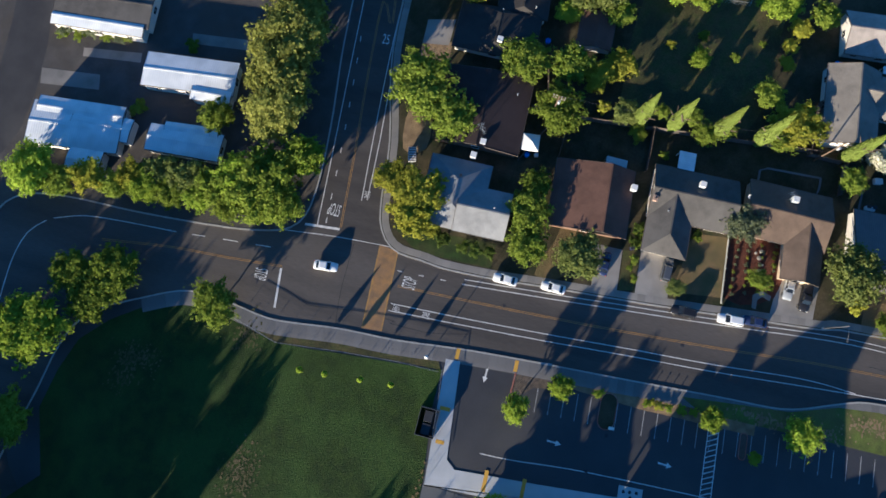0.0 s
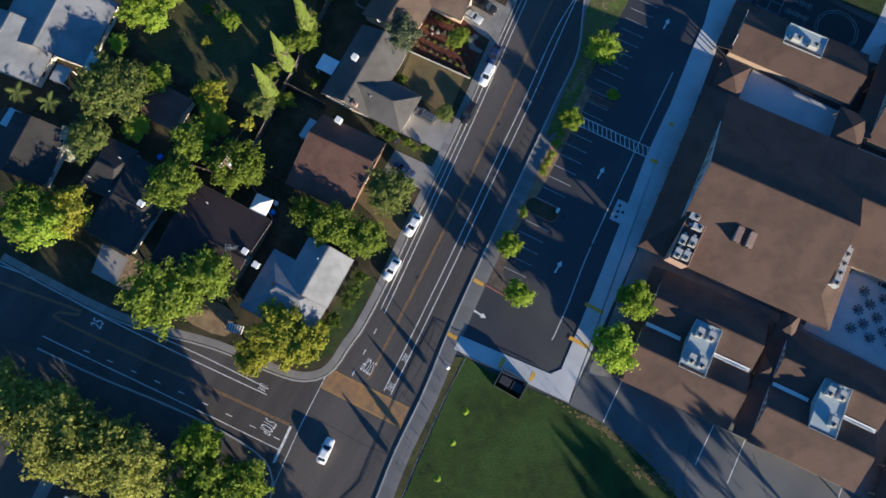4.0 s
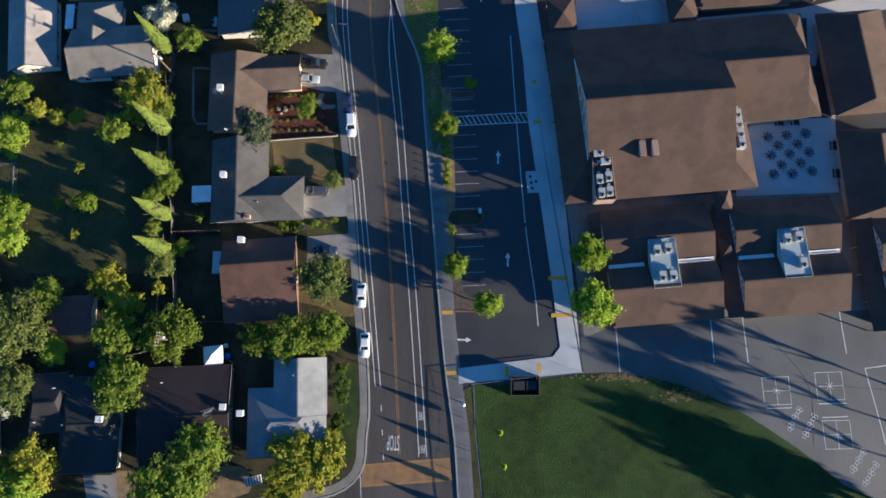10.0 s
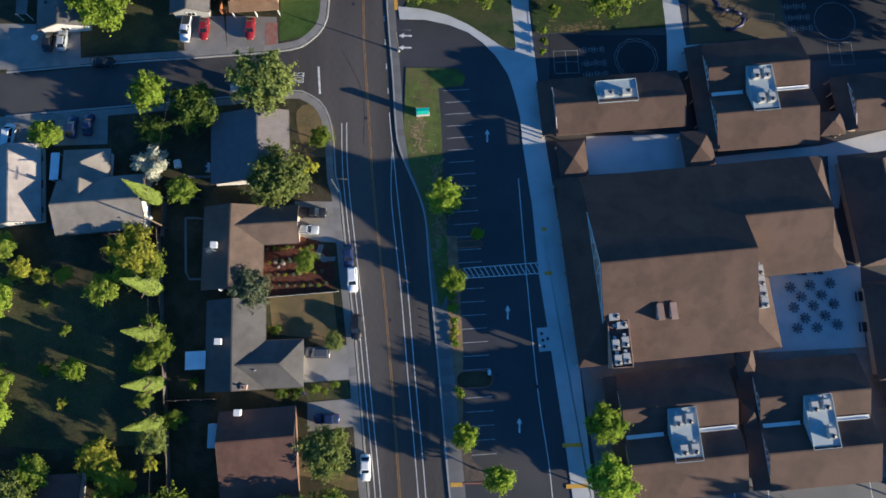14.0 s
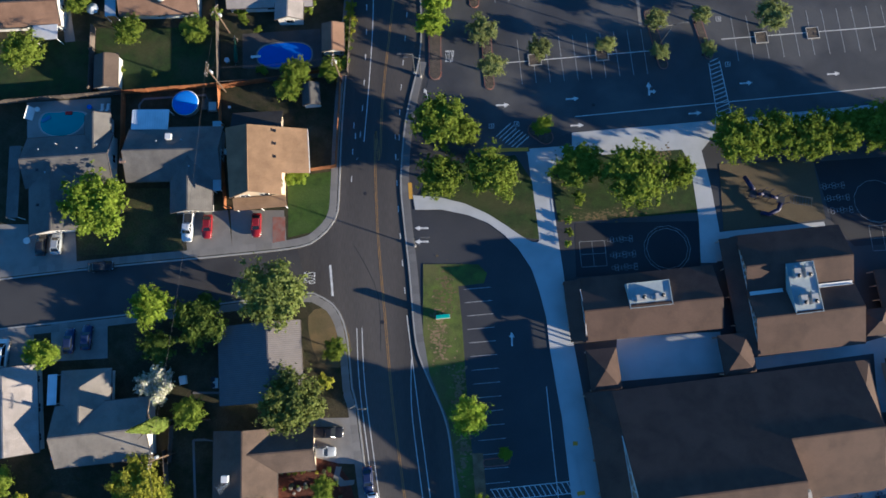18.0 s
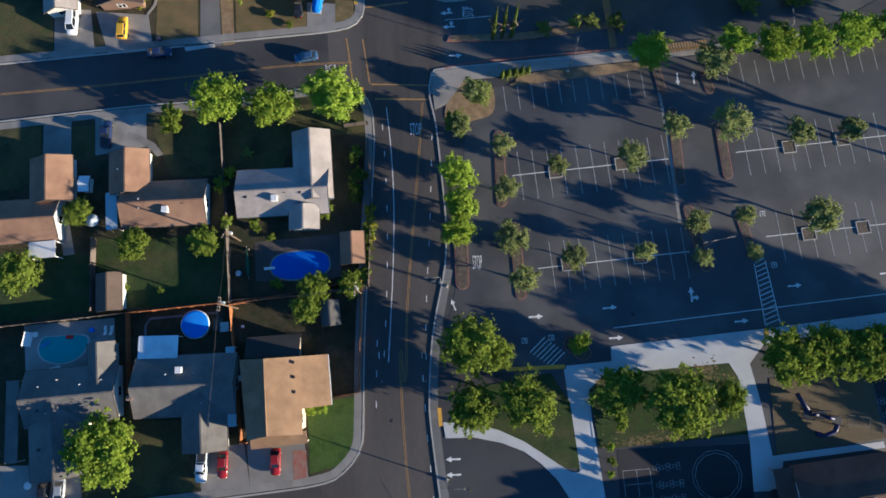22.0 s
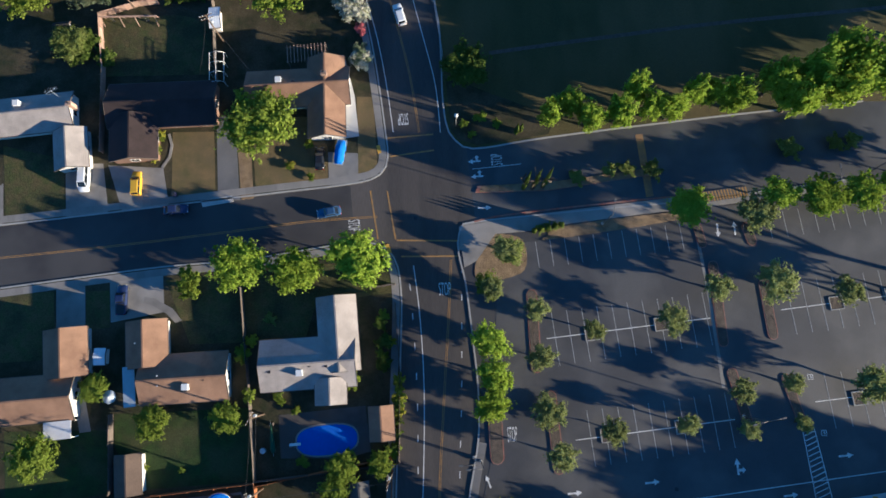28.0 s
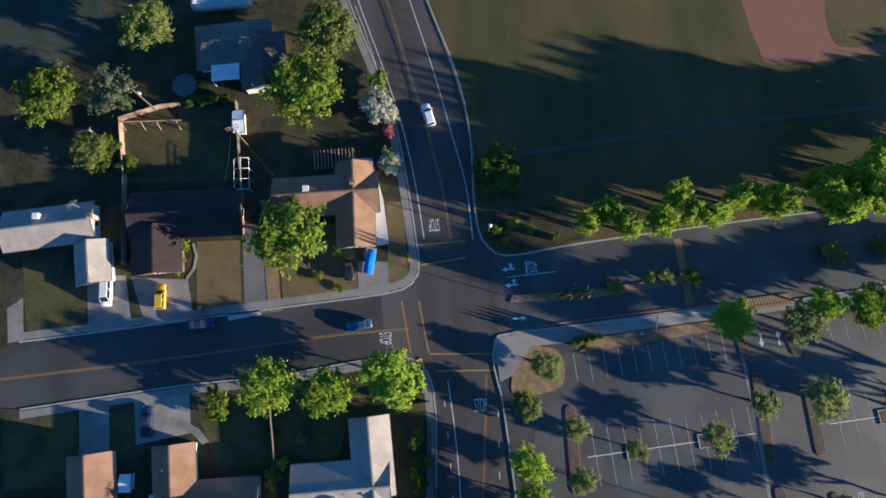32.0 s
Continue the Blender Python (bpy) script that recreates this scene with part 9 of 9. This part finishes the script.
for k in range(6):
    part("slat", boxes_mesh("slat", [(-1.25 + 0.5 * k, 0, 0.68, 0.2, 1.38, 0.03)], M["wood_grey"]), own)
part("drawbar", boxes_mesh("drawbar", [(2.0, 0, 0.55, 1.1, 0.1, 0.1)], M["metal_gal"]), own)
for k in range(9):
    a, b = Vector((58.5, 117.4)).lerp(Vector((64.0, 117.8)), k / 8), Vector((59.6, 119.5)).lerp(Vector((65.3, 119.8)), k / 8)
    part("hatch_line", ribbon_mesh("hatch_line", [a, b], 0.16, 0.1, 0.148, M["paint_stall"]), SMALL)
for pts in ([(55.7, 117.3), (56.0, 119.4)], [(65.9, 118.0), (66.2, 120.0)]):
    band("tactile_strip", pts, 0.9, 0.0, 0.152, "pad_yellow", "yellow tactile warning strip", "paving", 0)

# ---------------- houses and planting further west ----------------
house("long blue-grey house among tall trees", [(-88.4, 13.9, 101.2, 14.5, 19.7, dict(rise=1.8, hip=0.0, roof="roof_blue")), (-94.2, 4.5, 99.8, 11.4, 20.2, dict(rise=1.6, hip=0.0, roof="roof_blue"))], S)
house("dark-roofed house behind garden trees", [(-77.4, -10.3, 100.3, 11.3, 14.5, dict(rise=1.5, hip=0.0, roof="roof_dark"))], S)
canopy("pale blue panelled carport roof beside a house", -81.6, -7.0, 6.4, 4.3, 3.7, 3.0, "metal_gal")
plant("olive", [(-70.2, 7.1, 5.0, 9.0)], "garden trees")
for lab, args, h, mat in (("pale blue sheet-metal roof beside a house", (-89.9, 14.4, -0.9, 3.8, 6.5), 3.4, "metal_gal"), ("weathered grey patio cover under trees", (-80.5, 5.0, 8.5, 3.0, 3.4), 2.4, "wall_grey"), ("blue-grey awning at a house end", (-76.9, 10.2, 10.3, 2.0, 4.0), 2.5, "metal_gal")):
    canopy(lab, *args, h, mat)


def frond_mesh(name, length, mat):
    """A drooping leaf: a bent midrib with leaflets on both sides."""
    verts, faces = [], []
    for k in range(13):
        t = k / 12
        x, z = length * t * (1 - 0.15 * t), length * (0.38 * t - 0.62 * t * t)
        w = 0.26 * length * math.sin(math.pi * min(1.0, 0.12 + 0.88 * t)) ** 0.7
        for s_ in (-1, 1):
            b = len(verts)
            verts += [(x, 0, z), (x + 0.10 * length, s_ * w, z - 0.25 * w), (x + 0.055 * length, 0, z)]
            faces.append((b, b + 1, b + 2) if s_ > 0 else (b + 2, b + 1, b))
    return mesh_of(name, verts, faces, mat)


FROND = frond_mesh("frond", 2.6, M["leaf_olive"])
for x, y, h in ((-83.9, -2.4, 3.8), (-77.8, -0.8, 3.6), (-69.8, 0.6, 3.0)):
    own = thing("palm", pose(x, y, 0.1), "small garden palm with arching green fronds", "palm", "garden palms")
    part("trunk", tube_mesh("trunk", [(0, 0, 0, 0.2), (0, 0, h * 0.6, 0.15), (0, 0, h, 0.12)], M["bark"], 8), own)
    for k in range(11):
        part("frond", FROND, own, pose(0, 0, h, 0, (-25, 5, 20)[k % 3], 360 * k / 11 + 9 * (k % 2)))
plant("white", [(-69.7, -4.3, 3.2, 5.0)], "flowering shrubs", 0.1)
plant("mid", [(-68.2, -19.6, 4.6, 8.0), (-75.3, 53.6, 2.6, 5.0), (-46.8, 50.5, 2.2, 5.0), (-46.1, 39.6, 1.9, 4.5), (-47.0, 32.9, 1.8, 4.5), (-40.8, 23.3, 1.8, 4.0), (-46.3, 26.9, 1.4, 4.0)], "garden trees")
plant("yellow", [(-61.4, -17.7, 3.0, 6.0), (-67.5, 48.5, 1.6, 3.0), (-63.6, 48.6, 1.5, 2.6), (-48.3, 13.0, 2.0, 4.5)], "garden trees")
plant("bright", [(-75.3, 23.4, 3.2, 7.0), (-75.2, 16.1, 1.8, 4.0)], "garden trees")
plant("olive", [(-48.9, -1.5, 3.0, 6.0)], "garden trees")
for sp, x, y, r in (("bright", 25.7, 99.5, 0.75), ("mid", 25.8, 97.2, 0.85), ("bright", 25.4, 95.0, 0.7), ("mid", 27.9, 103.6, 1.3), ("mid", 27.5, 107.8, 1.1)):
    bush(sp, x, y, r, r * 1.7, "shrubs beside the school walk")

# ---------------- smaller things in the back yards ----------------
band("edging", [(-58.9, 191.9), (-58.2, 189.2), (-58.8, 186.8), (-60.0, 185.2)], 0.5, 0.0, 0.2, "concrete_drive", "curved concrete edging of a front garden bed", "edging", 6)
canopy("long pale side roof beside a grey house", -40.6, 112.2, 3.0, 1.6, 13.8, 2.2, "metal_pale")
canopy("long grey side roof along a house", -78.4, 107.4, 3.5, 2.2, 14.0, 2.3, "roof_slate")
yard("side_path", [(-75.6, 148.0), (-73.6, 148.0), (-71.0, 137.0), (-73.0, 136.8)], "concrete_drive", "grey concrete side path beside a house", "path", 0.138)
yard("front_path", [(-62.4, 160.6), (-60.6, 160.2), (-57.2, 158.2), (-55.4, 155.9), (-56.6, 155.5), (-58.2, 157.2), (-61.0, 159.0), (-62.6, 159.4)], "concrete_drive", "curved concrete path to a front door", "path", 0.14)
yard("rear_lawn", [(-104, 248), (-76.9, 248), (-77.6, 231.9), (-87.0, 230.0), (-104, 228.0)], "grass_in_shade", "grey-green back yard with its shade in the grass colour", "lawn", 0.128)
yard("bed_path", [(-17.2, 55.4), (-16.2, 55.3), (-16.6, 53.8), (-15.7, 53.0), (-13.9, 53.1), (-14.0, 52.3), (-16.4, 52.0), (-17.7, 53.4)], "concrete_drive", "curved concrete path in the mulch bed", "path", 0.142)
for pts, lab in (([(-57.1, 121.4), (-57.2, 124.6), (-43.8, 125.4), (-43.5, 121.8)], "low concrete border round a pool yard"), ([(-42.7, 60.1), (-38.9, 60.2), (-37.8, 48.5), (-41.6, 48.4), (-42.7, 60.1)], "low concrete edging of a garden bed"), ([(-43.3, 68.3), (-35.1, 68.3)], "low concrete edging of a garden bed")):
    band("edging", pts, 0.4, 0.0, 0.2, "walk_old", lab, "edging", 0)

for x, y, r in ((-25.1, 51.9, 0.42), (-23.7, 51.7, 0.5), (-24.5, 50.9, 0.3), (-22.6, 52.6, 0.28)):
    rr = random.Random(int(-x * 10))
    rings = [(rr.uniform(-0.05, 0.05), rr.uniform(-0.05, 0.05), r * z, r * w * rr.uniform(0.85, 1.1)) for z, w in ((0, 0.9), (0.3, 1.0), (0.6, 0.75), (0.8, 0.3))]
    own = solid("garden_rock", tube_mesh("garden_rock", rings, M["concrete_drive"], 9), pose(x, y, 0.12, 0, 0, 40 * r), "rough grey garden boulder in the mulch bed", "rock", "rocks in the mulch bed")


def deck_chair(x, y, z, turn, label, mat="trim_white"):
    own = thing("deck_chair", pose(x, y, z, 0, 0, turn), label, "chair", "garden chairs")
    part("seat", boxes_mesh("seat", [(0.1, 0, 0.34, 1.2, 0.56, 0.05)], M[mat], 0.02), own)
    part("backrest", boxes_mesh("backrest", [(0, 0, 0, 0.75, 0.56, 0.05)], M[mat], 0.02), own, pose(-0.72, 0, 0.55, 0, 40, 0))
    for sx in (-0.4, 0.6):
        for sy in (-0.25, 0.25):
            part("leg", boxes_mesh("leg", [(sx, sy, 0.17, 0.05, 0.05, 0.34)], M[mat]), own)
    return own


deck_chair(-64.2, 122.9, 0.14, 95, "white slatted deck chair beside a pool")
deck_chair(-63.1, 122.9, 0.14, 88, "white slatted deck chair beside a pool")
deck_chair(-72.6, 116.4, 0.14, 20, "pale cushioned deck chair by a pool", "wall_white")
deck_chair(-35.3, 47.3, 0.1, 10, "white garden lounger at a house corner")


def round_table(x, y, z, r, label):
    own = thing("garden_table", pose(x, y, z), label, "table", "garden tables")
    part("tabletop", tube_mesh("tabletop", [(0, 0, 0.66, r), (0, 0, 0.71, r), (0, 0, 0.72, r * 0.94)], M["trim_white"], 16), own)
    for k in range(4):
        w = math.pi * (k + 0.5) / 2
        part("leg", boxes_mesh("leg", [(0.6 * r * math.cos(w), 0.6 * r * math.sin(w), 0.33, 0.05, 0.05, 0.66)], M["trim_white"]), own)


round_table(-76.6, 122.4, 0.14, 0.5, "small round white garden table by a pool")
round_table(-75.8, 96.4, 0.13, 0.65, "round white table on a driveway")
own = thing("plant_pot", pose(-66.6, 122.9, 0.14), "glazed blue pot on a pool deck", "pot")
part("pot", tube_mesh("pot", [(0, 0, 0, 0.3), (0, 0, 0.5, 0.42), (0, 0, 0.56, 0.43)], M["tarp_blue"], 14), own)
part("rim", tube_mesh("rim", [(0, 0, 0.54, 0.46), (0, 0, 0.6, 0.46)], M["tarp_blue"], 14), own)
own = thing("shade_panel", pose(-77.9, 121.6, 0.14, 0, 0, 80), "white sheet panel leaning in a frame", "panel")
part("sheet", boxes_mesh("sheet", [(0, 0, 0, 2.6, 1.5, 0.05)], M["trim_white"], 0.01), own, pose(0, 0, 0.75, 50, 0, 0))
for sx in (-1.2, 1.2):
    part("prop", boxes_mesh("prop", [(sx, 0.45, 0.65, 0.06, 0.06, 1.3)], M["steel_pole"]), own)
own = thing("parasol", pose(-38.7, 134.6, 0.12, 0, 0, 4), "folded dark green parasol lying on its stand", "parasol")
part("canopy", tube_mesh("canopy", [(0, -2.8, 0.55, 0.05), (0, -2.2, 0.6, 0.42), (0, -0.4, 0.75, 0.38), (0, 2.4, 0.95, 0.06)], M["cloth_green"], 10), own)
part("pole", tube_mesh("pole", [(0, -3.2, 0.5, 0.04), (0, 2.9, 1.0, 0.04)], M["steel_pole"], 6), own)
for dy, h in ((-2.4, 0.5), (2.2, 0.9)):
    part("trestle", boxes_mesh("trestle", [(sx, dy, h / 2, 0.08, 0.5, h) for sx in (-0.3, 0.3)], M["wood_grey"]), own)
for x, y, r, h, mat, lab in ((-40.3, 132.4, 0.5, 0.75, "metal_gal", "pale metal tub beside a pool deck"), (-39.4, 122.7, 0.28, 0.4, "trim_white", "white bucket in a back yard"), (-30.7, 3.8, 0.5, 0.8, "tarp_blue", "blue plastic barrel beside a tent"), (-55.2, 1.6, 0.55, 0.7, "tarp_blue", "blue plastic barrel in a shaded yard")):
    own = thing("tub", pose(x, y, 0.12), lab, "tub", "tubs and barrels")
    part("body", tube_mesh("body", [(0, 0, 0, r * 0.85), (0, 0, h, r)], M[mat], 16), own)
    part("rim", tube_mesh("rim", [(0, 0, h - 0.03, r), (0, 0, h, r * 1.05), (0, 0, h + 0.03, r)], M[mat], 16), own)
for x, y, a, sx, sy, h, mat, lab in ((-42.5, 122.7, 3, 1.5, 1.7, 0.8, "unit_beige", "pale lidded deck box by the round pool"), (-39.1, 70.0, 4, 0.8, 1.7, 0.7, "trim_white", "narrow white storage box against an edging"), (-31.2, 5.6, 10, 0.6, 0.7, 0.7, "trim_white", "small white box beside a tent"), (14.9, 32.2, 3, 0.5, 0.9, 0.5, "trim_white", "small white utility box on a lot island"), (-39.3, 113.5, 5, 0.9, 0.9, 0.9, "trim_white", "white air conditioner on a pad between houses")):
    own = thing("yard_box", pose(x, y, 0.12, 0, 0, a), lab, "box", "boxes in the yards")
    part("body", boxes_mesh("body", [(0, 0, h / 2, sx, sy, h)], M[mat], 0.03), own)
    part("lid", boxes_mesh("lid", [(0, 0, h + 0.03, sx + 0.06, sy + 0.06, 0.08)], M[mat], 0.03), own)
for x, y, a, tilt in ((-35.1, 68.6, 95, 40), (-34.0, 67.9, 140, 25)):
    own = thing("ladder", pose(x, y, 0.1, 0, 0, a), "white metal ladder leaning towards a house", "ladder", "ladders")
    for sy in (-0.3, 0.3):
        part("rail", boxes_mesh("rail", [(0, sy, 0, 3.6, 0.09, 0.06)], M["trim_white"]), own, pose(0, 0, 1.8 * math.sin(math.radians(tilt)) + 0.05, 0, -tilt, 0))
    for k in range(8):
        part("rung", boxes_mesh("rung", [(-1.5 + 0.43 * k, 0, 0, 0.06, 0.6, 0.05)], M["trim_white"]), own, pose(0, 0, 1.8 * math.sin(math.radians(tilt)) + 0.05, 0, -tilt, 0))
own = thing("trampoline", pose(-60.9, 223.4, 0.1), "round trampoline with a faded blue-grey mat", "trampoline")
part("mat", tube_mesh("mat", [(0, 0, 0.72, 2.1), (0, 0, 0.745, 2.07)], M["asphalt_play"], 28), own, None, "faded grey mat")
part("frame_ring", tube_mesh("frame_ring", [(0, 0, 0.64, 2.3), (0, 0, 0.68, 2.4), (0, 0, 0.725, 2.36)], M["lamp_grey"], 28), own, None, "dark padded rim")
for k in range(6):
    w = math.pi * k / 3
    part("leg", tube_mesh("leg", [(2.25 * math.cos(w), 2.25 * math.sin(w), 0, 0.04), (2.25 * math.cos(w), 2.25 * math.sin(w), 0.7, 0.04)], M["steel_pole"], 6), own)
own = thing("swing_set", pose(-66.8, 215.6, 0.12, 0, 0, -1.5), "weathered timber swing frame along a yard fence", "swing set")
for sx in (-5.4, -1.6, 1.4, 5.2):
    for sy in (-1, 1):
        part("leg", tube_mesh("leg", [(sx, sy * 0.95, 0, 0.08), (sx, sy * 0.1, 2.3, 0.07)], M["wood_pink"], 6), own)
part("beam", boxes_mesh("beam", [(0, 0, 2.35, 11.4, 0.16, 0.18)], M["wood_pink"]), own)
part("lower_rail", boxes_mesh("lower_rail", [(0, 0.45, 1.3, 11.0, 0.1, 0.14)], M["wood_pink"]), own)
for sx in (-3.5, 3.3):
    sw = part("swing_seat", boxes_mesh("swing_seat", [(sx, 0, 0.5, 0.5, 0.2, 0.05)], M["plastic_dark"]), own)
    part("chain", boxes_mesh("chain", [(sx + d, 0, 1.4, 0.025, 0.025, 1.8) for d in (-0.22, 0.22)], M["steel_pole"]), sw)
own = thing("travel_trailer", pose(-53.5, 240.0, 0.1, 0, 0, 2), "long pale rounded travel trailer behind a house", "trailer")
part("body", loft("body", [[(x, y * w, 0.6 + z * k) for y, z in ((-1.2, 0.1), (-1.25, 1.5), (-1.0, 2.1), (0, 2.35), (1.0, 2.1), (1.25, 1.5), (1.2, 0.1))] for x, w, k in ((-5.9, 0.55, 0.7), (-5.4, 0.9, 0.95), (-4.4, 1.0, 1.0), (4.4, 1.0, 1.0), (5.4, 0.9, 0.95), (5.9, 0.55, 0.7))], M["metal_gal"]), own)
part("roof_hatch", boxes_mesh("roof_hatch", [(-4.9, -0.1, 2.95, 0.7, 1.0, 0.12)], M["trim_white"], 0.03), own)
part("roof_hatch", boxes_mesh("roof_hatch", [(1.2, 0, 2.98, 0.9, 0.9, 0.16)], M["trim_white"], 0.03), own)
for sx in (-0.6, 0.5):
    for sy in (-1.05, 1.05):
        part("wheel", TYRE, own, pose(sx, sy, 0.33))
part("drawbar", boxes_mesh("drawbar", [(6.4, 0, 0.5, 1.2, 0.12, 0.12), (6.9, 0, 0.25, 0.1, 0.1, 0.5)], M["metal_dark"]), own)
fence([(-67.3, 139.6), (-67.2, 134.6)], 1.6, "wood_pink", "short pale wooden fence panel beside a shed")
bush("mid", -54.6, 129.7, 0.6, 0.7, "garden bushes")
bush("mid", -61.1, 130.6, 0.7, 0.9, "garden bushes")
wall_strip = thing("side_awning", pose(-49.9, -9.8, 0.1, 0, 0, 3), "narrow white awning down the side of a dark house", "patio cover", "patio covers")
part("sheet", boxes_mesh("sheet", [(0, 0, 2.5, 0.9, 3.2, 0.06)], M["metal_white"]), wall_strip)
for sy in (-1.5, 1.5):
    part("post", boxes_mesh("post", [(0.4, sy, 1.24, 0.08, 0.08, 2.48)], M["trim_white"]), wall_strip)
